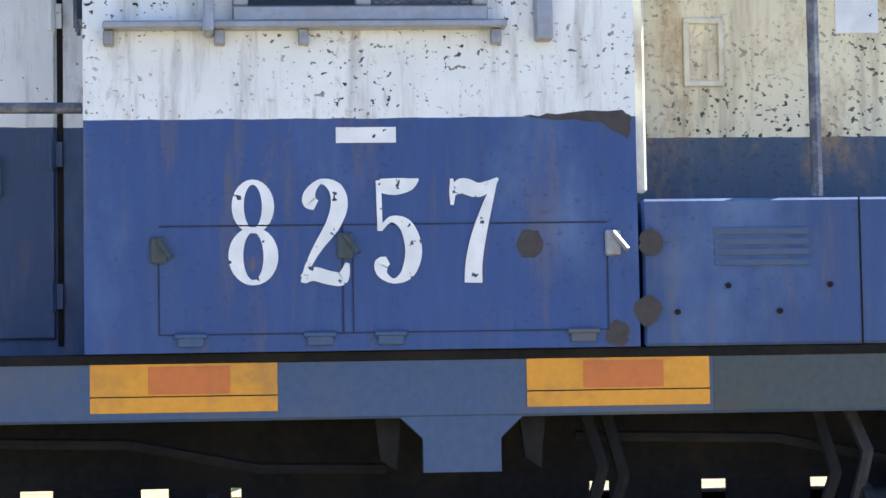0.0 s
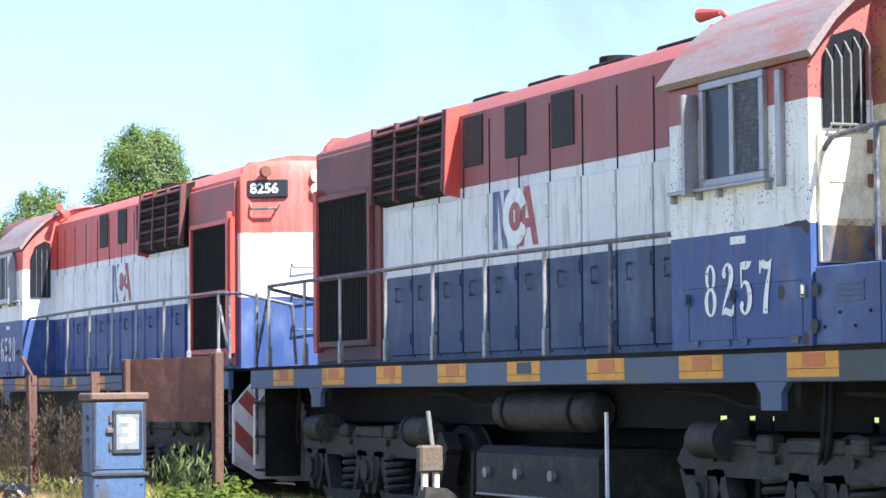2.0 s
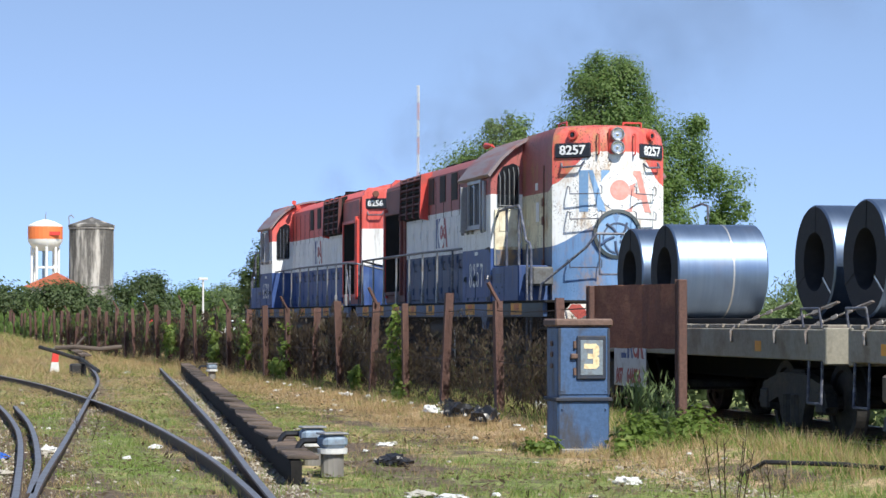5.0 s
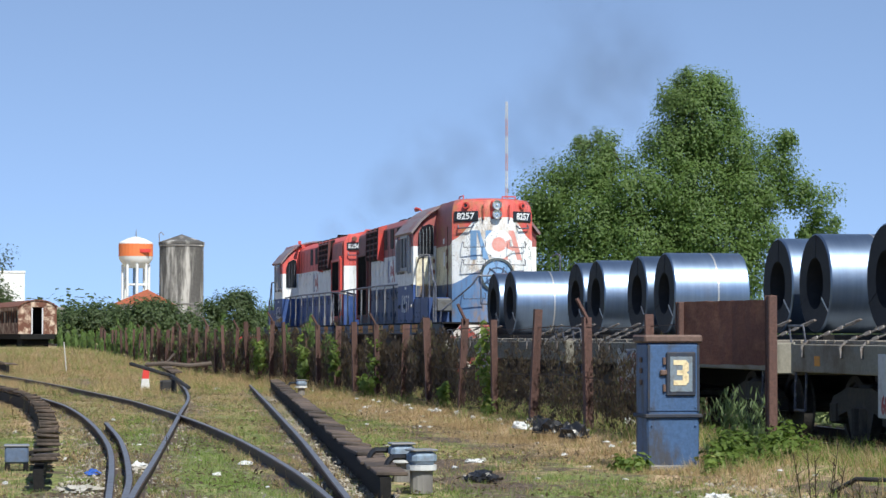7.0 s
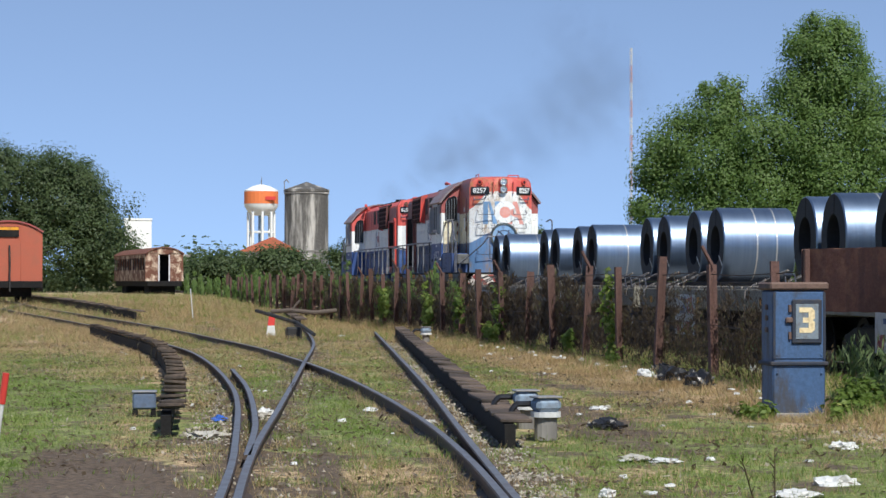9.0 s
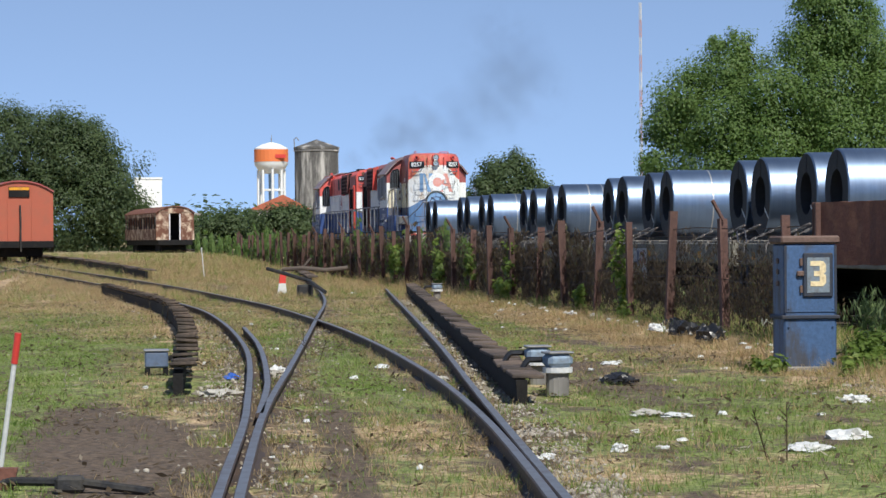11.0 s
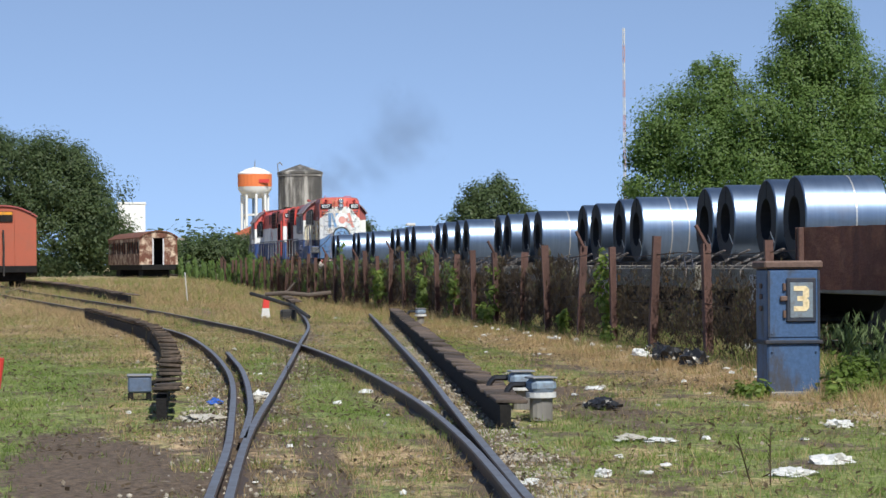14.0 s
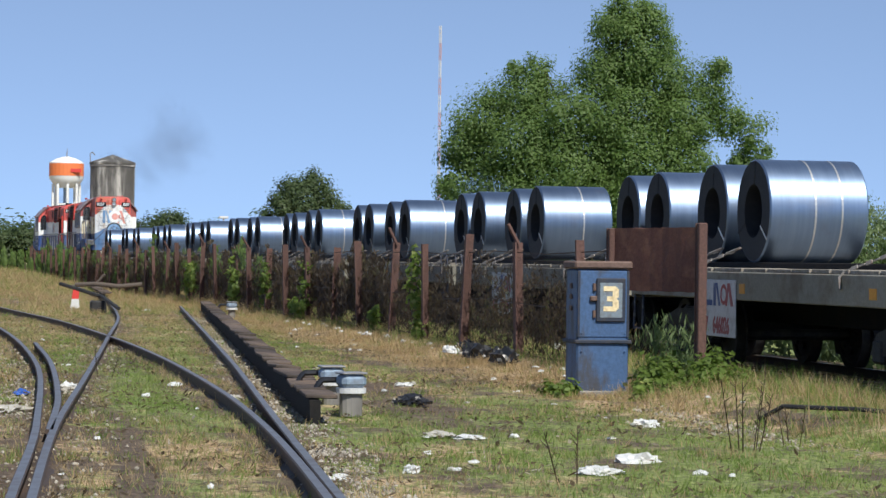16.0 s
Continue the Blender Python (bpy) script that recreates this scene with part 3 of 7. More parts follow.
def third_rail(plan, label, x0, x1, high=0.28, step=0.62, wide=0.15, tip=0.0):
    """A covered conductor rail: tarred side boards with a row of short planks laid on top."""
    root = thing("third_rail_cover", label, "third rail", "covered conductor rails")
    bm = bmesh.new()
    n = int((x1 - x0) / step)
    rows = []
    for i in range(n + 1):
        x = x0 + (x1 - x0) * i / n
        y, dy = curve_at(plan, x), (curve_at(plan, x + 0.1) - curve_at(plan, x - 0.1)) / 0.2
        h = math.hypot(1, dy)
        z = rise(x, y)
        rows.append([bm.verts.new((x - dy / h * a, y + a / h, z + b)) for a, b in ((-wide + 0.01, -0.05), (-wide, high - 0.03), (-wide + 0.1, high - 0.03), (-wide + 0.1, -0.05))])
    for a, b in zip(rows, rows[1:]):
        for i in range(4):
            j = (i + 1) % 4
            bm.faces.new((a[i], a[j], b[j], b[i]))
    bm.faces.new(rows[0])
    bm.faces.new(rows[-1][::-1])
    part("side_board", bm, DARKTIMBER, root, "tarred black side boards")
    plank = None
    for i in range(n):
        x = x0 + (x1 - x0) * (i + 0.5) / n
        y, dy = curve_at(plan, x), (curve_at(plan, x + 0.1) - curve_at(plan, x - 0.1)) / 0.2
        if plank is None:
            q = part("plank", block(-step * 0.42, step * 0.42, -wide - 0.03, wide + 0.03, -0.018, 0.018, 0.008), TIMBER, root)
            plank = q
        else:
            q = new("plank", plank.data)
            q.parent = root
        q.matrix_basis = pose(x, y, rise(x, y) + high - 0.01 + random.uniform(-0.012, 0.014) + tip, random.uniform(-5, 5), random.uniform(-1.2, 1.2) - 55 * tip, math.degrees(math.atan(dy)) + random.uniform(-3, 3))
    return root


third_rail(BOARD_R, "long timber-covered conductor rail beside the siding", -67.7, -21.6, 0.26, 1.1, 0.115, 0.006)
third_rail(BOARD_L, "curved timber-covered conductor rail beside the track", -68, -23.6, 0.25, 1.05, 0.1, 0.05)
third_rail([(-84, -5.5), (-72, -4.75), (-62, -4.5)], "short covered conductor rail at the edge of the yard", -84, -62, 0.22, 1.0)
third_rail(FAR_PILE, "far timber-covered conductor rail near the orange wagon", -114, -82, 0.34, 1.2, 0.2)
third_rail([(-105, 5.9), (-92, 5.6), (-80, 5.2)], "far dark conductor rail cover near the fence", -105, -80, 0.22, 1.2)

# ---- locomotives ----
# stained maroon, darkened so that its colour holds the radiator end's shade
SHADED_MAROON = plain("shaded_maroon_paint", (0.2, 0.065, 0.06), 0.75, (0.08, 0.06, 0.055), 0.6, patch=1.6, amount=0.8)
GRIME = plain("grimy_teal_sill", (0.055, 0.075, 0.085), 0.8, (0.08, 0.07, 0.06), 0.6, patch=2, amount=0.7)
moving = []  # (object, u of its middle, half-turned, wheel radius or 0)
rolling = []


def wheelset(parent, u, r, flip, mat=None):
    bm = bmesh.new()
    for s in (-1, 1):
        m = Matrix.Translation((0, s * 0.838, 0)) @ Matrix.Rotation(radians(90), 4, "X")
        rings = lathe(bm, [(r * 0.2, -0.09), (r * 0.24, 0.09), (r * 0.8, 0.03), (r * 0.82, 0.065), (r, 0.065), (r, -0.05), (r + 0.03, -0.07), (r * 0.82, -0.08), (r * 0.78, -0.03), (r * 0.2, -0.09)], 22, m)
        for a in range(5):
            c = (math.cos(a * 1.2566) * r * 0.5, s * 0.838 - 0.05 * s, math.sin(a * 1.2566) * r * 0.5)
            rod(bm, (c[0], c[1] - 0.045, c[2]), (c[0], c[1] + 0.045, c[2]), r * 0.12, 8)
    rod(bm, (0, -1.02, 0), (0, 1.02, 0), 0.075, 10)
    ob = part("wheelset", bm, mat or IRON, parent, "dark steel wheels on one axle", True)
    ob.matrix_basis = pose(u, 0, r + 0.15)
    rolling.append((ob, u, r, flip))
    return ob


def wound(bm, at, r, wire, z0, z1, turns):
    """A coil spring: one wire wound upwards."""
    n = turns * 14
    rows = []
    for i in range(n + 1):
        a = 2 * math.pi * turns * i / n
        z = z0 + (z1 - z0) * i / n
        rows.append([bm.verts.new((at[0] + (r + wire * math.cos(q)) * math.cos(a), at[1] + (r + wire * math.cos(q)) * math.sin(a), z + wire * math.sin(q))) for q in np.linspace(0, 2 * math.pi, 6, endpoint=False)])
    for a, b in zip(rows, rows[1:]):
        for i in range(6):
            bm.faces.new((a[i], a[(i + 1) % 6], b[(i + 1) % 6], b[i]))
    bm.faces.new(rows[0])
    bm.faces.new(rows[-1][::-1])


def loco_truck(root, u, near):
    """Three axles in a cast frame with coil springs and brake cylinders."""
    bm = bmesh.new()
    for s in (-1, 1):
        w = s * 1.16
        a, b = w - 0.08, w + 0.08
        prism(bm, [(u - 2.15, 0.92), (u - 2.0, 1.08), (u + 2.0, 1.08), (u + 2.15, 0.92), (u + 2.0, 0.8), (u - 2.0, 0.8)], "y", a, b)
        for ax in (-1.75, 0.0, 1.75):
            prism(bm, [(u + ax - 0.36, 0.85), (u + ax - 0.14, 0.4), (u + ax - 0.06, 0.4), (u + ax - 0.1, 0.85)], "y", a, b)
            prism(bm, [(u + ax + 0.36, 0.85), (u + ax + 0.14, 0.4), (u + ax + 0.06, 0.4), (u + ax + 0.1, 0.85)], "y", a, b)
        for d in (-1, 1):
            c = u + d * 0.88
            prism(bm, [(c - 0.62, 0.44), (c - 0.5, 0.3), (c + 0.5, 0.3), (c + 0.62, 0.44), (c + 0.42, 0.42), (c - 0.42, 0.42)], "y", a, b)
            prism(bm, [(c - 0.66, 0.86), (c - 0.42, 0.42), (c - 0.34, 0.42), (c - 0.5, 0.86)], "y", a, b)
            prism(bm, [(c + 0.66, 0.86), (c + 0.42, 0.42), (c + 0.34, 0.42), (c + 0.5, 0.86)], "y", a, b)
        bx(bm, u - 0.4, u + 0.4, w - 0.1, w + 0.1, 1.0, 1.12, 0.02)
        for d in (-0.55, 0.55, -1.5, 1.5):
            rod(bm, (u + d, w - 0.1 * -s - s * 0.2, 0.95), (u + d, w + s * 0.12, 0.95), 0.035, 8)
    bx(bm, u - 0.25, u + 0.25, -1.1, 1.1, 0.6, 1.1, 0.03)
    part("truck_frame", bm, IRON, root, "cast steel bogie frame caked in grime", False)
    for s in ((-1, 1) if near == 0 else (near,)):
        w = s * 1.16
        for d in (-1, 1):
            sp = bmesh.new()
            c = u + d * 0.62
            wound(sp, (c, w - s * 0.02), 0.15, 0.03, 0.42, 0.82, 5)
            part("coil_spring", sp, IRON, root, "", True)
            sp = bmesh.new()
            rod(sp, (u + d * 1.28, w + s * 0.08, 1.09), (u + d * 1.74, w + s * 0.08, 1.09), 0.15, 16)
            rod(sp, (u + d * 1.74, w + s * 0.08, 1.09), (u + d * 1.86, w + s * 0.08, 1.09), 0.15, 16, 0.09)
            rod(sp, (u + d * 1.26, w + s * 0.08, 1.09), (u + d * 1.3, w + s * 0.08, 1.09), 0.17, 16)
            rod(sp, (u + d * 0.7, w + s * 0.08, 1.06), (u + d * 1.28, w + s * 0.08, 1.08), 0.025, 6)
            bx(sp, u + d * 0.55, u + d * 0.78, w, w + s * 0.14, 1.0, 1.14, 0.02)
            part("brake_cylinder", sp, IRON, root, "", True)
        for ax in (-1.75, 0.0, 1.75):
            jb = bmesh.new()
            bx(jb, u + ax - 0.13, u + ax + 0.13, w - 0.06, w + s * 0.12, 0.5, 0.8, 0.03)
            disc(jb, (u + ax, w + s * 0.1, 0.65), 0.11, "y", s * 0.06, 14)
            part("axle_box", jb, IRON, root)
            sh = bmesh.new()
            prism(sh, [(u + ax + 0.5, 0.45), (u + ax + 0.56, 0.45), (u + ax + 0.6, 0.9), (u + ax + 0.52, 0.9)], "y", w - 0.2 * s, w - 0.12 * s)
            part("brake_lever", sh, IRON, root)


def arch(half, base, top, n=11, power=2.4):
    """Points of an arched roof, from one eave to the other."""
    out = []
    for i in range(n):
        t = -1 + 2 * i / (n - 1)
        out.append((half * t, base + (top - base) * (1 - abs(t) ** power)))
    return out


def on_nose(bm):
    """Lays a flat mark, drawn at the nose's front plane, back on the chamfered sheets."""
    for y in (-0.36, 0.0, 0.36):
        bmesh.ops.bisect_plane(bm, geom=bm.verts[:] + bm.edges[:] + bm.faces[:], plane_co=(0, y, 0), plane_no=(0, 1, 0))
    for v in bm.verts:
        a = abs(v.co.y)
        v.co.x -= 0.04 * a / 0.36 if a < 0.36 else 0.04 + (a - 0.36) * 0.44 / 0.57


def ribbon(bm, pts, lift, steps=7):
    """A painted stroke of changing width through (x, y, width) points."""
    p = [Vector(v) for v in pts]
    path = []
    for i in range(len(p) - 1):
        a, b, c, d = p[max(i - 1, 0)], p[i], p[i + 1], p[min(i + 2, len(p) - 1)]
        for k in range(steps + (i == len(p) - 2)):
            t = k / steps
            path.append(0.5 * (2 * b + (c - a) * t + (2 * a - 5 * b + 4 * c - d) * t * t + (3 * b - a - 3 * c + d) * t ** 3))
    rows = []
    for i, q in enumerate(path):
        d = path[min(i + 1, len(path) - 1)] - path[max(i - 1, 0)]
        no = Vector((-d.y, d.x, 0)).normalized() * abs(q.z) / 2
        rows.append([bm.verts.new((q.x + e * no.x, q.y + e * no.y, lift)) for e in (-1, 1)])
    for a, b in zip(rows, rows[1:]):
        bm.faces.new((a[0], b[0], b[1], a[1]))


def painted_digit(d, h):
    """An old-style fat-face numeral, thick uprights and thin turns, h high, its middle at the origin."""
    bm = bmesh.new()
    rings = {"8": ((0.235, 0.745, 0.2, 0.255, 0.085, 0.205), (0.235, 0.275, 0.235, 0.275, 0.095, 0.225)), "6": ((0.235, 0.285, 0.235, 0.285, 0.09, 0.235),)}
    for lift, (cx, cy, a, b, c, e) in enumerate(rings.get(d, ())):
        vs = [[bm.verts.new((cx + r * math.cos(q), cy + s * math.sin(q), 0.001 * lift)) for r, s in ((a, b), (c, e))] for q in np.linspace(0, 2 * math.pi, 28, endpoint=False)]
        for i in range(28):
            u, v = vs[i], vs[(i + 1) % 28]
            bm.faces.new((u[0], v[0], v[1], u[1]))
    strokes = {
        "2": [[(0.15, 0.75, 0.1), (0.09, 0.79, 0.14), (0.1, 0.88, 0.1), (0.2, 0.975, 0.05), (0.33, 0.91, 0.13), (0.37, 0.76, 0.16), (0.31, 0.57, 0.14), (0.17, 0.36, 0.09), (0.07, 0.18, 0.06), (0.02, 0.02, 0.05)], [(0.02, 0.05, 0.09), (0.12, 0.1, 0.13), (0.28, 0.06, 0.13), (0.39, 0.06, 0.12), (0.44, 0.2, 0.04)]],
        "5": [[(0.06, 0.93, 0.13), (0.2, 0.92, 0.16), (0.34, 0.94, 0.12), (0.43, 0.99, 0.02)], [(0.05, 0.98, 0.05), (0.055, 0.75, 0.05), (0.06, 0.5, 0.05)], [(0.06, 0.51, 0.04), (0.17, 0.61, 0.06), (0.31, 0.54, 0.13), (0.375, 0.32, 0.16), (0.32, 0.11, 0.13), (0.19, 0.025, 0.05), (0.08, 0.09, 0.09), (0.07, 0.18, 0.14), (0.13, 0.22, 0.08)]],
        "7": [[(0.03, 0.99, 0.03), (0.035, 0.86, 0.06), (0.03, 0.74, 0.03)], [(0.03, 0.86, 0.08), (0.13, 0.92, 0.15), (0.27, 0.88, 0.14), (0.38, 0.92, 0.1), (0.47, 0.99, 0.03)], [(0.45, 0.97, 0.03), (0.37, 0.75, 0.09), (0.28, 0.45, 0.14), (0.23, 0.2, 0.16), (0.22, 0.0, 0.17)]],
        "6": [[(0.38, 0.84, 0.12), (0.33, 0.95, 0.06), (0.24, 0.97, 0.05), (0.12, 0.82, 0.12), (0.07, 0.55, 0.15), (0.075, 0.3, 0.15)]],
    }
    for lift, st in enumerate(strokes.get(d, ())):
        ribbon(bm, st, 0.001 * (lift + 2))
    for v in bm.verts:
        v.co = ((v.co.x - 0.235) * h, (v.co.y - 0.5) * h, v.co.z)
    return bm


def shapes_logo(root, m, h, blue, red, parent_label, nose=False):
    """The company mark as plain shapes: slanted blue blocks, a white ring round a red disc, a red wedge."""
    def lay(name, bm, material, label):
        posed(bm, m)
        if nose:
            on_nose(bm)
        part(name, bm, material, root, parent_label + label)

    bm = bmesh.new()
    for lift, pts in enumerate(([(-0.64, 0), (-0.45, 0), (-0.45, 1), (-0.64, 1)], [(-0.45, 1), (-0.36, 1), (-0.04, 0.0), (-0.24, 0.0)], [(-0.16, 1), (0.04, 1), (0.04, 0.4), (-0.16, 0.4)])):
        prism(bm, [(x * h, y * h) for x, y in pts], "z", 0, 0.003 + 0.001 * lift)
    lay("mark_blue", bm, blue, ", blue blocks")
    bm = bmesh.new()
    for lift, pts in enumerate(([(0.66, 1), (0.86, 1), (1.2, 0), (0.99, 0)], [(0.66, 1), (0.72, 0.8), (0.62, 0.0), (0.42, 0.0)], [(0.3, 0.3), (1.0, 0.3), (0.95, 0.46), (0.3, 0.46)])):
        prism(bm, [(x * h, y * h) for x, y in pts], "z", 0, 0.003 + 0.001 * lift)
    lay("mark_wedge", bm, red, ", red wedge")
    bm = bmesh.new()
    vs = []
    for q in np.linspace(0.42, 2 * math.pi - 0.42, 26):
        vs.append([bm.verts.new(((0.3 + r * math.cos(q)) * h, (0.52 + r * math.sin(q)) * h, 0.0075)) for r in (0.5, 0.25)])
    for a, b in zip(vs, vs[1:]):
        bm.faces.new((a[0], b[0], b[1], a[1]))
    lay("mark_ring", bm, STENCIL, ", white open ring")
    bm = bmesh.new()
    bm.faces.new([bm.verts.new(((0.3 + 0.25 * math.cos(q)) * h, (0.52 + 0.25 * math.sin(q)) * h, 0.009)) for q in np.linspace(0, 2 * math.pi, 20, endpoint=False)])
    lay("mark_disc", bm, red, ", red disc")


def locomotive(number, see, fresh):
    """A hooded diesel. Its own x runs to the nose; see: the side that the camera sees; fresh: brighter paint."""
    root = thing("diesel_locomotive", "red, white and blue diesel locomotive, weathered and chipped, hauling coil wagons" if not fresh else "second red, white and blue diesel locomotive coupled ahead", "locomotive", "locomotives")
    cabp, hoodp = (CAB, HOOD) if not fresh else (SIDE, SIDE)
    upper = SHADED_MAROON if not fresh else MAROONP
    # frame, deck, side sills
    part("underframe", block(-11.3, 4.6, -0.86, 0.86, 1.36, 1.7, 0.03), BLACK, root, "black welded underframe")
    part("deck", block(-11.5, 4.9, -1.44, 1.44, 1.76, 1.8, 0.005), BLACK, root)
    for s in (-1, 1):
        bm = block(-11.5, 4.75, s * 1.36, s * 1.43, 1.54, 1.785, 0.01)
        for c in (0.78, -9.2):
            prism(bm, [(c - 0.24, 1.545), (c + 0.24, 1.545), (c + 0.15, 1.46), (c + 0.15, 1.33), (c - 0.15, 1.33), (c - 0.15, 1.46)], "y", s * 1.37, s * 1.424)
        part("side_sill", bm, SILL, root, "blue-grey side sill with jacking brackets")
        if s == see:
            for i in range(9):
                u = 2.7 - 1.667 * i
                dirty = i == 4
                mk = part("orange_marker", block(u, u + 0.71, s * 1.43, s * 1.434, 1.575, 1.78), ORANGE, root, "orange marker panel")
                part("marker_joint", block(u, u + 0.71, s * 1.434, s * 1.436, 1.634, 1.638), BLACK, mk)
                part("marker_centre", block(u + 0.22, u + 0.53, s * 1.434, s * 1.437, 1.645, 1.75), ORANGE_IN if not dirty else GRIME, mk)
                part("scratch", block(u + 0.01, u + 0.7, s * 1.434, s * 1.4355, 1.634, 1.637), BLACK, mk)
    # long hood
    top = arch(0.93, 4.3, 4.58, 11, 3.0)
    bm = prism(bmesh.new(), [(-0.93, 1.8)] + top + [(0.93, 1.8)], "x", -10.5, -0.62)
    part("long_hood", bm, hoodp, root, "long engine hood in three painted bands", True)
    for k in range(5):
        u = -7.2 + k * 1.4
        part("roof_hatch", block(u, u + 0.75, -0.35, 0.35, 4.55, 4.62, 0.02), BLACK, root, "sooty roof hatch")
    part("exhaust_stack", rod(bmesh.new(), (-4.4, 0, 4.5), (-4.4, 0, 4.72), 0.2, 14), BLACK, root, "sooty exhaust stack")
    seams = [-8.1, -7.45, -6.75, -6.1, -5.45, -4.75, -4.05, -3.35, -2.65, -1.95, -1.3]
    for i, (a, b) in enumerate(zip(seams, seams[1:] + [-0.78])):
        high = 3.45 + 0.0 * i
        d = part("hood_door", block(a + 0.02, b - 0.02, see * 0.93, see * 0.956, 1.88, high, 0.006), hoodp, root, "")
        for z in (2.05, 2.62, 3.18):
            hb = bmesh.new()
            rod(hb, (b - 0.03, see * 0.965, z - 0.06), (b - 0.03, see * 0.965, z + 0.06), 0.016, 6)
            bx(hb, b - 0.07, b + 0.01, see * 0.952, see * 0.962, z - 0.05, z + 0.05)
            part("hinge", hb, hoodp, d)
        hb = bmesh.new()
        pipe(hb, [(a + 0.28, see * 0.96, 2.6), (a + 0.28, see * 1.0, 2.6), (a + 0.28, see * 1.0, 2.46), (a + 0.28, see * 0.96, 2.46)], 0.012, 6)
        part("door_handle", hb, RAILING, d)
        part("door_seam", block(b - 0.012, b + 0.012, see * 0.93, see * 0.934, 1.85, 4.2), BLACK, d)
    for u in (-6.08, -5.05, -3.99):
        part("hood_screen", block(u, u + 0.47, see * 0.925, see * 0.945, 3.76, 4.27, 0.004), SCREEN, root, "dark mesh screen")
    # radiator end
    bm = prism(bmesh.new(), [(0.97 * math.copysign(1, q[0]) if abs(q[0]) > 0.9 else q[0], q[1] + 0.03) for q in [(-0.93, 1.82)] + arch(0.95, 4.2, 4.58, 9, 2.6) + [(0.93, 1.82)]], "x", -10.36, -8.35)
    part("radiator_housing", bm, upper, root, "radiator housing at the hood end", True)
    bm = bmesh.new()
    for z0, z1 in ((2.08, 2.78), (2.84, 3.7)):
        bx(bm, -10.3, -8.62, see * 0.96, see * 1.0, z0, z1)
    part("radiator_screen", bm, SCREEN, root, "black radiator screen")
    fr = bmesh.new()
    for z in (2.04, 2.81, 3.74):
        bx(fr, -10.36, -8.55, see * 0.97, see * 1.03, z - 0.035, z + 0.035, 0.008)
    for u in (-10.33, -8.57):
        bx(fr, u - 0.04, u + 0.04, see * 0.97, see * 1.03, 2.0, 3.78, 0.008)
    part("radiator_frame", fr, SHADED_MAROON if not fresh else REDP, root, "maroon screen frame")
    for k in range(22):
        u = -10.27 + k * 0.075
        part("screen_bar", block(u, u + 0.02, see * 1.0, see * 1.012, 2.08, 3.7), BLACK, root)
    lb = prism(bmesh.new(), [(see * 0.9, 3.5), (see * 1.06, 3.56), (see * 1.03, 4.36), (see * 0.86, 4.42)], "x", -8.3, -6.24)
    DULL = plain("dull_maroon_louvre", (0.12, 0.035, 0.034), 0.8, (0.06, 0.04, 0.04), 0.6, patch=4)
    box = part("louvre_box", lb, BLACK, root, "maroon louvred air intake standing proud")
    part("end_plate", prism(bmesh.new(), [(see * 0.88, 3.46), (see * 1.1, 3.5), (see * 1.07, 4.38), (see * 0.84, 4.44)], "x", -6.24, -6.2), REDP, box, "bright red end plate")
    for k in range(9):
        z = 3.66 + k * 0.08
        s = bmesh.new()
        prism(s, [(see * 1.04, z - 0.035), (see * 1.09, z - 0.02), (see * 1.08, z), (see * 1.03, z + 0.03)], "x", -8.25, -6.32)
        part("louvre", s, BLACK if k % 2 else DULL, box)
    for u in (-8.3, -7.62, -6.95, -6.28):
        part("louvre_post", prism(bmesh.new(), [(see * 1.04, 3.52), (see * 1.105, 3.54), (see * 1.075, 4.38), (see * 1.0, 4.38)], "x", u - 0.03, u + 0.03), DULL, box)
    # hood end face, with number boards, lamps, grabs: the end that meets the other engine
    bm = bmesh.new()
    plan = [(-10.3, -0.9), (-10.42, -0.9), (-10.76, -0.36), (-10.8, 0.0), (-10.76, 0.36), (-10.42, 0.9), (-10.3, 0.9)]
    rings = [[bm.verts.new((-10.3 + (x + 10.3) * (0.4 + 0.6 * k), y * k, z)) for x, y in plan] for z, k in ((1.82, 1.0), (4.2, 1.0), (4.4, 0.96), (4.5, 0.85))]
    for p, q in zip(rings, rings[1:]):
        for i in range(len(plan)):
            j = (i + 1) % len(plan)
            bm.faces.new((p[i], p[j], q[j], q[i]))
    bm.faces.new(rings[-1])
    part("hood_end", bm, SIDE, root, "rounded hood end in bright red, white and blue", True)
    for q in (-1, 1):
        part("edge_strip", block(-10.3, -10.2, q * 0.9, q * 1.05, 1.95, 3.85, 0.01), REDP, root, "bright red edge strip")
        m = Matrix.Translation((-10.6, q * 0.635, 4.13)) @ Matrix.Rotation(radians(180) - q * radians(32), 4, "Z")
        nb = part("number_board", posed(block(-0.02, 0.03, -0.31, 0.31, -0.12, 0.12, 0.02), m), NUMPLATE, root, "black number board")
        t = posed(letters(number, 0.13, 0.008, 0.004, 1.05), m @ Matrix.Translation((0.034, 0, 0)) @ Matrix(((0, 0, 1, 0), (1, 0, 0, 0), (0, 1, 0, 0), (0, 0, 0, 1))))
        part("number", t, STENCIL, nb, "white numerals")
        lm = bmesh.new()
        disc(lm, m @ Vector((0.03, 0, 0.22)), 0.07, "x", -0.1, 14)
        part("marker_lamp", lm, RUST, root)
        gb = bmesh.new()
        pipe(gb, [m @ Vector(v) for v in ((0.0, -0.2, -0.18), (0.07, -0.16, -0.26), (0.07, 0.16, -0.26), (0.0, 0.2, -0.18))], 0.016, 6)
        part("curved_grab", gb, RAILING, root)
    lm = bmesh.new()
    for z in (4.12, 4.3):
        disc(lm, (-10.78, 0, z), 0.09, "x", -0.09, 16)
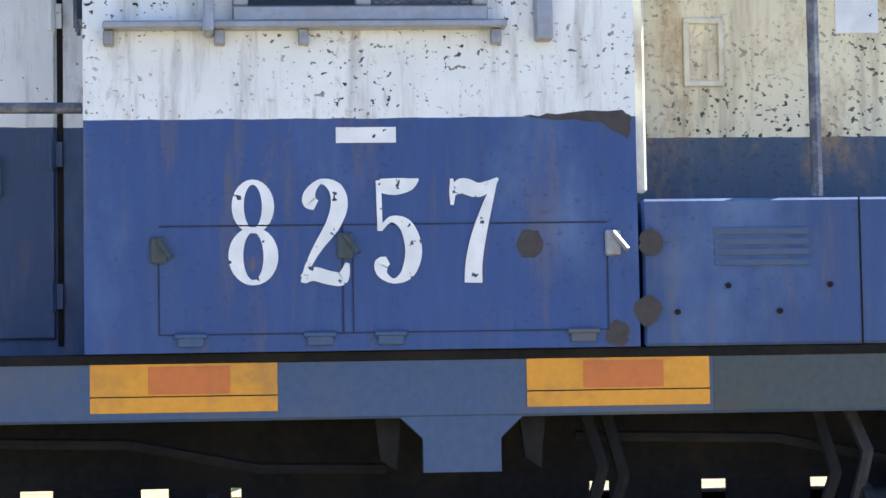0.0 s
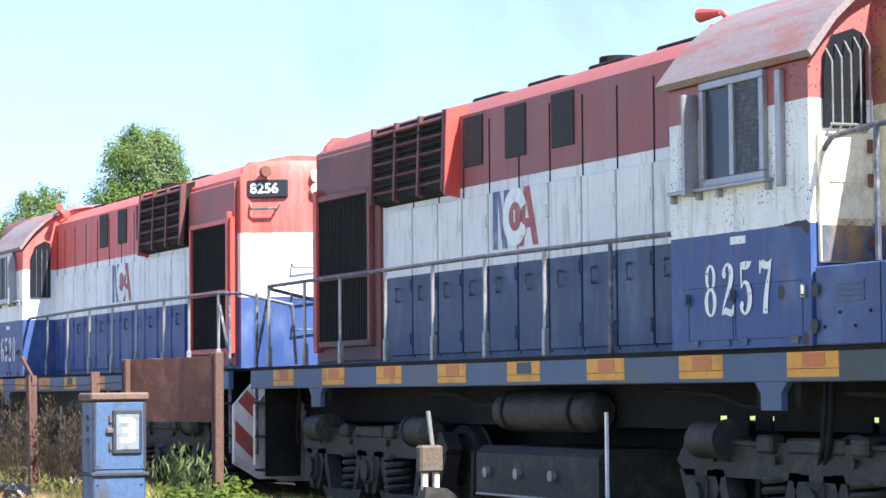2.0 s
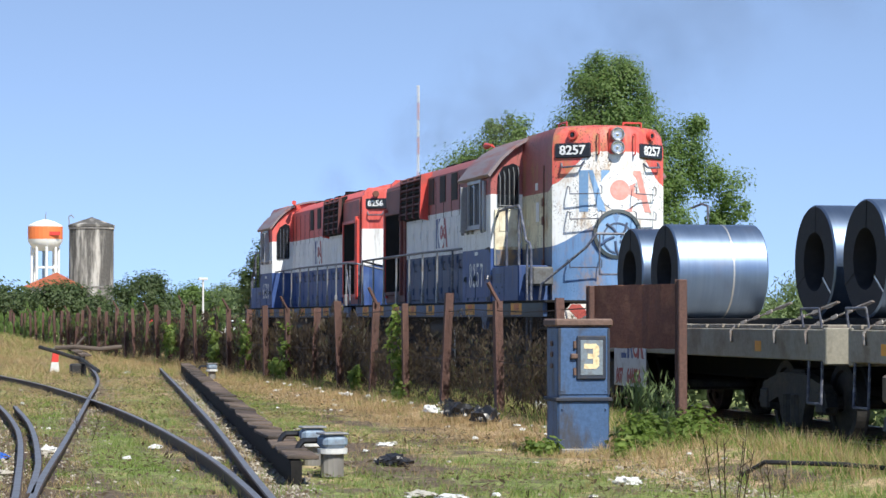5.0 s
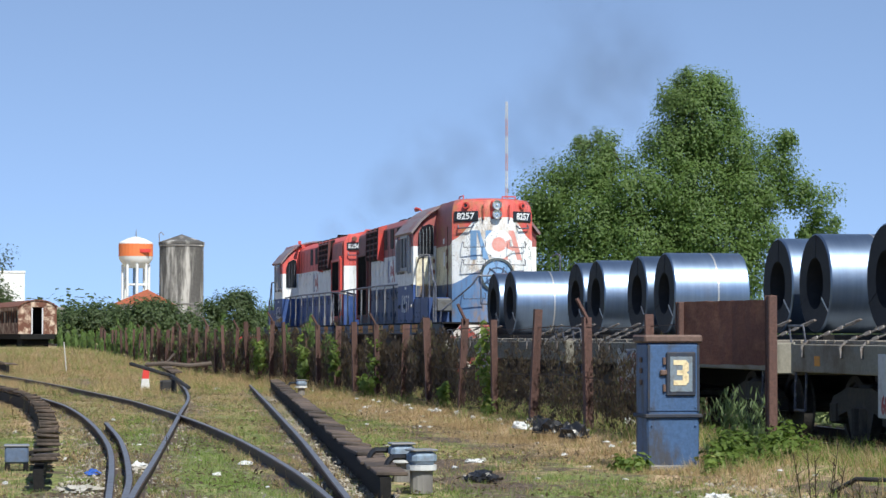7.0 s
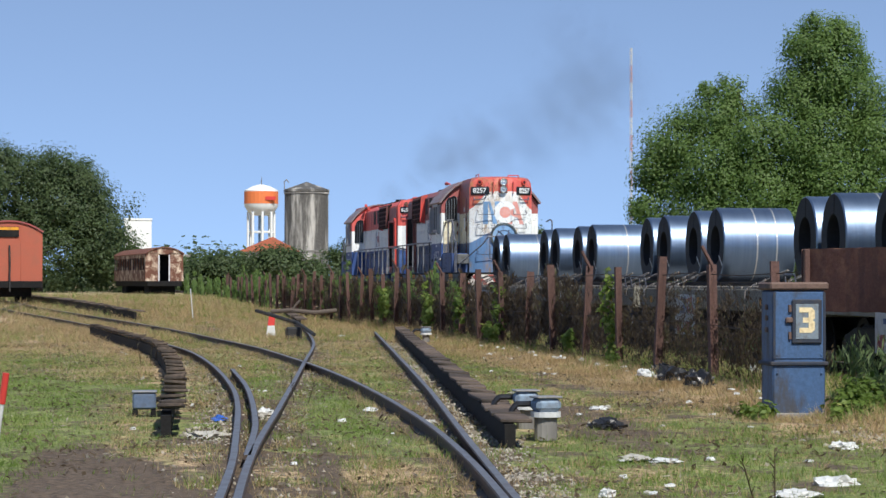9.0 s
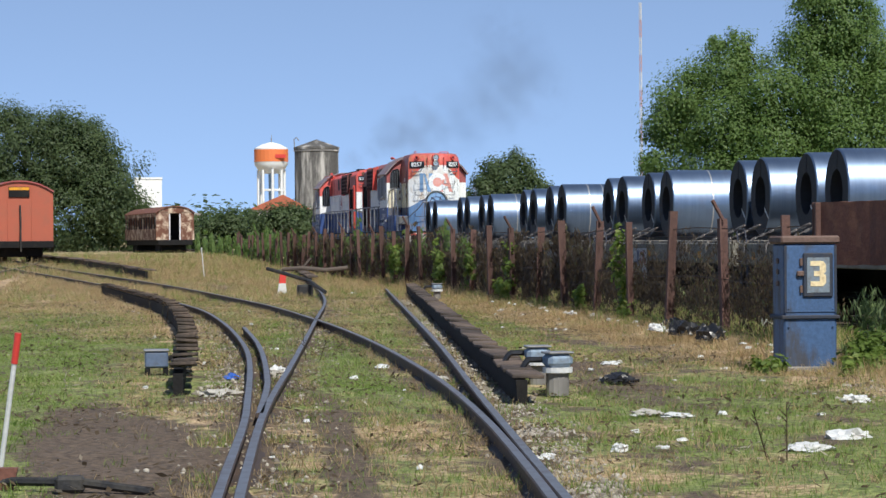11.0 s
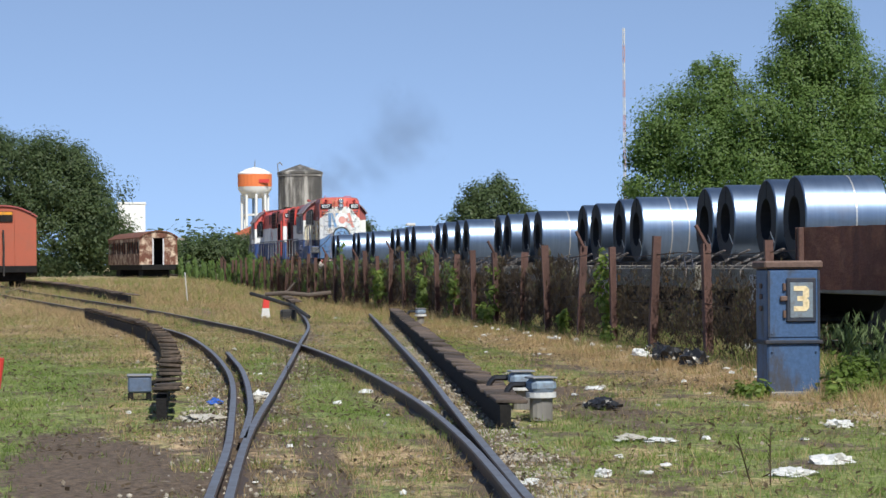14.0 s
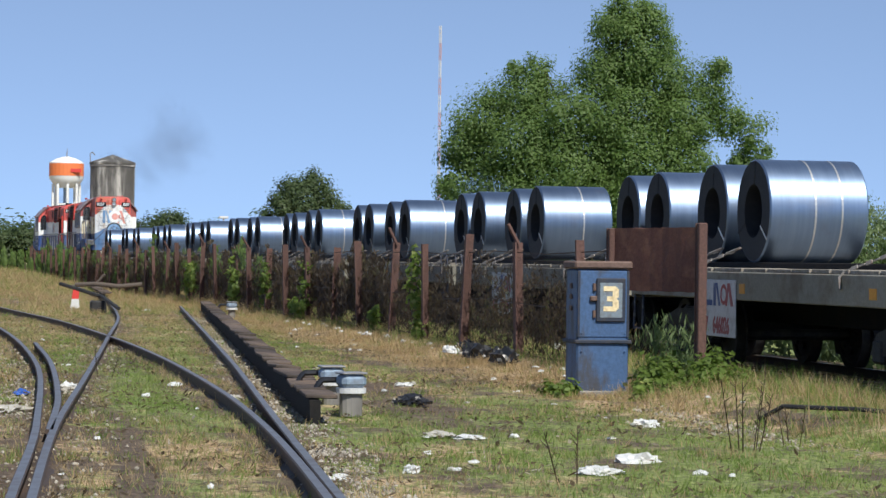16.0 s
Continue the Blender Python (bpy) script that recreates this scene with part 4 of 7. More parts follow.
    part("headlight", lm, LENS, root, "pair of headlights")
    for z in (2.3, 2.7, 3.1):
        for y in (-0.33, 0.03):
            gb = bmesh.new()
            pipe(gb, [(-10.77, y, z + 0.05), (-10.85, y, z), (-10.85, y + 0.3, z), (-10.77, y + 0.3, z + 0.05)], 0.012, 6)
            part("grab_iron", gb, RAILING, root)
    # cab
    n = 15
    ar = arch(1.48, 3.88, 4.62, n, 3.1)
    bm = prism(bmesh.new(), [(-1.48, 1.8)] + ar + [(1.48, 1.8)], "x", -0.65, 1.47)
    part("cab", bm, cabp, root, "driver's cab, chipped white over blue", True)
    outer = [(y * 1.055, z + 0.05) for y, z in ar]
    rf = prism(bmesh.new(), outer + [(y * 1.03, z + 0.005) for y, z in ar[::-1]], "x", -0.74, 1.6)
    part("cab_roof", rf, ROOFP, root, "arched cab roof, faded red and grey", True)
    s = see
    fr = bmesh.new()
    for u0, u1, z0, z1 in ((-0.08, 0.9, 3.06, 3.12), (-0.08, 0.9, 3.82, 3.88), (-0.08, -0.02, 3.121, 3.819), (0.84, 0.9, 3.121, 3.819), (0.39, 0.45, 3.121, 3.819)):
        bx(fr, u0, u1, s * 1.48, s * 1.53, z0, z1, 0.006)
    w = part("cab_window", fr, ALU, root, "aluminium sliding cab window")
    part("pane", block(-0.02, 0.4, s * 1.485, s * 1.495, 3.12, 3.82), GLASS, w)
    part("mesh_pane", block(0.44, 0.85, s * 1.485, s * 1.5, 3.12, 3.82), plain("mesh_grey", (0.1, 0.105, 0.12), 0.6, None, 0.5, 0.3, grain=160), w, "grey wire mesh half")
    mesh = bmesh.new()
    for k in range(18):
        z = 3.13 + k * 0.04
        bx(mesh, 0.45, 0.84, s * 1.5, s * 1.504, z, z + 0.008)
    for k in range(11):
        u = 0.455 + k * 0.037
        bx(mesh, u, u + 0.008, s * 1.5, s * 1.504, 3.12, 3.82)
    part("wire_mesh", mesh, RAILING, w)
    part("window_ledge", block(-0.57, 0.97, s * 1.48, s * 1.56, 3.03, 3.06, 0.006), ALU, w, "grey steel ledge")
    for u in (-0.55, -0.13, 0.19, 0.93):
        part("ledge_bracket", block(u - 0.02, u + 0.02, s * 1.48, s * 1.53, 2.97, 3.03, 0.005), STEEL, w)
    md = bmesh.new()
    bx(md, -0.19, -0.15, s * 1.49, s * 1.63, 3.0, 3.8, 0.01)
    part("wind_deflector", md, ALU, w, "upright grey wind deflector")
    part("deflector_channel", block(1.08, 1.15, s * 1.48, s * 1.535, 2.98, 3.85, 0.01), ALU, root)
    for d, x in zip(number, (-0.01, 0.265, 0.545, 0.835)):
        t = posed(painted_digit(d, 0.405), Matrix.Translation((x, s * 1.4835, 2.255)) @ FACING[s])
        part("large_numeral", t, STENCIL, root, "large white painted numeral")
    part("builder_plate", block(0.31, 0.54, s * 1.48, s * 1.486, 2.595, 2.655), STENCIL, root, "small worn white plate")
    ck = bmesh.new()
    for u0, u1, z0, z1 in ((-0.37, 1.35, 2.278, 2.284), (-0.37, 1.35, 1.865, 1.87), (-0.372, -0.366, 1.87, 2.2), (0.325, 0.333, 1.87, 2.28), (0.365, 0.371, 1.87, 2.2), (1.345, 1.351, 1.87, 2.2)):
        bx(ck, u0, u1, s * 1.48, s * 1.4835, z0, z1)
    part("hatch_joint", ck, plain("dark_blue_joint", (0.012, 0.024, 0.07), 0.8, None, 0.7, bump=0), root)
    for u in (-0.3, 0.19, 0.46, 1.2):
        hb = bmesh.new()
        bx(hb, u, u + 0.1, s * 1.48, s * 1.495, 1.82, 1.865, 0.004)
        rod(hb, (u - 0.01, s * 1.49, 1.862), (u + 0.11, s * 1.49, 1.862), 0.012, 6)
        part("hatch_hinge", hb, SILL, root)
    for u, z in ((-0.37, 2.19), (0.34, 2.2), (1.37, 2.2)):
        hb = bmesh.new()
        bx(hb, u - 0.03, u + 0.03, s * 1.48, s * 1.5, z - 0.05, z + 0.05, 0.006)
        rod(hb, (u, s * 1.5, z + 0.04), (u + 0.05, s * 1.53, z - 0.03), 0.012, 6)
        part("hatch_latch", hb, STEEL if u > 1 else GRIME, root)
    primer = plain("brown_primer", (0.055, 0.046, 0.048), 0.7, (0.06, 0.05, 0.05), 0.7, patch=20)
    outlines = [[(cx + r * math.cos(a) * random.uniform(0.82, 1.08), cz + r * math.sin(a) * random.uniform(0.92, 1.2)) for a in np.linspace(0, 6.0, 20)]
                for cx, cz, r in ((1.05, 2.2, 0.055), (1.52, 2.2, 0.05), (1.5, 1.94, 0.055), (1.38, 1.85, 0.05))]
    scar = [(1.03, 2.69), (1.16, 2.705), (1.42, 2.715), (1.455, 2.69), (1.44, 2.6), (1.37, 2.64), (1.33, 2.67), (1.2, 2.68)]
    outlines.append([(a[0] + (b[0] - a[0]) * q + random.uniform(-0.006, 0.006), a[1] + (b[1] - a[1]) * q + random.uniform(-0.006, 0.006)) for a, b in zip(scar, scar[1:] + scar[:1]) for q in (0.0, 0.25, 0.5, 0.75)])
    for pts in outlines:
        rp = bmesh.new()
        rp.faces.new([rp.verts.new((x, s * 1.4815, z)) for x, z in pts])
        part("bare_primer_patch", rp, primer, root, "brown patch where paint has gone")
    # low front part of the cab side, below the door
    lowb = part("cab_step_box", block(1.49, 3.27, s * 0.94, s * 1.46, 1.8, 2.37, 0.01), STEPBOX if not fresh else SIDE, root, "blue louvred box beside the short hood")
    for z in (2.24, 2.2, 2.16, 2.12):
        part("vent_slot", block(1.77, 2.14, s * 1.46, s * 1.468, z - 0.012, z + 0.012), SILL, lowb)
    part("box_joint", block(2.34, 2.347, s * 1.46, s * 1.463, 1.8, 2.37), BLACK, lowb)
    for q in range(4):
        part("box_bolt", posed(rod(bmesh.new(), (0, 0, 0), (0, s * 0.012, 0), 0.012, 6), Matrix.Translation((1.62 + 0.2 * q, s * 1.46, 1.93 + 0.1 * (q % 2)))), BLACK, lowb)
    for x0, x1, z0, z1 in ((1.76, 1.93, 3.14, 3.165), (1.76, 1.93, 2.88, 2.905), (1.76, 1.785, 2.9, 3.15), (1.905, 1.93, 2.9, 3.15)):
        part("plate_frame", block(x0, x1, s * 0.93, s * 0.945, z0, z1, 0.004), PALEDOOR, root, "cream empty plate frame")
    for x0, x1 in ((1.76, 2.68), (3.43, 4.74)):
        part("grimy_sill_panel", block(x0, x1, s * 1.43, s * 1.433, 1.55, 1.783), GRIME, root, "dark grimy length of the sill")
    # added black sheet and strips stand in for the gloom below the sill
    part("skirt", block(-11.0, 4.6, s * 0.9, s * 0.92, 1.275, 1.56), BLACK, root, "added black sheet for the gloom under the sill")
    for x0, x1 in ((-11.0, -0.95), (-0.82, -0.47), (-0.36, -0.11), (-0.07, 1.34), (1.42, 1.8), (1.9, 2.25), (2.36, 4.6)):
        part("gear_cover", block(x0, x1, s * 0.88, s * 0.9, 1.16, 1.34, 0.004), BLACK, root, "added black strip for the gloom behind the sill")
    for k, (u, z) in enumerate(((0.0, 1.475), (2.55, 1.46), (-5.2, 1.48))):
        part("brake_pipe", pipe(bmesh.new(), [(u - 1.3, s * 1.18, z), (u - 0.5, s * 1.2, z - 0.02), (u, s * 1.18, z - 0.12), (u + 0.5, s * 1.16, z - 0.13)], 0.022, 7), BLACK, root, "thin grimy brake pipe")
    for u in (0.5, 1.06, 0.78 - 10.26, 0.78 - 9.7):
        part("bracket_gusset", prism(bmesh.new(), [(u - 0.05, 1.54), (u + 0.05, 1.54), (u + 0.03, 1.34), (u - 0.03, 1.38)], "y", s * 1.3, s * 1.36), BLACK, root, "dark gusset behind the jacking bracket")
    rw = prism(bmesh.new(), [(s * 1.02, 3.1), (s * 1.36, 3.1), (s * 1.36, 3.75), (s * 1.28, 3.95), (s * 1.12, 4.04), (s * 1.02, 4.0)], "x", -0.68, -0.66)
    rear = part("cab_rear_window", rw, GLASS, root, "dark arched window in the cab's rear wall")
    for k in range(3):
        part("window_bar", block(-0.7, -0.685, s * (1.08 + 0.09 * k), s * (1.09 + 0.09 * k), 3.08, 3.9), RAILING, rear)
    dr = part("cab_front_door", block(1.47, 1.52, s * 0.97, s * 1.42, 2.4, 3.35, 0.01), PALEDOOR, root, "cream cab door with a barred arched window")
    win = prism(bmesh.new(), [(s * 1.0, 3.38), (s * 1.36, 3.38), (s * 1.36, 3.9), (s * 1.28, 4.06), (s * 1.1, 4.12), (s * 1.0, 4.08)], "x", 1.46, 1.49)
    part("door_window", win, GLASS, dr)
    for k in range(5):
        y = s * (1.02 + k * 0.08)
        part("window_bar", pipe(bmesh.new(), [(1.5, y, 3.35), (1.58, y, 3.4), (1.58, y, 3.98 - 0.03 * k), (1.5, y, 4.08 - 0.03 * k)], 0.007, 5), STEEL, dr)
    part("cross_bar", rod(bmesh.new(), (1.58, s * 1.0, 3.4), (1.58, s * 1.36, 3.4), 0.01, 5), STEEL, dr)
    part("door_lower_band", block(1.52, 1.524, s * 0.98, s * 1.41, 2.41, 2.72), NOSE, dr, "faded blue foot of the door")
    part("door_glazing", block(1.52, 1.53, s * 1.05, s * 1.34, 2.98, 3.24, 0.004), PALEDOOR, dr)
    for z in (2.55, 3.0, 3.25):
        part("door_hinge", block(1.52, 1.545, s * 0.975, s * 1.02, z - 0.05, z + 0.05, 0.006), RUST, dr)
    # short hood: chamfered nose
    plan = [(1.47, -0.93), (3.42, -0.93), (3.86, -0.36), (3.9, 0.0), (3.86, 0.36), (3.42, 0.93), (1.47, 0.93)]
    bm = bmesh.new()
    levels = [(1.8, 1.0), (4.25, 1.0), (4.45, 0.975), (4.58, 0.9), (4.62, 0.75)]
    rings = [[bm.verts.new((1.47 + (x - 1.47) * (0.5 + 0.5 * k) if z > 4.3 else x, y * k, z)) for x, y in plan] for z, k in levels]
    for a, b in zip(rings, rings[1:]):
        for i in range(len(plan)):
            j = (i + 1) % len(plan)
            bm.faces.new((a[i], a[j], b[j], b[i]))
    bm.faces.new(rings[-1][::-1])
    bm.faces.new(rings[0])
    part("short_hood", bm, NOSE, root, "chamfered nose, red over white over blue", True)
    ang = math.degrees(math.atan2(0.57, 0.44))
    for q in (-1, 1):
        m = Matrix.Translation((3.64, q * 0.645, 4.2)) @ Matrix.Rotation(q * radians(90 - ang), 4, "Z")
        nb = part("number_board", posed(block(-0.02, 0.03, -0.31, 0.31, -0.12, 0.12, 0.02), m), NUMPLATE, root, "black number board")
        t = posed(letters(number, 0.15, 0.008, 0.005, 1.08), m @ Matrix.Translation((0.034, 0, 0)) @ Matrix(((0, 0, 1, 0), (1, 0, 0, 0), (0, 1, 0, 0), (0, 0, 0, 1))))
        part("number", t, STENCIL, nb, "white numerals")
        lm = bmesh.new()
        lathe(lm, [(0.04, 0.03), (0.045, 0.06), (0.075, 0.06), (0.085, 0.0)], 18, Matrix.Translation(m @ Vector((-0.02, 0, 0.25))) @ Matrix.Rotation(q * radians(90 - ang), 4, "Z") @ Matrix.Rotation(radians(90), 4, "Y"))
        cl = part("class_lamp", lm, REDP, root, "round red lamp housing", True)
        lm = bmesh.new()
        disc(lm, m @ Vector((0.0, 0, 0.25)), 0.048, "x", 0.02, 16)
        part("lamp_glass", lm, GLASS, cl, "dark lamp glass")
        gb = bmesh.new()
        pipe(gb, [m @ Vector(v) for v in ((0.0, -0.2, -0.2), (0.07, -0.16, -0.27), (0.07, 0.16, -0.25), (0.0, 0.2, -0.17))], 0.016, 6)
        part("curved_grab", gb, RAILING, root)
    hl = bmesh.new()
    bx(hl, 3.86, 3.95, -0.13, 0.13, 4.14, 4.56, 0.03)
    hb = part("headlight_housing", hl, REDP, root, "red headlight housing")
    for z in (4.24, 4.45):
        lm = bmesh.new()
        turn = Matrix.Translation((3.96, 0, z)) @ Matrix.Rotation(radians(90), 4, "Y")
        lathe(lm, [(0.09, 0.02), (0.095, 0.05), (0.108, 0.05), (0.112, -0.06)], 20, turn)
        hd = part("headlight", lm, STEEL, hb, "steel headlight rim", True)
        lm = bmesh.new()
        lathe(lm, [(0.092, 0.02), (0.075, 0.0), (0.045, -0.005), (0.02, 0.0), (0.018, 0.02), (0.002, 0.03)], 20, turn)
        part("reflector", lm, SILVER, hd, "silvered bowl with a bulb", True)
    for y in (-0.3, 0.3):
        gb = bmesh.new()
        pipe(gb, [(3.86, y, 4.12), (3.95, y, 4.14), (3.95, y, 4.44), (3.86, y, 4.46)], 0.014, 6)
        part("upright_grab", gb, REDP, root)
    for z in (2.33, 3.1, 3.5):
        for y0, y1 in ((-0.72, -0.28), (0.28, 0.72)):
            if z > 2.4 or y0 < 0:
                gb = bmesh.new()
                xx = [3.42 + (0.93 - abs(v)) * 0.77 for v in (y0, y1)]
                pipe(gb, [(xx[0], y0, z + 0.13), (xx[0] + 0.14, y0, z + 0.1), (xx[0] + 0.15, y0, z), (xx[1] + 0.12, y1, z), (xx[1] + 0.12, y1, z + 0.11), (xx[1], y1, z + 0.14)], 0.009, 6)
                part("nose_grab", gb, RAILING, root)
    # the round cable reel in the nose, behind blue spokes
    rl = bmesh.new()
    lathe(rl, [(0.4, 0.0), (0.4, 0.03), (0.345, 0.04), (0.335, 0.006)], 28, Matrix.Translation((3.88, 0.02, 2.86)) @ Matrix.Rotation(radians(90), 4, "Y"))
    reel = part("vent_ring", rl, GRIME, root, "dark round opening in the nose", True)
    dk = bmesh.new()
    lathe(dk, [(0.34, 0.012), (0.2, 0.018), (0.01, 0.02)], 24, Matrix.Translation((3.88, 0.02, 2.86)) @ Matrix.Rotation(radians(90), 4, "Y"))
    part("fan_disc", dk, PALE_BLUE, reel, "pale blue fan disc", True)
    sp = bmesh.new()
    lathe(sp, [(0.25, 0.005), (0.25, 0.018), (0.225, 0.018), (0.225, 0.005)], 24, Matrix.Translation((3.89, 0.02, 2.8)) @ Matrix.Rotation(radians(90), 4, "Y"))
    for k in range(5):
        a = k * 1.2566 + 0.3
        pipe(sp, [(3.905, 0.02 + 0.06 * math.cos(a), 2.8 + 0.06 * math.sin(a)), (3.905, 0.02 + 0.18 * math.cos(a + 0.5), 2.8 + 0.18 * math.sin(a + 0.5)), (3.905, 0.02 + 0.29 * math.cos(a + 0.7), 2.8 + 0.29 * math.sin(a + 0.7))], 0.02, 6)
    part("fan_spokes", sp, SILL, reel, "dull blue curved spokes")
    shapes_logo(root, Matrix.Translation((3.903, -0.14, 3.22)) @ Matrix(((0, 0, 1, 0), (1, 0, 0, 0), (0, 1, 0, 0), (0, 0, 0, 1))), 0.66, PALE_BLUE, PALE_RED, "company mark on the nose", True)
    shapes_logo(root, Matrix.Translation((-4.95 if s < 0 else -4.7, s * 0.958, 2.88)) @ FACING[s], 0.57, LOGO_BLUE, LOGO_RED, "company mark on the hood side")
    dm = bmesh.new()
    for pts in ([(-0.3, 3.22), (-0.22, 3.22), (-0.22, 3.5), (-0.3, 3.5)], [(-0.24, 3.5), (-0.16, 3.5), (0.0, 3.22), (-0.08, 3.22)], [(-0.02, 3.24), (0.05, 3.24), (0.05, 3.48), (-0.02, 3.48)]):
        prism(dm, [(a * see, b) for a, b in pts], "x", -10.802, -10.796)
    part("hood_end_mark", dm, MARKBLUE, root, "smudged blue painted mark")
    for run in ([(2.6, -0.6, 4.6), (2.6, -0.6, 4.7), (3.1, -0.6, 4.7), (3.1, -0.6, 4.6)], [(3.6, 0.2, 4.6), (3.6, 0.2, 4.66), (3.6, 0.5, 4.66), (3.6, 0.5, 4.58)]):
        part("roof_grab", pipe(bmesh.new(), run, 0.014, 6), REDP, root)
    hn = bmesh.new()
    for q in (0, 0.12):
        rod(hn, (-0.78, s * 0.8 + q * s, 4.46 + q), (-1.05, s * 0.84 + q * s, 4.47 + q), 0.025, 10, 0.06)
    pipe(hn, [(-0.76, s * 0.7, 4.42), (-0.76, s * 0.8, 4.46), (-0.76, s * 0.92, 4.58)], 0.02, 7)
    part("air_horn", hn, REDP, root, "small red air horns", True)
    hd = bmesh.new()
    bx(hd, 2.9, 2.93, s * 0.93, s * 0.945, 2.0, 4.0)
    for z in (2.4, 3.1, 3.4):
        bx(hd, 2.86, 2.97, s * 0.94, s * 0.965, z - 0.07, z + 0.07, 0.01)
    part("side_door_hinge", hd, RUST, root, "rusty hinge line")
    for u, z, w2, h2 in ((2.35, 3.62, 0.16, 0.12), (2.4, 3.1, 0.18, 0.32)):
        part("notice_plate", block(u, u + w2, s * 0.93, s * 0.936, z, z + h2), STENCIL, root, "small white notice")
    # handrails
    y = s * 1.38
    posts = [-1.93, -3.25, -4.58, -5.87, -7.16, -8.52, -9.68, -10.95]
    hr = pipe(bmesh.new(), [(-0.66, y, 2.75), (-4.5, y, 2.775), (-10.95, y, 2.76), (-11.35, s * 1.2, 2.74), (-11.4, s * 0.55, 2.6), (-11.4, s * 0.5, 1.85)], 0.022, 8)
    part("handrail", hr, RAILING, root, "dark tubular walkway handrail", True)
    for u in posts:
        pb = bmesh.new()
        rod(pb, (u, y, 1.8), (u, y, 2.76), 0.02, 8)
        bx(pb, u - 0.03, u + 0.03, y - 0.025, y + 0.035, 1.8, 2.05, 0.01)
        part("handrail_post", pb, RAILING if u > -2.5 else STEEL, root)
    pb = pipe(bmesh.new(), [(-11.4, y, 2.7), (-11.42, y, 0.75)], 0.02, 7)
    pipe(pb, [(-11.0, y, 2.6), (-11.45, y, 1.85)], 0.02, 7)
    part("step_rail", pb, RAILING, root)
    f = pipe(bmesh.new(), [(1.5, y, 2.42), (1.48, y, 3.2), (1.62, y, 3.3), (2.14, y, 3.33), (3.0, y, 3.34), (3.14, y, 3.26), (3.5, y, 2.76), (3.74, y, 2.7), (3.82, y, 2.6), (3.82, y, 1.0)], 0.022, 8)
    pipe(f, [(2.2, y, 2.38), (2.2, y, 3.33)], 0.024, 7)
    pipe(f, [(3.02, y, 2.38), (3.02, y, 3.34)], 0.022, 7)
    pipe(f, [(3.56, y, 2.7), (3.56, y, 1.0)], 0.02, 7)
    part("cab_handrail", f, RAILING, root, "bent dark handrail beside the cab door", True)
    f = pipe(bmesh.new(), [(4.25, s * 1.36, 1.8), (4.3, s * 1.34, 2.05), (4.8, s * 0.75, 2.62), (4.85, s * 0.6, 2.83), (4.85, -s * 0.6, 2.83), (4.8, -s * 0.75, 2.62), (4.3, -s * 1.34, 2.05)], 0.02, 8)
    pipe(f, [(4.85, -0.05, 2.83), (4.85, -0.05, 1.8)], 0.024, 8)
    pipe(f, [(4.85, s * 0.55, 2.83), (4.85, s * 0.55, 2.2), (4.85, 0, 2.2)], 0.016, 6)
    pipe(f, [(4.4, -s * 1.36, 1.8), (4.4, -s * 1.36, 3.3), (4.1, -s * 1.36, 3.35), (3.8, -s * 1.3, 3.3)], 0.02, 7)
    part("front_handrail", f, RAILING, root, "dark end handrail across the nose", True)
    pl = part("platform_seat", block(3.32, 3.72, s * 0.98, s * 1.34, 2.04, 2.34, 0.03), plain("battered_box", (0.13, 0.135, 0.14), 0.7, (0.07, 0.06, 0.05), 0.6, patch=7, amount=0.9), root, "pale battered tool box")
    # pilots and steps
    for x0, x1, d in ((4.86, 4.95, 1), (-11.56, -11.48, -1)):
        pf = [(-1.02, 1.74), (1.02, 1.74), (1.38, 1.34), (1.38, 0.62), (1.05, 0.42), (-1.05, 0.42), (-1.38, 0.62), (-1.38, 1.34)]
        pp = part("pilot_plate", prism(bmesh.new(), pf, "x", x0, x1), plain("pilot_white", (0.74, 0.7, 0.64), 0.9, (0.35, 0.25, 0.2), 0.5, patch=5), root, "red and white striped pilot plate")
        face = x1 + 0.003 if d > 0 else x0 - 0.003
        for q in (-1, 1):
            for k in range(6):
                c = 2.2 - k * 0.52
                pts = [(1.36, c + 0.52), (0.03, c - 0.81), (0.03, c - 1.07), (1.36, c + 0.26)]
                keep = []
                for i in range(len(pts)):  # clip to the plate from below and above
                    keep.append(pts[i])
                poly = [(q * a, b) for a, b in keep]
                sb = bmesh.new()
                prism(sb, poly, "x", face - 0.002, face + 0.002)
                for co, no in (((0, 0, 1.735), (0, 0, 1)), ((0, 0, 0.43), (0, 0, -1)), ((0, q * 1.38, 1.33), (0, q * 0.41, 0.36)), ((0, q * 1.38, 0.63), (0, q * 0.2, -0.33))):
                    r = bmesh.ops.bisect_plane(sb, geom=sb.verts[:] + sb.edges[:] + sb.faces[:], plane_co=co, plane_no=no, clear_outer=True)
                if len(sb.faces):
                    part("red_stripe", sb, STRIPE, pp, "")
                else:
                    sb.free()
        st = bmesh.new()
        e = (x0 + x1) / 2
        for z in (0.55, 0.95, 1.35):
            bx(st, e - d * 0.5, e - d * 0.08, s * 1.02, s * 1.4, z, z + 0.03, 0.005)
        bx(st, e - d * 0.55, e - d * 0.52, s * 1.0, s * 1.42, 0.5, 1.76)
        bx(st, e - d * 0.55, e - d * 0.06, s * 0.98, s * 1.0, 0.5, 1.76)
        part("steps", st, BLACK, root, "black end steps")
        cp = bmesh.new()
        bx(cp, min(e, e + d * 0.32), max(e, e + d * 0.32), -0.14, 0.14, 0.88, 1.14, 0.04)
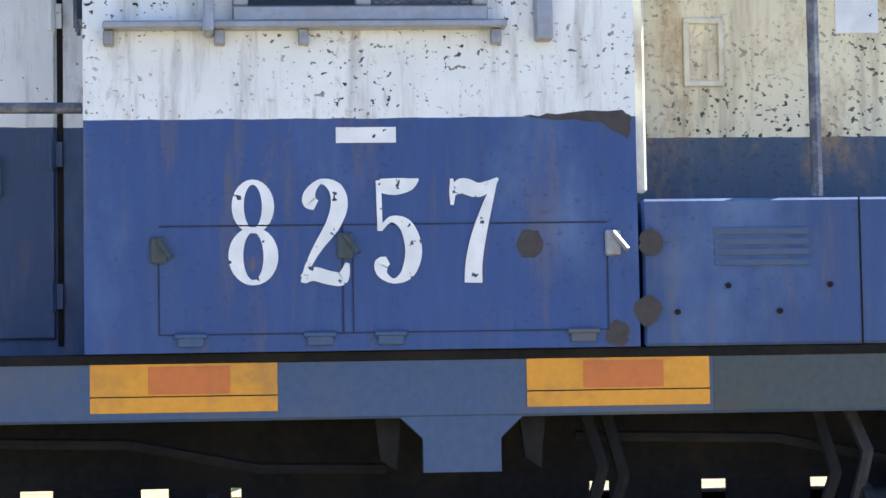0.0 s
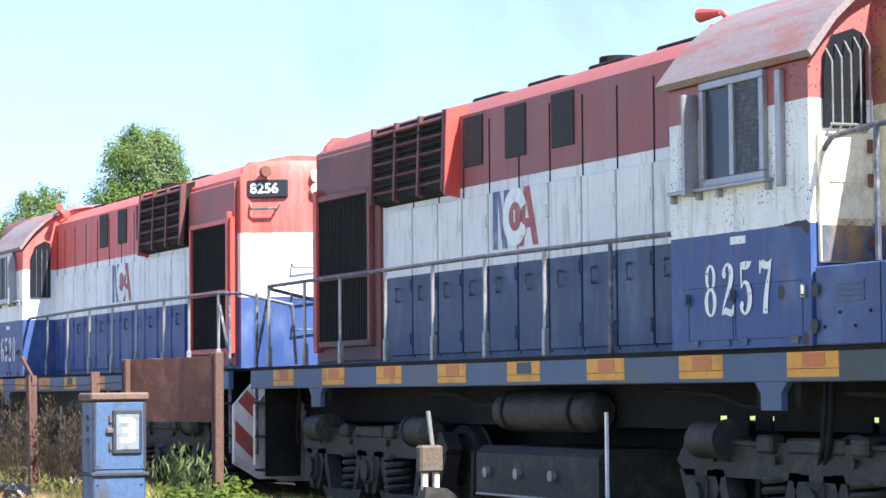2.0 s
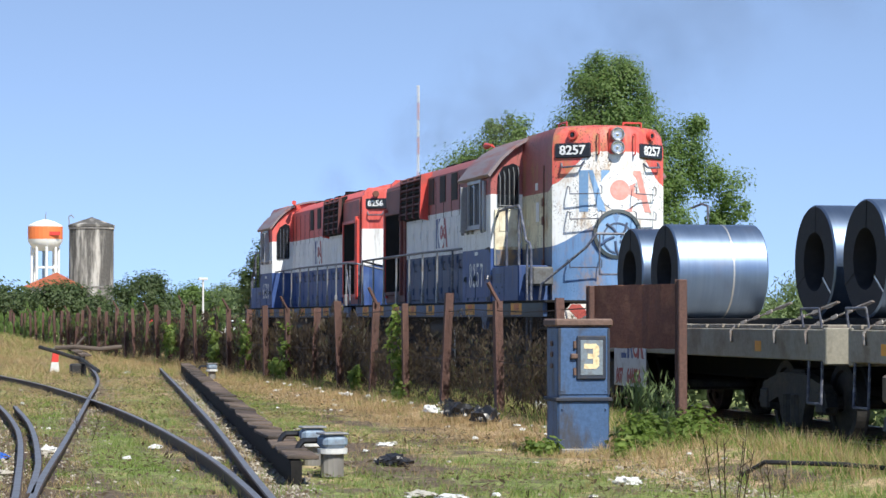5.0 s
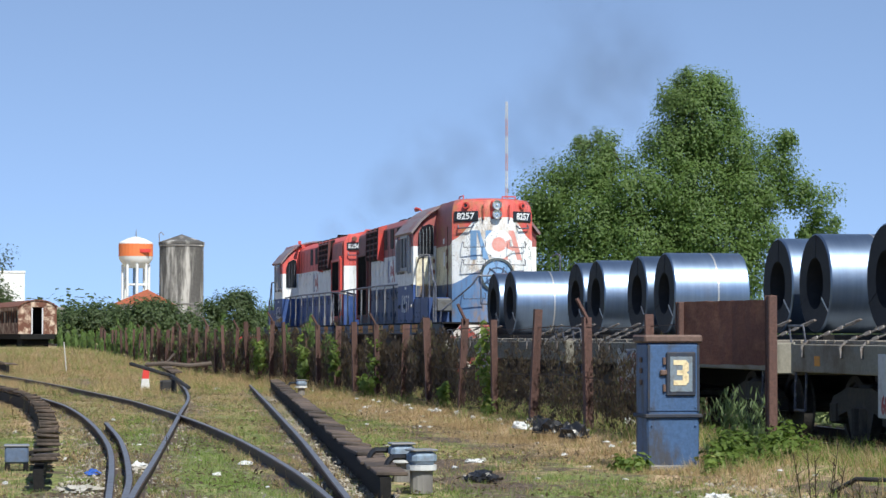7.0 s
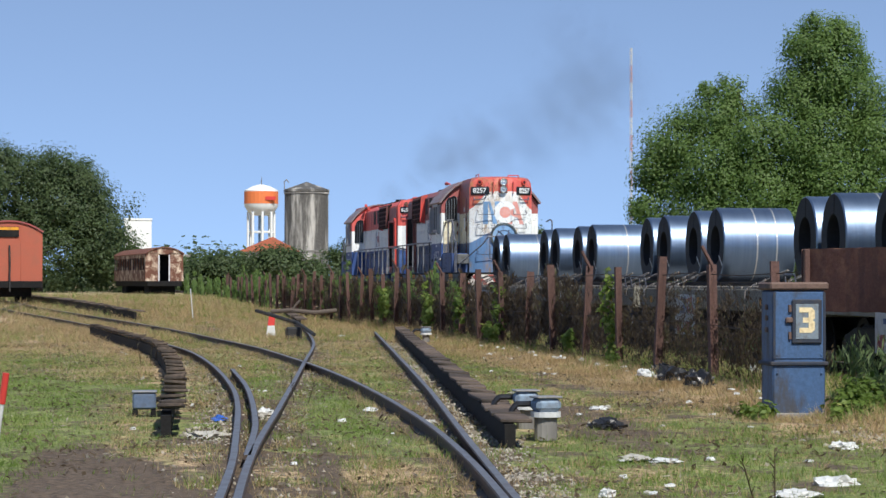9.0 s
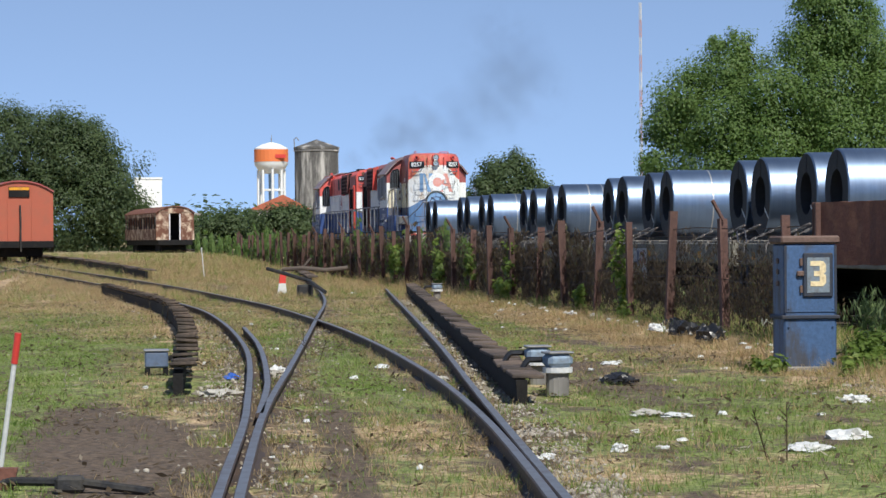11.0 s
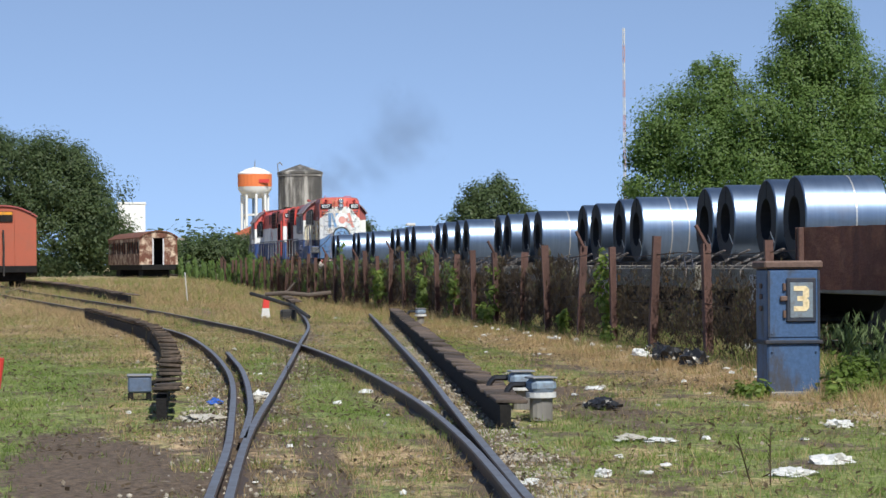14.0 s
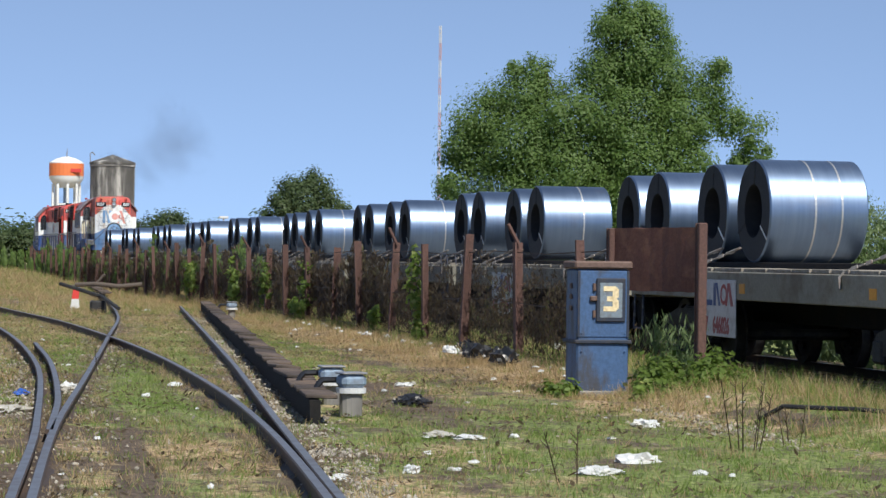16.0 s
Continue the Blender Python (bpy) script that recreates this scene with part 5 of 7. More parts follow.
        for yy in (-0.4, 0.5):
            pipe(cp, [(e + d * 0.04, yy, 1.1), (e + d * 0.2, yy, 0.85), (e + d * 0.25, yy, 0.55)], 0.03, 7)
        part("coupler", cp, IRON, root, "cast coupler and brake hoses")
    lm = bmesh.new()
    disc(lm, (4.95, 0.0, 1.62), 0.1, "x", 0.1, 16)
    part("pilot_lamp", lm, SKINW, root, "round white pilot lamp")
    # tanks and gear between the trucks
    tk = bmesh.new()
    prism(tk, [(s * 1.2, 0.97), (s * 1.28, 0.9), (s * 1.28, 0.5), (s * 1.05, 0.4), (-s * 1.05, 0.4), (-s * 1.28, 0.5), (-s * 1.28, 0.9), (-s * 1.2, 0.97)], "x", -5.05, -2.4)
    ft = part("fuel_tank", tk, IRON, root, "grimy black fuel tank")
    for u in (-4.75, -4.05, -3.3):
        kb = bmesh.new()
        disc(kb, (u, s * 1.27, 0.72), 0.05, "y", s * 0.06, 10)
        part("filler_knob", kb, STEEL, ft)
    part("tank_lip", block(-5.05, -2.4, s * 1.27, s * 1.29, 0.5, 0.52), STEEL, ft)
    rs = bmesh.new()
    lathe(rs, [(0.02, -1.06), (0.12, -1.05), (0.18, -0.98), (0.19, -0.9), (0.19, 0.9), (0.18, 0.98), (0.12, 1.05), (0.02, 1.06)], 20, Matrix.Translation((-3.8, s * 1.05, 1.3)) @ Matrix.Rotation(radians(90), 4, "Y"))
    ar2 = part("air_reservoir", rs, IRON, root, "long cylindrical air reservoir", True)
    for u in (-4.55, -3.1):
        sb = bmesh.new()
        lathe(sb, [(0.2, -0.03), (0.205, 0.03)], 18, Matrix.Translation((u, s * 1.05, 1.3)) @ Matrix.Rotation(radians(90), 4, "Y"))
        part("strap", sb, BLACK, ar2)
    part("measuring_stick", block(-2.32, -2.28, s * 1.24, s * 1.26, 0.5, 1.3), STENCIL, root, "pale upright gauge stick")
    for u, z in ((2.2, 1.3), (2.33, 1.38), (2.5, 1.35), (2.7, 1.3), (1.28, 1.34), (1.36, 1.3), (-10.2, 1.3)):
        hs = pipe(bmesh.new(), [(u, s * 1.25, 1.55), (u + 0.06, s * 1.3, z), (u - 0.02, s * 1.28, 1.05), (u - 0.2, s * 1.2, 0.9)], 0.026, 7)
        part("sand_hose", hs, IRON if u == 2.33 else BLACK, root, "sagging sand hose")
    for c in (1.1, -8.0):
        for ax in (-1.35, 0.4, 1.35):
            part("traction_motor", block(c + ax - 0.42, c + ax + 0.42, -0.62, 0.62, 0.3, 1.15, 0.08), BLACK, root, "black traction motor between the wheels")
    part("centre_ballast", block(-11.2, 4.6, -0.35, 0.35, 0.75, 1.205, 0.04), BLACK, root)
    for c in (1.1, -8.0):
        loco_truck(root, c, s)
        for ax in (-1.75, 0.0, 1.75):
            wheelset(root, c + ax, 0.5, s > 0)
    return root


engine_a = locomotive("8257", -1, False)
engine_b = locomotive("8256", 1, True)
moving.append((engine_a, 0.0, False))
moving.append((engine_b, -23.9, True))

# ---- flat wagons with steel coils ----
PITCH, FIRST, BODY = 11.78, 5.7, 11.15


def wagon_truck(root, u):
    bm = bmesh.new()
    for s in (-1, 1):
        w = s * 1.1
        prism(bm, [(u - 1.12, 0.55), (u - 0.95, 0.78), (u - 0.4, 0.9), (u + 0.4, 0.9), (u + 0.95, 0.78), (u + 1.12, 0.55), (u + 0.9, 0.52), (u + 0.45, 0.62), (u + 0.3, 0.3), (u - 0.3, 0.3), (u - 0.45, 0.62), (u - 0.9, 0.52)], "y", w - 0.06, w + 0.06)
        for d in (-0.13, 0.13):
            rod(bm, (u + d, w + s * 0.03, 0.34), (u + d, w + s * 0.03, 0.66), 0.09, 10)
        for d in (-0.9, 0.9):
            bx(bm, u + d - 0.14, u + d + 0.14, w - 0.08, w + 0.1, 0.46, 0.72, 0.03)
    bx(bm, u - 0.2, u + 0.2, -1.1, 1.1, 0.55, 0.95, 0.02)
    part("bogie_frame", bm, IRON, root, "cast wagon bogie frame")
    for d in (-0.9, 0.9):
        wheelset(root, u + d, 0.44, False, IRON)


def flat_wagon():
    root = thing("flat_wagon", "long grey flat wagon with timber deck carrying steel coils", "wagon", "flat wagons of the train")
    bm = bmesh.new()
    for s in (-1, 1):
        bx(bm, 0, BODY, s * 1.34, s * 1.42, 1.06, 1.4, 0.012)
    for x in (0.0, BODY - 0.1):
        bx(bm, x, x + 0.1, -1.42, 1.42, 1.02, 1.42, 0.015)
    part("side_beam", bm, WAGON, root, "faded grey side and end beams, rust-streaked")
    part("centre_sill", block(0.1, BODY - 0.1, -0.3, 0.3, 0.75, 1.3, 0.02), BLACK, root)
    rb = bmesh.new()
    for k in range(9):
        bx(rb, 0.9 + k * 1.15, 1.0 + k * 1.15, -1.34, 1.34, 1.1, 1.32)
    part("cross_beams", rb, BLACK, root)
    n = 38
    plank = None
    for k in range(n):
        x = (k + 0.5) * BODY / n
        if plank is None:
            plank = part("plank", block(-0.14, 0.14, -1.38, 1.38, 0, 0.045, 0.006), DECKM, root)
            q = plank
        else:
            q = new("plank", plank.data)
            q.parent = root
        q.matrix_basis = pose(x, random.uniform(-0.02, 0.02), 1.4 + random.uniform(-0.004, 0.004))
    for y in (-0.62, 0.62):
        part("coil_bearer", block(0.3, BODY - 0.3, y - 0.08, y + 0.08, 1.44, 1.52, 0.01), DARKTIMBER, root, "dark timber bearers under the coils")
    for u in (0.5, 1.9, 2.6, 8.1, 9.6, 10.6):
        ch = bmesh.new()
        for k in range(9):
            t = k / 8
            p = Vector((u + 0.62 * t, -1.36 + 0.42 * t, 1.44 + 0.24 * t))
            bx(ch, -0.045, 0.045, -0.009, 0.009, -0.022 if k % 2 else -0.009, 0.022 if k % 2 else 0.009, 0.004, Matrix.Translation(p) @ Matrix.Rotation(radians(-24), 4, "Y") @ Matrix.Rotation(radians(33), 4, "Z"))
        rod(ch, (u + 0.46, -1.05, 1.625), (u + 0.64, -0.93, 1.695), 0.018, 8)
        pipe(ch, [(u, -1.37, 1.44), (u - 0.02, -1.44, 1.36), (u + 0.01, -1.44, 1.24)], 0.018, 6)
        part("tie_down_chain", ch, CHAIN, root, "steel chain and ratchet holding a coil")
    for x in (0.9, 4.7, 8.9):
        part("reflector", block(x, x + 0.2, -1.425, -1.42, 1.14, 1.26), ORANGE, root, "orange reflector")
    pl = part("number_panel", block(3.1, 4.6, -1.435, -1.422, 0.6, 1.3, 0.005), PLATEP, root, "white panel with company mark and wagon number")
    for i, m in enumerate(((3.95, LOGO_BLUE), (4.3, LOGO_RED))):
        bm = bmesh.new()
        if i == 0:
            prism(bm, [(3.75, 0.98), (3.84, 0.98), (3.84, 1.26), (3.75, 1.26)], "y", -1.439, -1.435)
            prism(bm, [(3.84, 1.26), (3.9, 1.26), (4.02, 0.98), (3.95, 0.98)], "y", -1.439, -1.435)
            bx(bm, 3.45, 3.7, -1.438, -1.435, 0.98, 1.05)
        else:
            lathe(bm, [(0.13, 0), (0.08, 0)], 20, Matrix.Translation((4.15, -1.438, 1.12)) @ Matrix.Rotation(radians(90), 4, "X"))
            prism(bm, [(4.3, 1.26), (4.38, 1.26), (4.52, 0.98), (4.43, 0.98)], "y", -1.439, -1.435)
            prism(bm, [(4.3, 1.26), (4.33, 1.18), (4.28, 0.98), (4.22, 0.98)], "y", -1.439, -1.435)
        part("panel_mark", bm, m[1], pl)
    for text, x in (("607", 3.37), ("646026", 4.05)):
        t = posed(letters(text, 0.2, 0.004, 0.01, 0.78), Matrix.Translation((x, -1.437, 0.73)) @ FACING[-1])
        part("wagon_number", t, LOGO_RED, pl, "red stencilled wagon number")
    for e, d in ((0.0, -1), (BODY, 1)):
        cp = bmesh.new()
        bx(cp, min(e, e + d * 0.34), max(e, e + d * 0.34), -0.13, 0.13, 0.9, 1.14, 0.04)
        pipe(cp, [(e, 0.5, 1.0), (e + d * 0.2, 0.5, 0.8), (e + d * 0.28, 0.48, 0.6)], 0.025, 6)
        part("coupler", cp, IRON, root)
        xx = 0.35 if d < 0 else BODY - 0.35
        st = bmesh.new()
        pipe(st, [(xx - 0.3, -1.43, 1.42), (xx - 0.3, -1.46, 1.62), (xx + 0.25, -1.46, 1.62), (xx + 0.25, -1.43, 1.42)], 0.014, 6)
        part("deck_hoop", st, RAILING, root)
        st = bmesh.new()
        pipe(st, [(xx - 0.2, -1.4, 1.1), (xx - 0.2, -1.42, 0.6), (xx + 0.2, -1.42, 0.6), (xx + 0.2, -1.4, 1.1)], 0.016, 6)
        part("shunter_step", st, RAILING, root)
    wagon_truck(root, 1.75)
    wagon_truck(root, BODY - 1.75)
    return root


first = flat_wagon()
parts_wheels = [(o.name, u) for o, u, r, f in rolling if o.parent == first]
moving.append((first, FIRST, False))
for k in range(1, 9):
    c = copy_thing(first, Matrix())
    moving.append((c, FIRST + PITCH * k, False))
    for o in c.children:
        if o.name.startswith("wheelset"):
            rolling.append((o, o.matrix_basis.translation.x, 0.44, False))


def coil(length, radius, hole, strap):
    """A coil of sheet steel, its axis across the wagon, wound edges a little uneven."""
    bm = bmesh.new()
    h = length / 2
    prof = [(hole, -h), (radius - 0.02, -h), (radius, -h + 0.02), (radius, h - 0.02), (radius - 0.02, h), (hole, h), (hole, -h)]
    rings = lathe(bm, prof, 56, Matrix.Rotation(radians(90), 4, "X"))
    ob = part("steel_coil", bm, COIL, None, "", True)
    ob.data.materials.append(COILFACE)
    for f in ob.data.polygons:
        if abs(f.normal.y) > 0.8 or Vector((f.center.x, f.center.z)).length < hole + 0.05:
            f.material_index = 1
    tagged(ob, "bluish coil of sheet steel strapped on the wagon deck", "steel coil", "steel coils on the wagons")
    for y in strap:
        sb = bmesh.new()
        lathe(sb, [(radius + 0.003, -0.012), (radius + 0.003, 0.012)], 56, Matrix.Translation((0, y, 0)) @ Matrix.Rotation(radians(90), 4, "X"))
        part("strap", sb, STRAP, ob, "thin bright strap")
    for q in range(3):
        sb = bmesh.new()
        a = 0.6 + q * 2.1
        m = Matrix.Rotation(a, 4, "Y")
        bx(sb, hole, radius - 0.01, -h - 0.006, -h, -0.012, 0.012, 0, m)
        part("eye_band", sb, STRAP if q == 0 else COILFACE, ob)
    return ob


models = [coil(1.3, 0.655, 0.34, (0.15,)), coil(1.3, 0.655, 0.34, (-0.05, 0.3)), coil(1.22, 0.64, 0.33, (0.1,))]
used = [False] * 3
for k in range(9):
    for i, u in enumerate((1.42, 3.12, 8.95, 10.5)):
        if k == 8 and i > 1:
            continue
        j = (k * 2 + i * 3) % 3
        m = Matrix()
        c = models[j] if not used[j] else copy_thing(models[j], m)
        used[j] = True
        moving.append((c, FIRST + PITCH * k + u, None))

# ---- fence, box, sign, levers ----


def fence():
    post = None
    x = -30.3
    k = 0
    while x > -150:
        y = line_y(x) - 2.77 + random.uniform(-0.05, 0.05)
        h = 1.8 + random.uniform(-0.12, 0.12)
        bm = bmesh.new()
        w = random.uniform(0.055, 0.075)
        prism(bm, [(-w, -w), (w, -w), (w, -w + 0.025), (-w + 0.025, -w + 0.025), (-w + 0.025, w), (-w, w)], "z", -0.15, h)
        if k % 3 == 1:
            rod(bm, (0, 0, h - 0.03), (0.02, -0.16, h + 0.26), 0.03, 6)
        ob = solo("fence_post", bm, POSTM, "rusty angle-iron fence post leaning a little", "fence post", "fence posts")
        ob.matrix_basis = pose(x, y, 0.05, random.uniform(-3, 3), random.uniform(-3, 3), random.uniform(-12, 12))
        x -= 3.33 + random.uniform(-0.25, 0.25)
        k += 1
    verts, faces = [], []

    def strip(a, b, w):
        i = len(verts)
        verts.extend([(a[0], a[1], a[2] - w), (a[0], a[1], a[2] + w), (b[0], b[1], b[2] + w), (b[0], b[1], b[2] - w)])
        faces.append((i, i + 1, i + 2, i + 3))

    x = -29.0
    while x > -140:
        near = x > -75
        step = 0.075 if near else 0.16
        y0, y1 = line_y(x) - 2.74, line_y(x - 1.55) - 2.74
        sag = 0.05 * math.sin(x * 1.7)
        w = 0.0045 if near else 0.008
        strip((x, y0, 0.12), (x - 1.55, y1, 1.62 + sag), w)
        strip((x, y0, 1.62 + sag), (x - 1.55, y1, 0.12), w)
        x -= step
    for z in (0.2, 0.9, 1.62):
        x = -29.0
        while x > -140:
            strip((x, line_y(x) - 2.74, z + 0.03 * math.sin(x)), (x - 3.3, line_y(x - 3.3) - 2.74, z + 0.03 * math.sin(x - 3.3)), 0.007)
            x -= 3.3
    tagged(from_lists("wire_netting", verts, faces, plain("rusty_wire", (0.07, 0.05, 0.042), 0.7, (0.13, 0.08, 0.06), 0.8)), "rusty diamond wire netting strung between posts", "fence netting", "", "stuff")


fence()


def signal_cabinet():
    GRIMEBLUE = plain("grimy_blue_black", (0.025, 0.035, 0.06), 0.7, (0.06, 0.05, 0.045), 0.7, patch=8)
    root = thing("signal_cabinet", "blue painted steel track cabinet with a yellow numeral", "cabinet", "", pose(-26.6, 7.22, 0.0))
    part("body", block(-0.25, 0.25, -0.3, 0.3, 0.0, 1.42, 0.02), BOXP, root)
    part("cap", block(-0.28, 0.28, -0.335, 0.335, 1.42, 1.51, 0.02), BOXT, root, "brown rusty cap")
    part("flange", block(-0.28, 0.28, -0.33, 0.33, 0.585, 0.63, 0.01), GRIMEBLUE, root, "dirty flange round the middle")
    part("plinth", block(-0.3, 0.3, -0.34, 0.34, -0.05, 0.06, 0.01), CONCRETE, root)
    part("upper_panel", block(0.25, 0.262, -0.29, 0.29, 0.66, 1.4, 0.006), BOXP, root)
    d = part("door", block(0.262, 0.29, -0.09, 0.25, 0.83, 1.32, 0.012), GRIMEBLUE, root, "small hatch with a grimy dark rim")
    for y0, y1 in ((-0.298, -0.27), (0.27, 0.298)):
        part("corner_strip", block(0.262, 0.268, y0, y1, 0.66, 1.4, 0.002), GRIMEBLUE, root)
    part("recess", block(0.29, 0.296, -0.05, 0.21, 0.88, 1.27, 0.006), plain("hatch_grey_blue", (0.2, 0.25, 0.3), 0.85, (0.1, 0.08, 0.07), 0.5, patch=10), d)
    t = bmesh.new()
    prism(t, [(-0.01, 0.95), (0.13, 0.95), (0.165, 0.985), (0.165, 1.07), (0.14, 1.09), (0.165, 1.11), (0.165, 1.195), (0.13, 1.23), (-0.01, 1.23), (-0.01, 1.175), (0.095, 1.175), (0.095, 1.118), (0.03, 1.118), (0.03, 1.062), (0.095, 1.062), (0.095, 1.005), (-0.01, 1.005)], "x", 0.297, 0.301)
    part("numeral", t, YELLOW, d, "pale yellow numeral three")
    for z in (0.92, 1.22):
        hb = bmesh.new()
        rod(hb, (0.275, -0.11, z - 0.04), (0.275, -0.11, z + 0.04), 0.018, 8)
        part("hinge", hb, BOXT, d)
    lk = bmesh.new()
    bx(lk, 0.26, 0.3, -0.16, -0.08, 1.06, 1.12, 0.01)
    part("latch", lk, BOXT, root)
    for z in (0.95, 1.08, 1.2):
        part("side_bolt", block(-0.05, 0.05, -0.315, -0.3, z, z + 0.06, 0.008), BOXT, root)
    rv = bmesh.new()
    for y in (-0.25, 0.25):
        for z in (0.1, 0.5, 0.7):
            bmesh.ops.create_icosphere(rv, subdivisions=1, radius=0.012, matrix=Matrix.Translation((0.262, y, z)))
    part("rivets", rv, BOXP, root)


signal_cabinet()


def rust_panel():
    root = thing("rusty_sheet_panel", "rust-red sheet iron panel between two posts", "fence panel")
    a, b = Vector((-26.15, 8.3)), Vector((-27.9, 7.75))
    d = (b - a).normalized()
    n = Vector((-d.y, d.x))
    bm = bmesh.new()
    k = 14
    rows = []
    for i in range(k + 1):
        p = a + (b - a) * i / k
        e = 0.005 * math.sin(i * 0.7) + 0.0015 * math.sin(i * 2.9)
        rows.append([bm.verts.new((p.x + n.x * (o + e), p.y + n.y * (o + e), z + random.uniform(-0.006, 0.006))) for o, z in ((-0.004, 1.17), (-0.004, 1.9), (0.004, 1.9), (0.004, 1.17))])
    for r, q in zip(rows, rows[1:]):
        for i in range(4):
            bm.faces.new((r[i], r[(i + 1) % 4], q[(i + 1) % 4], q[i]))
    bm.faces.new(rows[0])
    bm.faces.new(rows[-1][::-1])
    part("sheet", bm, RUST, root, "dented rust-red sheet")
    for p, h in ((a, 1.95), (b, 1.9)):
        c = bmesh.new()
        bx(c, p.x - 0.05, p.x + 0.05, p.y - 0.05, p.y + 0.05, 0.0, h, 0.01)
        bx(c, p.x - 0.07, p.x - 0.05, p.y - 0.06, p.y + 0.06, 0.0, h, 0.004)
        part("post", c, POSTM, root, "rusty channel post")
    ch = bmesh.new()
    for i in range(7):
        p = a + (b - a) * (0.25 + 0.1 * i + random.uniform(0, 0.05))
        vs = [ch.verts.new((p.x - n.x * 0.012 + d.x * q, p.y - n.y * 0.012 + d.y * q, 1.2 + random.uniform(0, 0.12) + w)) for q, w in ((0, 0), (0.04, 0.01), (0.05, 0.05), (0.01, 0.04))]
        ch.faces.new(vs)
    part("flaked_paint", ch, STENCIL, root, "pale flaked paint spots")


rust_panel()


def switch_stand(x, y):
    root = thing("switch_lever_stand", "old cast iron points lever stand in the grass", "lever stand", "", pose(x, y, 0))
    bm = bmesh.new()
    prism(bm, [(-0.09, 0), (0.09, 0), (0.06, 0.3), (0.08, 0.55), (-0.08, 0.55), (-0.05, 0.3)], "x", -0.07, 0.07)
    part("pedestal", bm, IRON, root, "tapered iron pedestal")
    bm = bmesh.new()
    prism(bm, [(-0.1, 0.53), (0.2, 0.48), (0.24, 0.55), (0.12, 0.64), (-0.08, 0.66)], "x", -0.09, 0.09)
    part("quadrant", bm, IRON, root)
    for q in (-0.06, 0.05):
        part("fork", block(-0.03, 0.03, q - 0.025, q + 0.025, 0.62, 0.8, 0.008), plain("peeling_white", (0.6, 0.56, 0.5), 0.8, (0.2, 0.14, 0.1), 0.6, patch=12), root)
    part("weight", block(-0.06, 0.06, -0.12, 0.1, 0.78, 1.02, 0.02), DEADWOOD, root, "flaking counterweight block")
    bm = bmesh.new()
    rod(bm, (0, 0.02, 1.0), (0, -0.02, 1.32), 0.022, 8)
    part("lever", bm, STEEL, root, "pale lever bar")
    bm = pipe(bmesh.new(), [(0, 0.05, 0.2), (-0.5, -0.3, 0.22), (-1.3, -0.75, 0.2), (-1.55, -0.9, 0.06)], 0.022, 7)
    part("pull_rod", bm, IRON, root, "rusty rod to the points")


switch_stand(-19.93, 8.28)


def track_pot(x, y, turn, big):
    root = thing("impedance_bond_pot", "grey-blue steel track connection pot on a short post", "track box", "track pots", pose(x, y, rise(x, y), 0, 0, turn))
    bm = bmesh.new()
    rod(bm, (0, 0, 0), (0, 0, 0.24), 0.11 if big else 0.09, 14)
    part("post", bm, CONCRETE, root)
    bm = bmesh.new()
    rod(bm, (0, 0, 0.22), (0, 0, 0.27), 0.145, 16)
    part("white_collar", bm, PLASTIC, root)
    bm = bmesh.new()
    bx(bm, -0.125, 0.125, -0.125, 0.125, 0.27, 0.4, 0.04)
    part("box", bm, plain("grey_blue_enamel", (0.24, 0.32, 0.42), 0.85, (0.12, 0.1, 0.09), 0.5, patch=8), root, "rounded grey-blue box")
    part("lid", block(-0.13, 0.13, -0.13, 0.13, 0.4, 0.42, 0.012), STEEL, root)
    bm = pipe(bmesh.new(), [(-0.1, -0.12, 0.34), (-0.1, -0.26, 0.34), (-0.1, -0.3, 0.3), (-0.1, -0.34, 0.2)], 0.03, 7)
    part("cable", bm, BLACKBAG, root)


track_pot(-23.0, 3.82, 10, True)
track_pot(-24.4, 3.85, 0, False)
track_pot(-59.5, 6.9, 0, False)


def track_case():
    root = thing("track_case", "small blue-grey track connection case on feet", "track box", "", pose(-27.2, 0.02, 0))
    part("case", block(-0.12, 0.12, -0.13, 0.13, 0.1, 0.28, 0.02), plain("case_blue", (0.11, 0.15, 0.23), 0.8, (0.1, 0.09, 0.08), 0.5, patch=8), root)
    part("lid", block(-0.13, 0.13, -0.14, 0.14, 0.28, 0.305, 0.01), ALU, root, "pale metal lid")
    for q in (-0.1, 0.1):
        part("foot", block(-0.1, 0.1, q - 0.03, q + 0.03, -0.02, 0.1, 0.01), BLACK, root)
    part("conduit", pipe(bmesh.new(), [(0, 0.13, 0.2), (0, 0.22, 0.22), (0, 0.27, 0.05)], 0.03, 7), BLACK, root)


track_case()


def marker(x, y, h, lean, name, label, cap, capm):
    root = thing(name, label, "marker post", "", pose(x, y, rise(x, y), lean[0], lean[1], 0))
    bm = bmesh.new()
    rod(bm, (0, 0, 0), (0, 0, h - cap), 0.017, 8)
    part("shaft", bm, PLASTIC, root)
    bm = bmesh.new()
    rod(bm, (0, 0, h - cap), (0, 0, h), 0.022, 8)
    part("top", bm, capm, root)


marker(-16.0, -1.0, 0.93, (-8, 6), "marker_stake", "leaning white stake with a red top", 0.2, REDW)
marker(-84.4, 1.72, 1.05, (5, 0), "white_stake", "short leaning white stake", 0.05, PLASTIC)


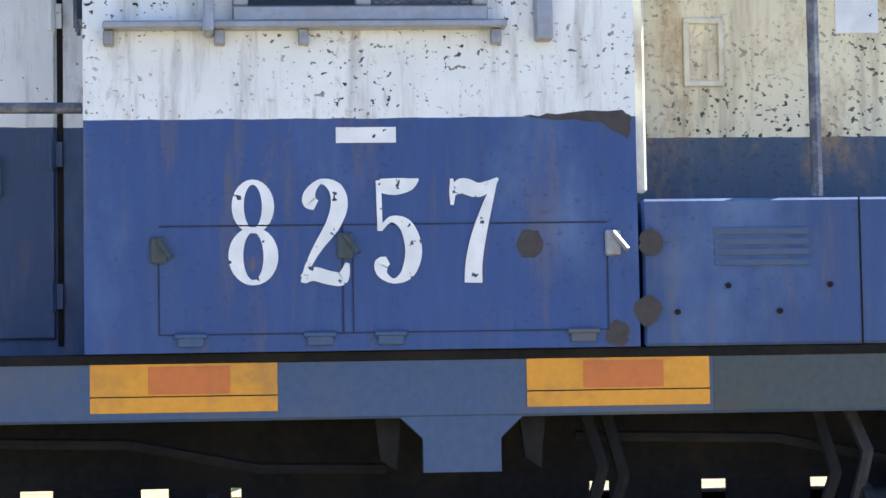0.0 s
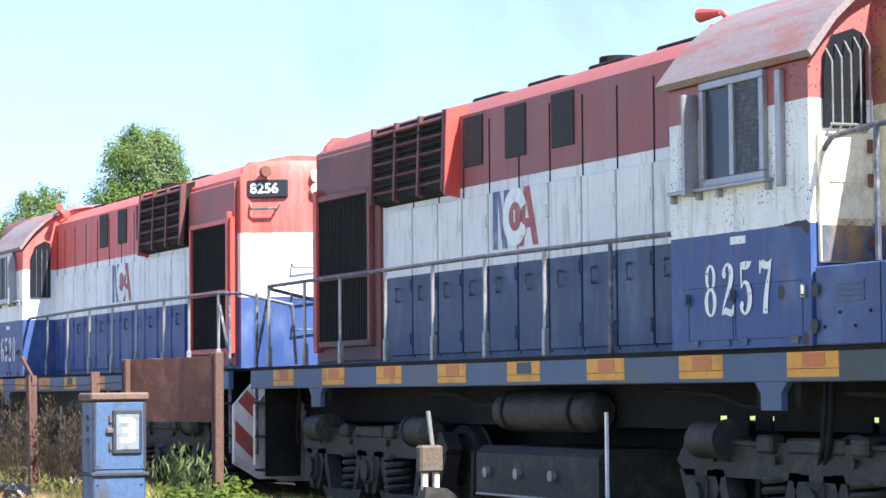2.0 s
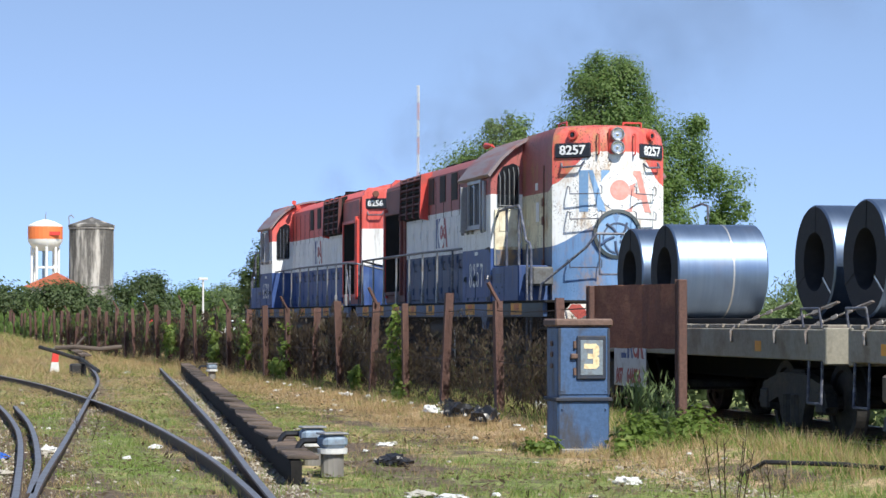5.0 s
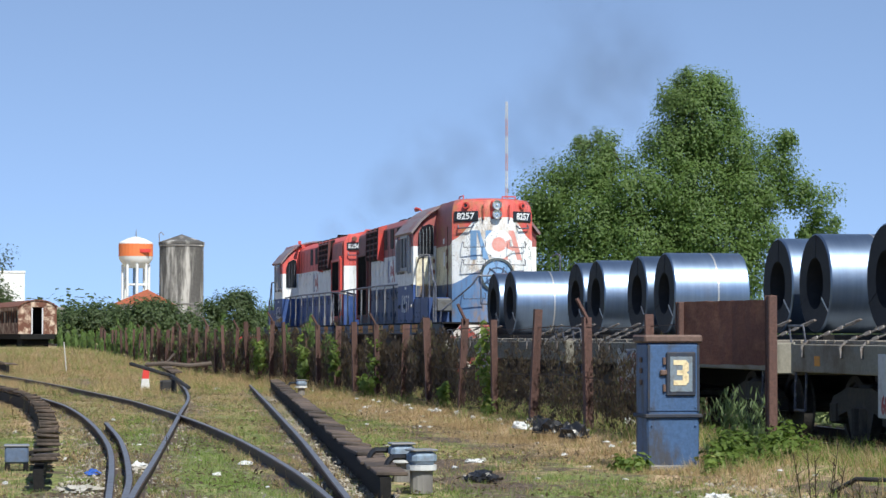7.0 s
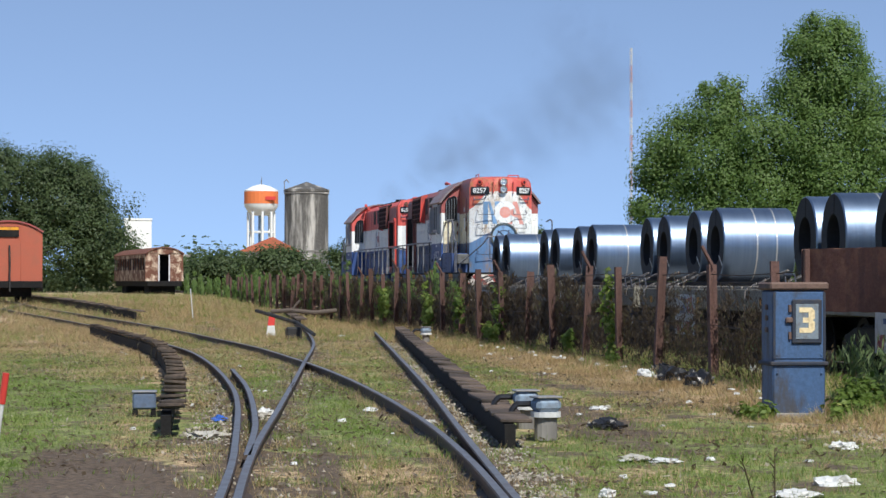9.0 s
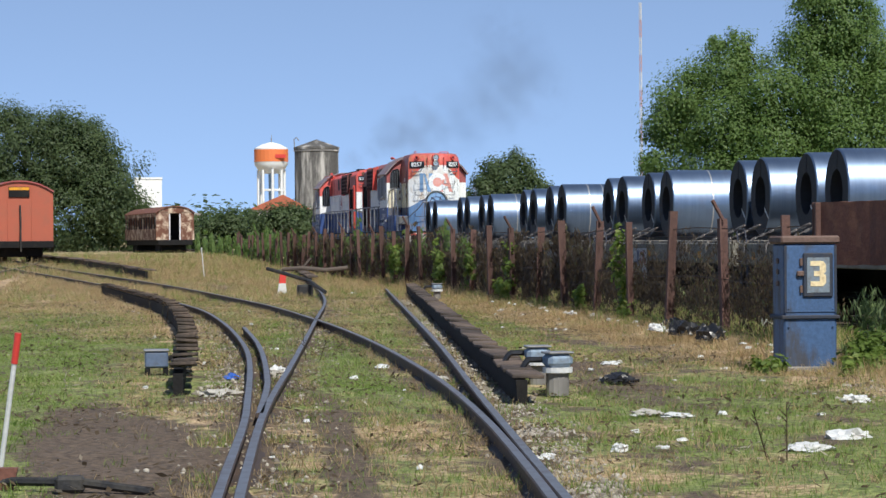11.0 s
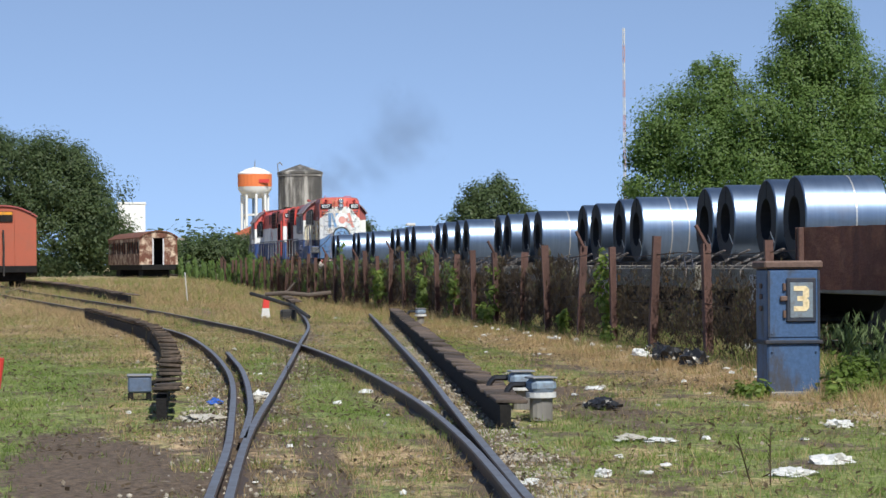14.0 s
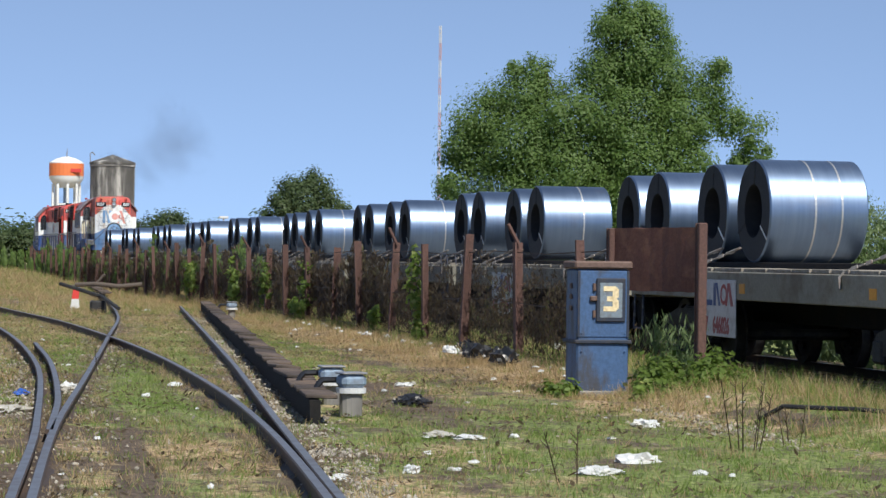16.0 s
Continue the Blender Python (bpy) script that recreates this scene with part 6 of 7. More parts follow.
def point_rod():
    root = thing("point_rod", "old rusty point rod half buried in dry grass", "rod", "")
    part("rod", pipe(bmesh.new(), [(-15.3, -1.75, 0.03), (-15.05, -1.25, 0.06), (-15.0, -0.9, 0.05), (-14.75, -0.45, 0.06), (-14.5, -0.02, 0.02)], 0.028, 7), IRON, root)
    part("crank", prism(bmesh.new(), [(-0.95, 0.0), (-0.86, 0.0), (-0.83, 0.13), (-0.98, 0.13)], "x", -15.08, -14.98), RUST, root, "rusty crank plate")
    part("clamp", block(-14.82, -14.7, -0.6, -0.42, 0.0, 0.1, 0.02), IRON, root)


point_rod()


def point_machine():
    root = thing("fouling_marker", "stubby red and white marker beside dark switch gear", "marker post", "", pose(-66.0, 3.45, rise(-66, 3.45)))
    part("foot", prism(bmesh.new(), [(-0.14, 0), (0.12, 0), (0.08, 0.3), (-0.1, 0.3)], "x", -0.1, 0.1), PLASTIC, root)
    part("head", prism(bmesh.new(), [(-0.1, 0.3), (0.08, 0.3), (0.1, 0.58), (-0.06, 0.6)], "x", -0.09, 0.09), REDW, root)
    g = thing("switch_gear", "dark iron switch gear with crossed levers", "switch gear", "", pose(-63.5, 3.9, 0))
    part("case", block(-0.3, 0.3, -0.2, 0.2, 0.0, 0.34, 0.04), IRON, g)
    part("bars", pipe(bmesh.new(), [(-1.6, -0.9, 0.75), (0, 0.1, 0.45), (2.6, 0.35, 0.2)], 0.05, 7), IRON, g)


point_machine()


def log():
    bm = bmesh.new()
    pts = [Vector((-88, 4.6, 0.45)), Vector((-87.6, 5.3, 0.5)), Vector((-87.3, 6.1, 0.42)), Vector((-87.2, 6.9, 0.5))]
    pipe(bm, pts, 0.08, 9)
    pipe(bm, [pts[1], pts[1] + Vector((0.1, 0.3, 0.35))], 0.05, 6)
    solo("fallen_trunk", bm, DEADWOOD, "fallen grey tree trunk in dry grass", "log", smooth=True)


log()

# ---- standing stock and buildings beyond ----


def box_wagon():
    root = thing("box_wagon", "faded orange-red closed wagon with a rounded roof end", "wagon", "", pose(-107, -5.75, 0.5, 0, 0, 12))
    ar = arch(1.45, 3.15, 3.62, 11, 2.2)
    part("body", prism(bmesh.new(), [(-1.45, 1.05)] + ar + [(1.45, 1.05)], "x", -13, 0), BRICKO, root, "orange-red plated body", False)
    part("roof", prism(bmesh.new(), [(y * 1.03, z + 0.06) for y, z in ar] + [(y * 1.01, z + 0.002) for y, z in ar[::-1]], "x", -13.1, 0.08), MAROONP, root)
    part("end_beam", block(-0.05, 0.12, -1.45, 1.45, 0.75, 1.05, 0.02), BLACK, root)
    for y in (-0.52, 0.52):
        part("end_rib", block(0.0, 0.03, y - 0.02, y + 0.02, 1.05, 3.45), BRICKO, root)
    part("headboard", block(0.0, 0.06, -0.48, 0.42, 2.95, 3.4, 0.01), BLACK, root, "dark destination panel")
    part("headboard_strip", block(0.06, 0.065, -0.46, 0.4, 3.26, 3.38), ORANGE, root)
    bm = bmesh.new()
    pipe(bm, [(0.1, 0, 2.6), (0.14, 0.02, 1.8), (0.2, 0, 1.2), (0.25, 0, 0.6)], 0.04, 6)
    part("hose", bm, IRON, root)
    bm = bmesh.new()
    for k in range(8):
        bx(bm, 0.0, 0.03, -1.3, -1.26, 1.3 + k * 0.22, 1.34 + k * 0.22)
    part("ladder_rungs", bm, BLACK, root)
    for x in (-1.2, -3.0, -10.0, -11.8):
        bm = bmesh.new()
        for q in (-1, 1):
            rod(bm, (x, q * 0.78, 0.42), (x, q * 0.9, 0.42), 0.42, 18)
        rod(bm, (x, -1.0, 0.42), (x, 1.0, 0.42), 0.07, 8)
        part("wheelset", bm, BLACK, root)
    for x in (-2.1, -10.9):
        part("bogie_frame", block(x - 1.5, x + 1.5, -1.1, 1.1, 0.36, 0.78, 0.06), BLACK, root)
    for k in range(5):
        part("side_rib", block(-1.5 - k * 2.4, -1.4 - k * 2.4, 1.45, 1.49, 1.05, 3.1), BRICKO, root)


box_wagon()


def derelict_coach():
    root = thing("derelict_coach", "derelict rusting railway coach with flaking cream paint", "coach", "", pose(-184, 1.6, 0.6, 0, 0, 7.6))
    ar = arch(1.45, 3.0, 3.5, 11, 2.4)
    part("end_wall", prism(bmesh.new(), [(-1.45, 1.0), (-0.4, 1.0), (-0.4, 3.1), (-1.4, 3.1)], "x", -0.1, 0), RUSTC, root, "flaking end panel")
    part("end_wall", prism(bmesh.new(), [(1.45, 1.0), (0.35, 1.0), (0.35, 3.1), (1.4, 3.1)], "x", -0.1, 0), RUSTC, root, "flaking end panel")
    part("gable", prism(bmesh.new(), [(-1.45, 3.02)] + ar + [(1.45, 3.02)], "x", -0.1, 0), RUSTC, root)
    part("roof", prism(bmesh.new(), [(y * 1.04, z + 0.06) for y, z in ar] + [(y * 1.0, z) for y, z in ar[::-1]], "x", -19, 0.1), RUST, root, "rusted roof")
    for s in (-1, 1):
        bm = bmesh.new()
        bx(bm, -19, -0.1, s * 1.36, s * 1.45, 1.0, 1.85)
        bx(bm, -19, -0.1, s * 1.36, s * 1.45, 2.75, 3.05)
        for k in range(13):
            bx(bm, -0.5 - k * 1.5, -0.3 - k * 1.5, s * 1.36, s * 1.45, 1.85, 2.75)
        part("side_wall", bm, RUSTC, root, "rusty side with empty windows")
    bm = bmesh.new()
    for y in (-0.42, 0.36):
        bx(bm, 0.0, 0.08, y - 0.05, y + 0.05, 1.0, 2.95)
    part("gangway_frame", bm, PLATEP, root)
    part("underframe", block(-19, 0.1, -1.3, 1.3, 0.6, 1.0, 0.03), BLACK, root)
    for x in (-2.5, -16.0):
        part("bogie", block(x - 1.4, x + 1.4, -1.0, 1.0, -0.05, 0.62, 0.1), BLACK, root)
    part("inner_dark", block(-18.8, -2.5, -1.2, 1.2, 1.0, 2.9), BLACK, root)


derelict_coach()


def spot(bearing, dist, z=0.0):
    return (dist * math.sin(radians(bearing)), dist * math.cos(radians(bearing)), z)


def water_tower():
    x, y, _ = spot(-87.25, 420)
    root = thing("water_tower", "white water tower with an orange band", "water tower", "", pose(x, y, 0, 0, 0, 3))
    bm = bmesh.new()
    lathe(bm, [(0.1, 13.0), (1.5, 13.0), (2.35, 13.7), (2.9, 14.6), (2.9, 17.3), (1.6, 18.0), (0.1, 18.4)], 26, Matrix())
    part("tank", bm, TANKW, root, "white tank", True)
    bm = bmesh.new()
    lathe(bm, [(2.93, 15.0), (2.93, 17.1)], 26, Matrix())
    part("band", bm, TANKO, root, "orange band round the tank")
    part("band_mark", block(2.6, 3.0, 0.4, 2.2, 15.6, 16.2), REDW, root)
    for k in range(8):
        a = k * math.pi / 4
        c, e = math.cos(a) * 2.25, math.sin(a) * 2.25
        part("leg", rod(bmesh.new(), (c, e, 0), (c, e, 13.6), 0.24, 6), TANKW, root, "white concrete leg")
    for z in (3, 6.5, 10):
        bm = bmesh.new()
        lathe(bm, [(1.9, z), (2.15, z), (2.15, z + 0.35), (1.9, z + 0.35), (1.9, z)], 16, Matrix())
        part("brace_ring", bm, TANKW, root)
    bm = bmesh.new()
    rod(bm, (0, 0, 0), (0, 0, 13), 0.5, 10)
    part("riser", bm, plain("riser_blue", (0.25, 0.36, 0.5), 0.9), root)
    bm = bmesh.new()
    rod(bm, (0, 0, 18.2), (0, 0, 19.2), 0.06, 5)
    rod(bm, (0.8, 0, 17.8), (0.8, 0, 19.6), 0.05, 5)
    part("antenna", bm, STEEL, root)


water_tower()


def old_tank():
    x, y, _ = spot(-86.19, 400)
    root = thing("old_tank_tower", "stained round concrete tank tower with a shallow cone roof", "water tower", "", pose(x, y, 0))
    bm = bmesh.new()
    lathe(bm, [(3.6, 0), (3.6, 16.3), (3.75, 16.35), (3.75, 16.7), (0.3, 17.9), (0.05, 18.0)], 32, Matrix())
    part("drum", bm, TANKWALL, root, "grey drum streaked white", True)
    for z in (6.5, 16.0):
        bm = bmesh.new()
        lathe(bm, [(3.6, z), (3.72, z), (3.72, z + 0.25), (3.6, z + 0.25)], 32, Matrix())
        part("hoop", bm, CONCRETE, root)
    part("ladder_hoop", pipe(bmesh.new(), [(0.5, -3.6, 16.4), (0.5, -3.7, 18.0), (0.6, -3.3, 18.3), (0.6, -2.9, 17.8)], 0.08, 6), STEEL, root)


old_tank()


def far_buildings():
    for brg, d, w, h, mat, label in ((-90.12, 380, 4.2, 11.0, TANKW, "plain white building beyond the trees"), (-89.1, 300, 3.2, 4.6, CONCRETE, "grey ruined gable wall beyond the trees")):
        x, y, _ = spot(brg, d)
        root = thing("far_building", label, "building", "", pose(x, y, 0))
        part("wall", block(-4, 4, -w / 2, w / 2, 0, h), mat, root)
        part("parapet", block(-4.1, 4.1, -w / 2 - 0.1, w / 2 + 0.1, h, h + 0.3), mat, root)
        part("window", block(4.0, 4.05, -0.7, 0.7, h * 0.5, h * 0.5 + 1.2), SCREEN, root)
    x, y, _ = spot(-87.1, 330)
    root = thing("tiled_house", "house with a terracotta roof behind the hedge", "house", "", pose(x, y, 0))
    part("wall", block(-4, 4, -3.6, 3.6, 0, 5.6), CONCRETE, root)
    part("roof", prism(bmesh.new(), [(-4.2, 5.6), (4.2, 5.6), (0.5, 7.6)], "x", -4.4, 4.4), ROOFTILE, root)
    x, y, _ = spot(-78.57, 430)
    root = thing("radio_mast", "slender red and white lattice radio mast", "mast", "", pose(x, y, 0))
    for k in range(14):
        bm = bmesh.new()
        for a in range(3):
            c = (0.22 * math.cos(a * 2.094), 0.22 * math.sin(a * 2.094))
            rod(bm, (c[0], c[1], k * 3.06), (c[0], c[1], (k + 1) * 3.06), 0.05, 4)
            c2 = (0.22 * math.cos((a + 1) * 2.094), 0.22 * math.sin((a + 1) * 2.094))
            for z in (0.0, 1.0, 2.0):
                rod(bm, (c[0], c[1], k * 3.06 + z), (c2[0], c2[1], k * 3.06 + z + 1.0), 0.03, 3)
        part("mast_section", bm, PLASTIC if k % 2 else plain("mast_red", (0.5, 0.33, 0.33), 0.9, None, 0.6, bump=0), root)
    for i, (brg, d) in enumerate(((-83.6, 190), (-82.0, 230))):
        x, y, _ = spot(brg, d)
        pl = thing("floodlight_pole", "tall pale lamp pole far down the yard", "lamp pole", "lamp poles", pose(x, y, 0))
        bm = bmesh.new()
        rod(bm, (0, 0, 0), (0, 0, 4.6), 0.1, 8, 0.07)
        part("pole", bm, PLASTIC, pl)
        part("lamp", block(-0.2, 0.2, -0.35, 0.35, 4.5, 4.7, 0.03), PLASTIC, pl)


far_buildings()


def parked_car(bearing, dist, paint, label):
    x, y, _ = spot(bearing, dist)
    root = thing("parked_car", label, "car", "parked cars", pose(x, y, 0, 0, 0, 80))
    part("body", prism(bmesh.new(), [(-2.0, 0.35), (2.0, 0.35), (2.05, 0.75), (1.2, 0.9), (0.6, 1.4), (-1.1, 1.42), (-1.7, 0.95), (-2.05, 0.9)], "y", -0.8, 0.8), paint, root)
    part("window", prism(bmesh.new(), [(-1.5, 0.95), (1.0, 0.95), (0.5, 1.33), (-1.05, 1.34)], "y", -0.81, 0.81), GLASS, root)
    for u in (-1.25, 1.3):
        for s in (-1, 1):
            part("wheel", rod(bmesh.new(), (u, s * 0.62, 0.31), (u, s * 0.82, 0.31), 0.31, 16), BLACKBAG, root)


parked_car(-83.4, 150, PLASTIC, "white car parked far beyond the fence")
parked_car(-82.6, 165, TANKW, "pale van parked far beyond the fence")
parked_car(-84.4, 170, REDP, "red car parked far beyond the fence")

# ---- trees, hedges, grass ----
rng = np.random.default_rng(5)


def leaf_cloud(blobs, count, size, slim=0.55, droop=0.0, shell=0.55, clump=0.0, each=60):
    """Many small leaf faces gathered in rounded sprays on ellipsoids, turned outwards and up to the light."""
    vol = np.array([b[3] * b[4] * b[5] for b in blobs]) ** (2 / 3)
    many = max(8, count // each)
    pick = rng.choice(len(blobs), many, p=vol / vol.sum())
    B = np.array(blobs)[pick]
    d = rng.normal(size=(many, 3))
    d /= np.linalg.norm(d, axis=1)[:, None]
    r = shell + (1.08 - shell) * rng.random(many) ** 0.6
    wob = 1 + 0.2 * np.sin(d[:, 0] * 7 + B[:, 0]) * np.cos(d[:, 2] * 6 + B[:, 1]) + 0.12 * np.sin(d[:, 1] * 13 + d[:, 2] * 11)
    sprays = B[:, :3] + d * B[:, 3:6] * (r * wob)[:, None]
    k = count // many + 1
    c = np.repeat(sprays, k, 0)[:count]
    wide = np.minimum(clump or size * 2.6, 0.4 * B[:, 3:6].min(1)) * rng.uniform(0.6, 1.3, many)
    g = np.clip(rng.normal(size=(count, 3)), -1.6, 1.6)
    c = c + g * np.repeat(wide, k)[:count, None] * np.array((1.0, 1.0, 1.1))
    out = 0.8 * g / np.linalg.norm(g, axis=1)[:, None] + 0.6 * np.repeat(d, k, 0)[:count] + np.array((0, 0, 0.55)) + 0.28 * rng.normal(size=(count, 3))
    out /= np.linalg.norm(out, axis=1)[:, None]
    a = np.cross(out, rng.normal(size=(count, 3)))
    a /= np.linalg.norm(a, axis=1)[:, None]
    a[:, 2] -= droop
    a /= np.linalg.norm(a, axis=1)[:, None]
    b = np.cross(a, out)
    b /= np.linalg.norm(b, axis=1)[:, None]
    s = size * rng.uniform(0.6, 1.3, count)[:, None]
    v = np.stack([c - a * s, c + b * s * slim, c + a * s, c - b * s * slim], 1).reshape(-1, 3)
    return v, np.arange(count * 4).reshape(-1, 4)


def cloud_mesh(name, v, f, material, parent=None):
    me = bpy.data.meshes.new(name)
    me.vertices.add(len(v))
    me.vertices.foreach_set("co", v.astype(np.float32).ravel())
    me.loops.add(f.size)
    me.loops.foreach_set("vertex_index", f.astype(np.int32).ravel())
    me.polygons.add(len(f))
    me.polygons.foreach_set("loop_start", np.arange(0, f.size, f.shape[1], dtype=np.int32))
    me.polygons.foreach_set("loop_total", np.full(len(f), f.shape[1], dtype=np.int32))
    me.update(calc_edges=True)
    me.materials.append(material)
    ob = new(name, me)
    ob.parent = parent
    return ob


def tree(name, label, bearing, dist, base, blobs, count, size, material, trunk=0.3, **more):
    """blobs: sideways, depth, height, and three radii, seen from the eye."""
    x, y, _ = spot(bearing, dist)
    root = thing(name, label, "tree" if name != "bush" else "bush", "", pose(x, y, base, 0, 0, -bearing))
    v, f = leaf_cloud(blobs, count, size, **more)
    cloud_mesh("crown", v, f, material, root)
    bm = bmesh.new()
    top = max(b[2] for b in blobs)
    rod(bm, (0, 0, -0.2), (0.1, 0, top * 0.5), trunk, 10, trunk * 0.6)
    for b in blobs[:9]:
        rod(bm, (0.05, 0, top * 0.3), (b[0] * 0.9, b[1] * 0.9, b[2]), trunk * 0.4, 6, trunk * 0.08)
    part("trunk", bm, BARK, root, "brown trunk and limbs", True)
    return root


# sideways is to the right of the bearing
tree("tall_tree", "tall spreading green tree behind the train", -74.6, 92, 0,
     [(0.9, 0, 9.6, 1.4, 1.6, 1.2), (0.1, -0.3, 8.5, 1.2, 1.6, 1.0), (1.9, 0.3, 8.4, 1.1, 1.5, 1.0), (1.4, 0, 10.5, 0.8, 1, 0.6), (0.0, 0, 10.3, 0.6, 0.9, 0.6), (0.8, 0, 11.0, 0.8, 0.9, 0.5),
      (-3.1, 0.2, 7.8, 1.0, 1.5, 1.0), (-2.7, 0, 8.7, 0.4, 0.7, 0.5), (-3.5, 0, 8.7, 0.3, 0.6, 0.5), (-4.6, 0, 6.8, 1.0, 1.4, 0.9), (-5.4, 0.3, 5.7, 0.8, 1.3, 0.9), (-5.6, 0, 4.5, 0.8, 1.3, 0.8),
      (-1.6, -0.6, 6.9, 1.3, 1.8, 1.2), (0.6, -0.8, 6.8, 1.4, 1.8, 1.2), (2.7, -0.2, 6.9, 1.1, 1.6, 1.0), (-3.4, -0.5, 5.8, 1.3, 1.8, 1.1), (-1.3, -1.0, 5.2, 1.5, 2, 1.1), (1.0, -0.9, 5.2, 1.5, 2, 1.1), (2.9, -0.3, 5.3, 1.0, 1.6, 1.0),
      (-4.0, -0.4, 4.2, 1.3, 1.6, 0.9), (-2.0, -1.2, 3.7, 1.5, 1.8, 0.9), (0.5, -1.2, 3.8, 1.5, 1.8, 0.9), (2.4, -0.6, 4.0, 1.0, 1.5, 0.8),
      (3.7, 0, 8.1, 0.7, 1.1, 0.7), (4.1, 0, 8.9, 0.3, 0.6, 0.35), (4.3, 0, 6.9, 0.7, 1.1, 0.6), (5.2, 0, 6.4, 0.6, 1, 0.6), (5.5, 0, 5.6, 0.5, 0.9, 0.45), (4.9, 0, 5.2, 0.5, 0.9, 0.4),
      (-3.0, 0, 2.5, 2.2, 1.6, 0.8), (1.5, 0, 2.7, 2.0, 1.6, 0.8)],
     210000, 0.06, LEAF, 0.35, clump=0.3, each=150, shell=0.6)
tree("willow_tree", "pale green willow leaning over beyond the wagons", -64.4, 75, 0,
     [(0, 0, 6.2, 1.6, 2, 1.5), (-1.0, 0, 5.0, 1.4, 2, 1.4), (1.2, 0, 5.2, 1.6, 2, 1.6), (-1.6, 0, 3.6, 1.1, 1.5, 1.4), (0.3, 0, 3.6, 1.8, 2, 1.6)], 45000, 0.085, LEAF_GREY, 0.25, slim=0.25, droop=1.0, clump=0.3, each=80)
tree("willow_tree", "low pale shrubs beyond the wagons", -68.6, 85, 0,
     [(0, 0, 2.2, 1.6, 1.5, 1.2), (1.8, 0, 2.6, 1.3, 1.5, 1.2), (-1.8, 0, 1.7, 1.4, 1.5, 1.0), (3.6, 0, 2.4, 1.6, 1.5, 1.3)], 24000, 0.09, LEAF_GREY, 0.15, slim=0.3, droop=0.8, clump=0.25, each=80)
tree("round_tree", "dark green tree down the line", -81.75, 170, 0,
     [(0, 0, 5.6, 2.0, 2, 1.5), (-1.4, 0, 4.4, 1.5, 2, 1.2), (1.5, 0, 4.6, 1.5, 2, 1.3), (0, 0, 3.2, 2.6, 2, 1.6), (0.8, 0, 6.8, 0.8, 1, 0.7), (-0.9, 0, 6.4, 0.7, 1, 0.7)], 26000, 0.11, LEAF_DARK, 0.25, clump=0.36, each=90)
tree("bush", "huge dark green bush-like tree beside the orange wagon", -92.4, 215, 0.6,
     [(-2.53, 0.00, 8.53, 4.11, 3.79, 3.63), (2.21, 0.00, 7.90, 3.95, 3.79, 3.48), (-5.37, 0.00, 6.00, 2.84, 3.16, 3.16), (5.06, 0.00, 5.69, 2.84, 3.16, 3.16), (0.00, 0.00, 3.79, 6.79, 4.11, 3.79), (0.63, 0.00, 10.43, 2.21, 2.37, 1.58), (3.16, 0.00, 9.95, 1.90, 2.21, 1.42), (-3.16, 0.00, 11.06, 1.90, 2.21, 1.42), (-6.79, 0.00, 3.16, 2.21, 3.16, 2.84), (6.32, 0.00, 2.84, 2.05, 2.53, 2.53)],
     110000, 0.17, LEAF_DARK, 0.4, slim=0.35, clump=0.55, each=110)
tree("bush", "dark tree at the far end of the yard", -96.6, 200, 0.6, [(0, 0, 4.6, 4.5, 2, 3.2), (2.6, 0, 3.2, 3.2, 2, 2.6)], 9000, 0.25, LEAF_DARK, 0.3)
for brg, d, s, h, mat in ((-88.2, 240, 5.0, 4.6, LEAF_DARK), (-86.9, 230, 4.0, 5.0, LEAF_DARK), (-85.0, 260, 4.2, 6.4, LEAF_DARK), (-83.9, 280, 3.6, 5.4, LEAF), (-83.1, 300, 4.5, 5.6, LEAF_GREY), (-80.4, 260, 2.2, 5.6, LEAF_DARK), (-79.2, 240, 4.5, 4.4, LEAF_DARK), (-89.6, 260, 3.5, 4.2, LEAF_DARK), (-77.0, 260, 9, 3.6, LEAF), (-72, 240, 9, 3.6, LEAF), (-67, 200, 9, 3.4, LEAF_GREY), (-62, 200, 9, 4, LEAF_DARK), (-57, 220, 12, 5, LEAF_DARK)):
    tree("bush", "distant clump of green trees along the yard's edge", brg, d, 0, [(0, 0, h * 0.6, s * 0.7, s * 0.5, h * 0.36), (-s * 0.6, 0, h * 0.4, s * 0.5, s * 0.4, h * 0.34), (s * 0.6, 0, h * 0.42, s * 0.5, s * 0.4, h * 0.34), (s * 0.15, 0, h * 0.8, s * 0.35, s * 0.4, h * 0.16)], 13000, 0.16, mat, 0.2, clump=0.4, each=70)

v, f = leaf_cloud([(-260 + 20 * math.sin(k), -75 + k * 9.0, 1.3 + 0.6 * math.sin(k * 2.3), 6, 6, 2.2 + 0.7 * math.sin(k * 1.7)) for k in range(22)], 30000, 0.4)
tagged(cloud_mesh("far_hedge", v, f, LEAF_DARK), "far line of scrub closing the yard", "hedge", "", "stuff")


# scrub set close, in dark leaves, to stand in for shade under the wagons
v, f = leaf_cloud([(-95 + 1.9 * k, 13.6 + 0.3 * math.sin(k * 1.9), 0.45, 1.6, 0.5, 0.6 + 0.12 * math.sin(k * 2.7)) for k in range(58)], 42000, 0.08)
tagged(cloud_mesh("line_side_scrub", v, f, LEAF_DARK), "green scrub beyond the line, set close to darken the view under wagons", "hedge", "", "stuff")


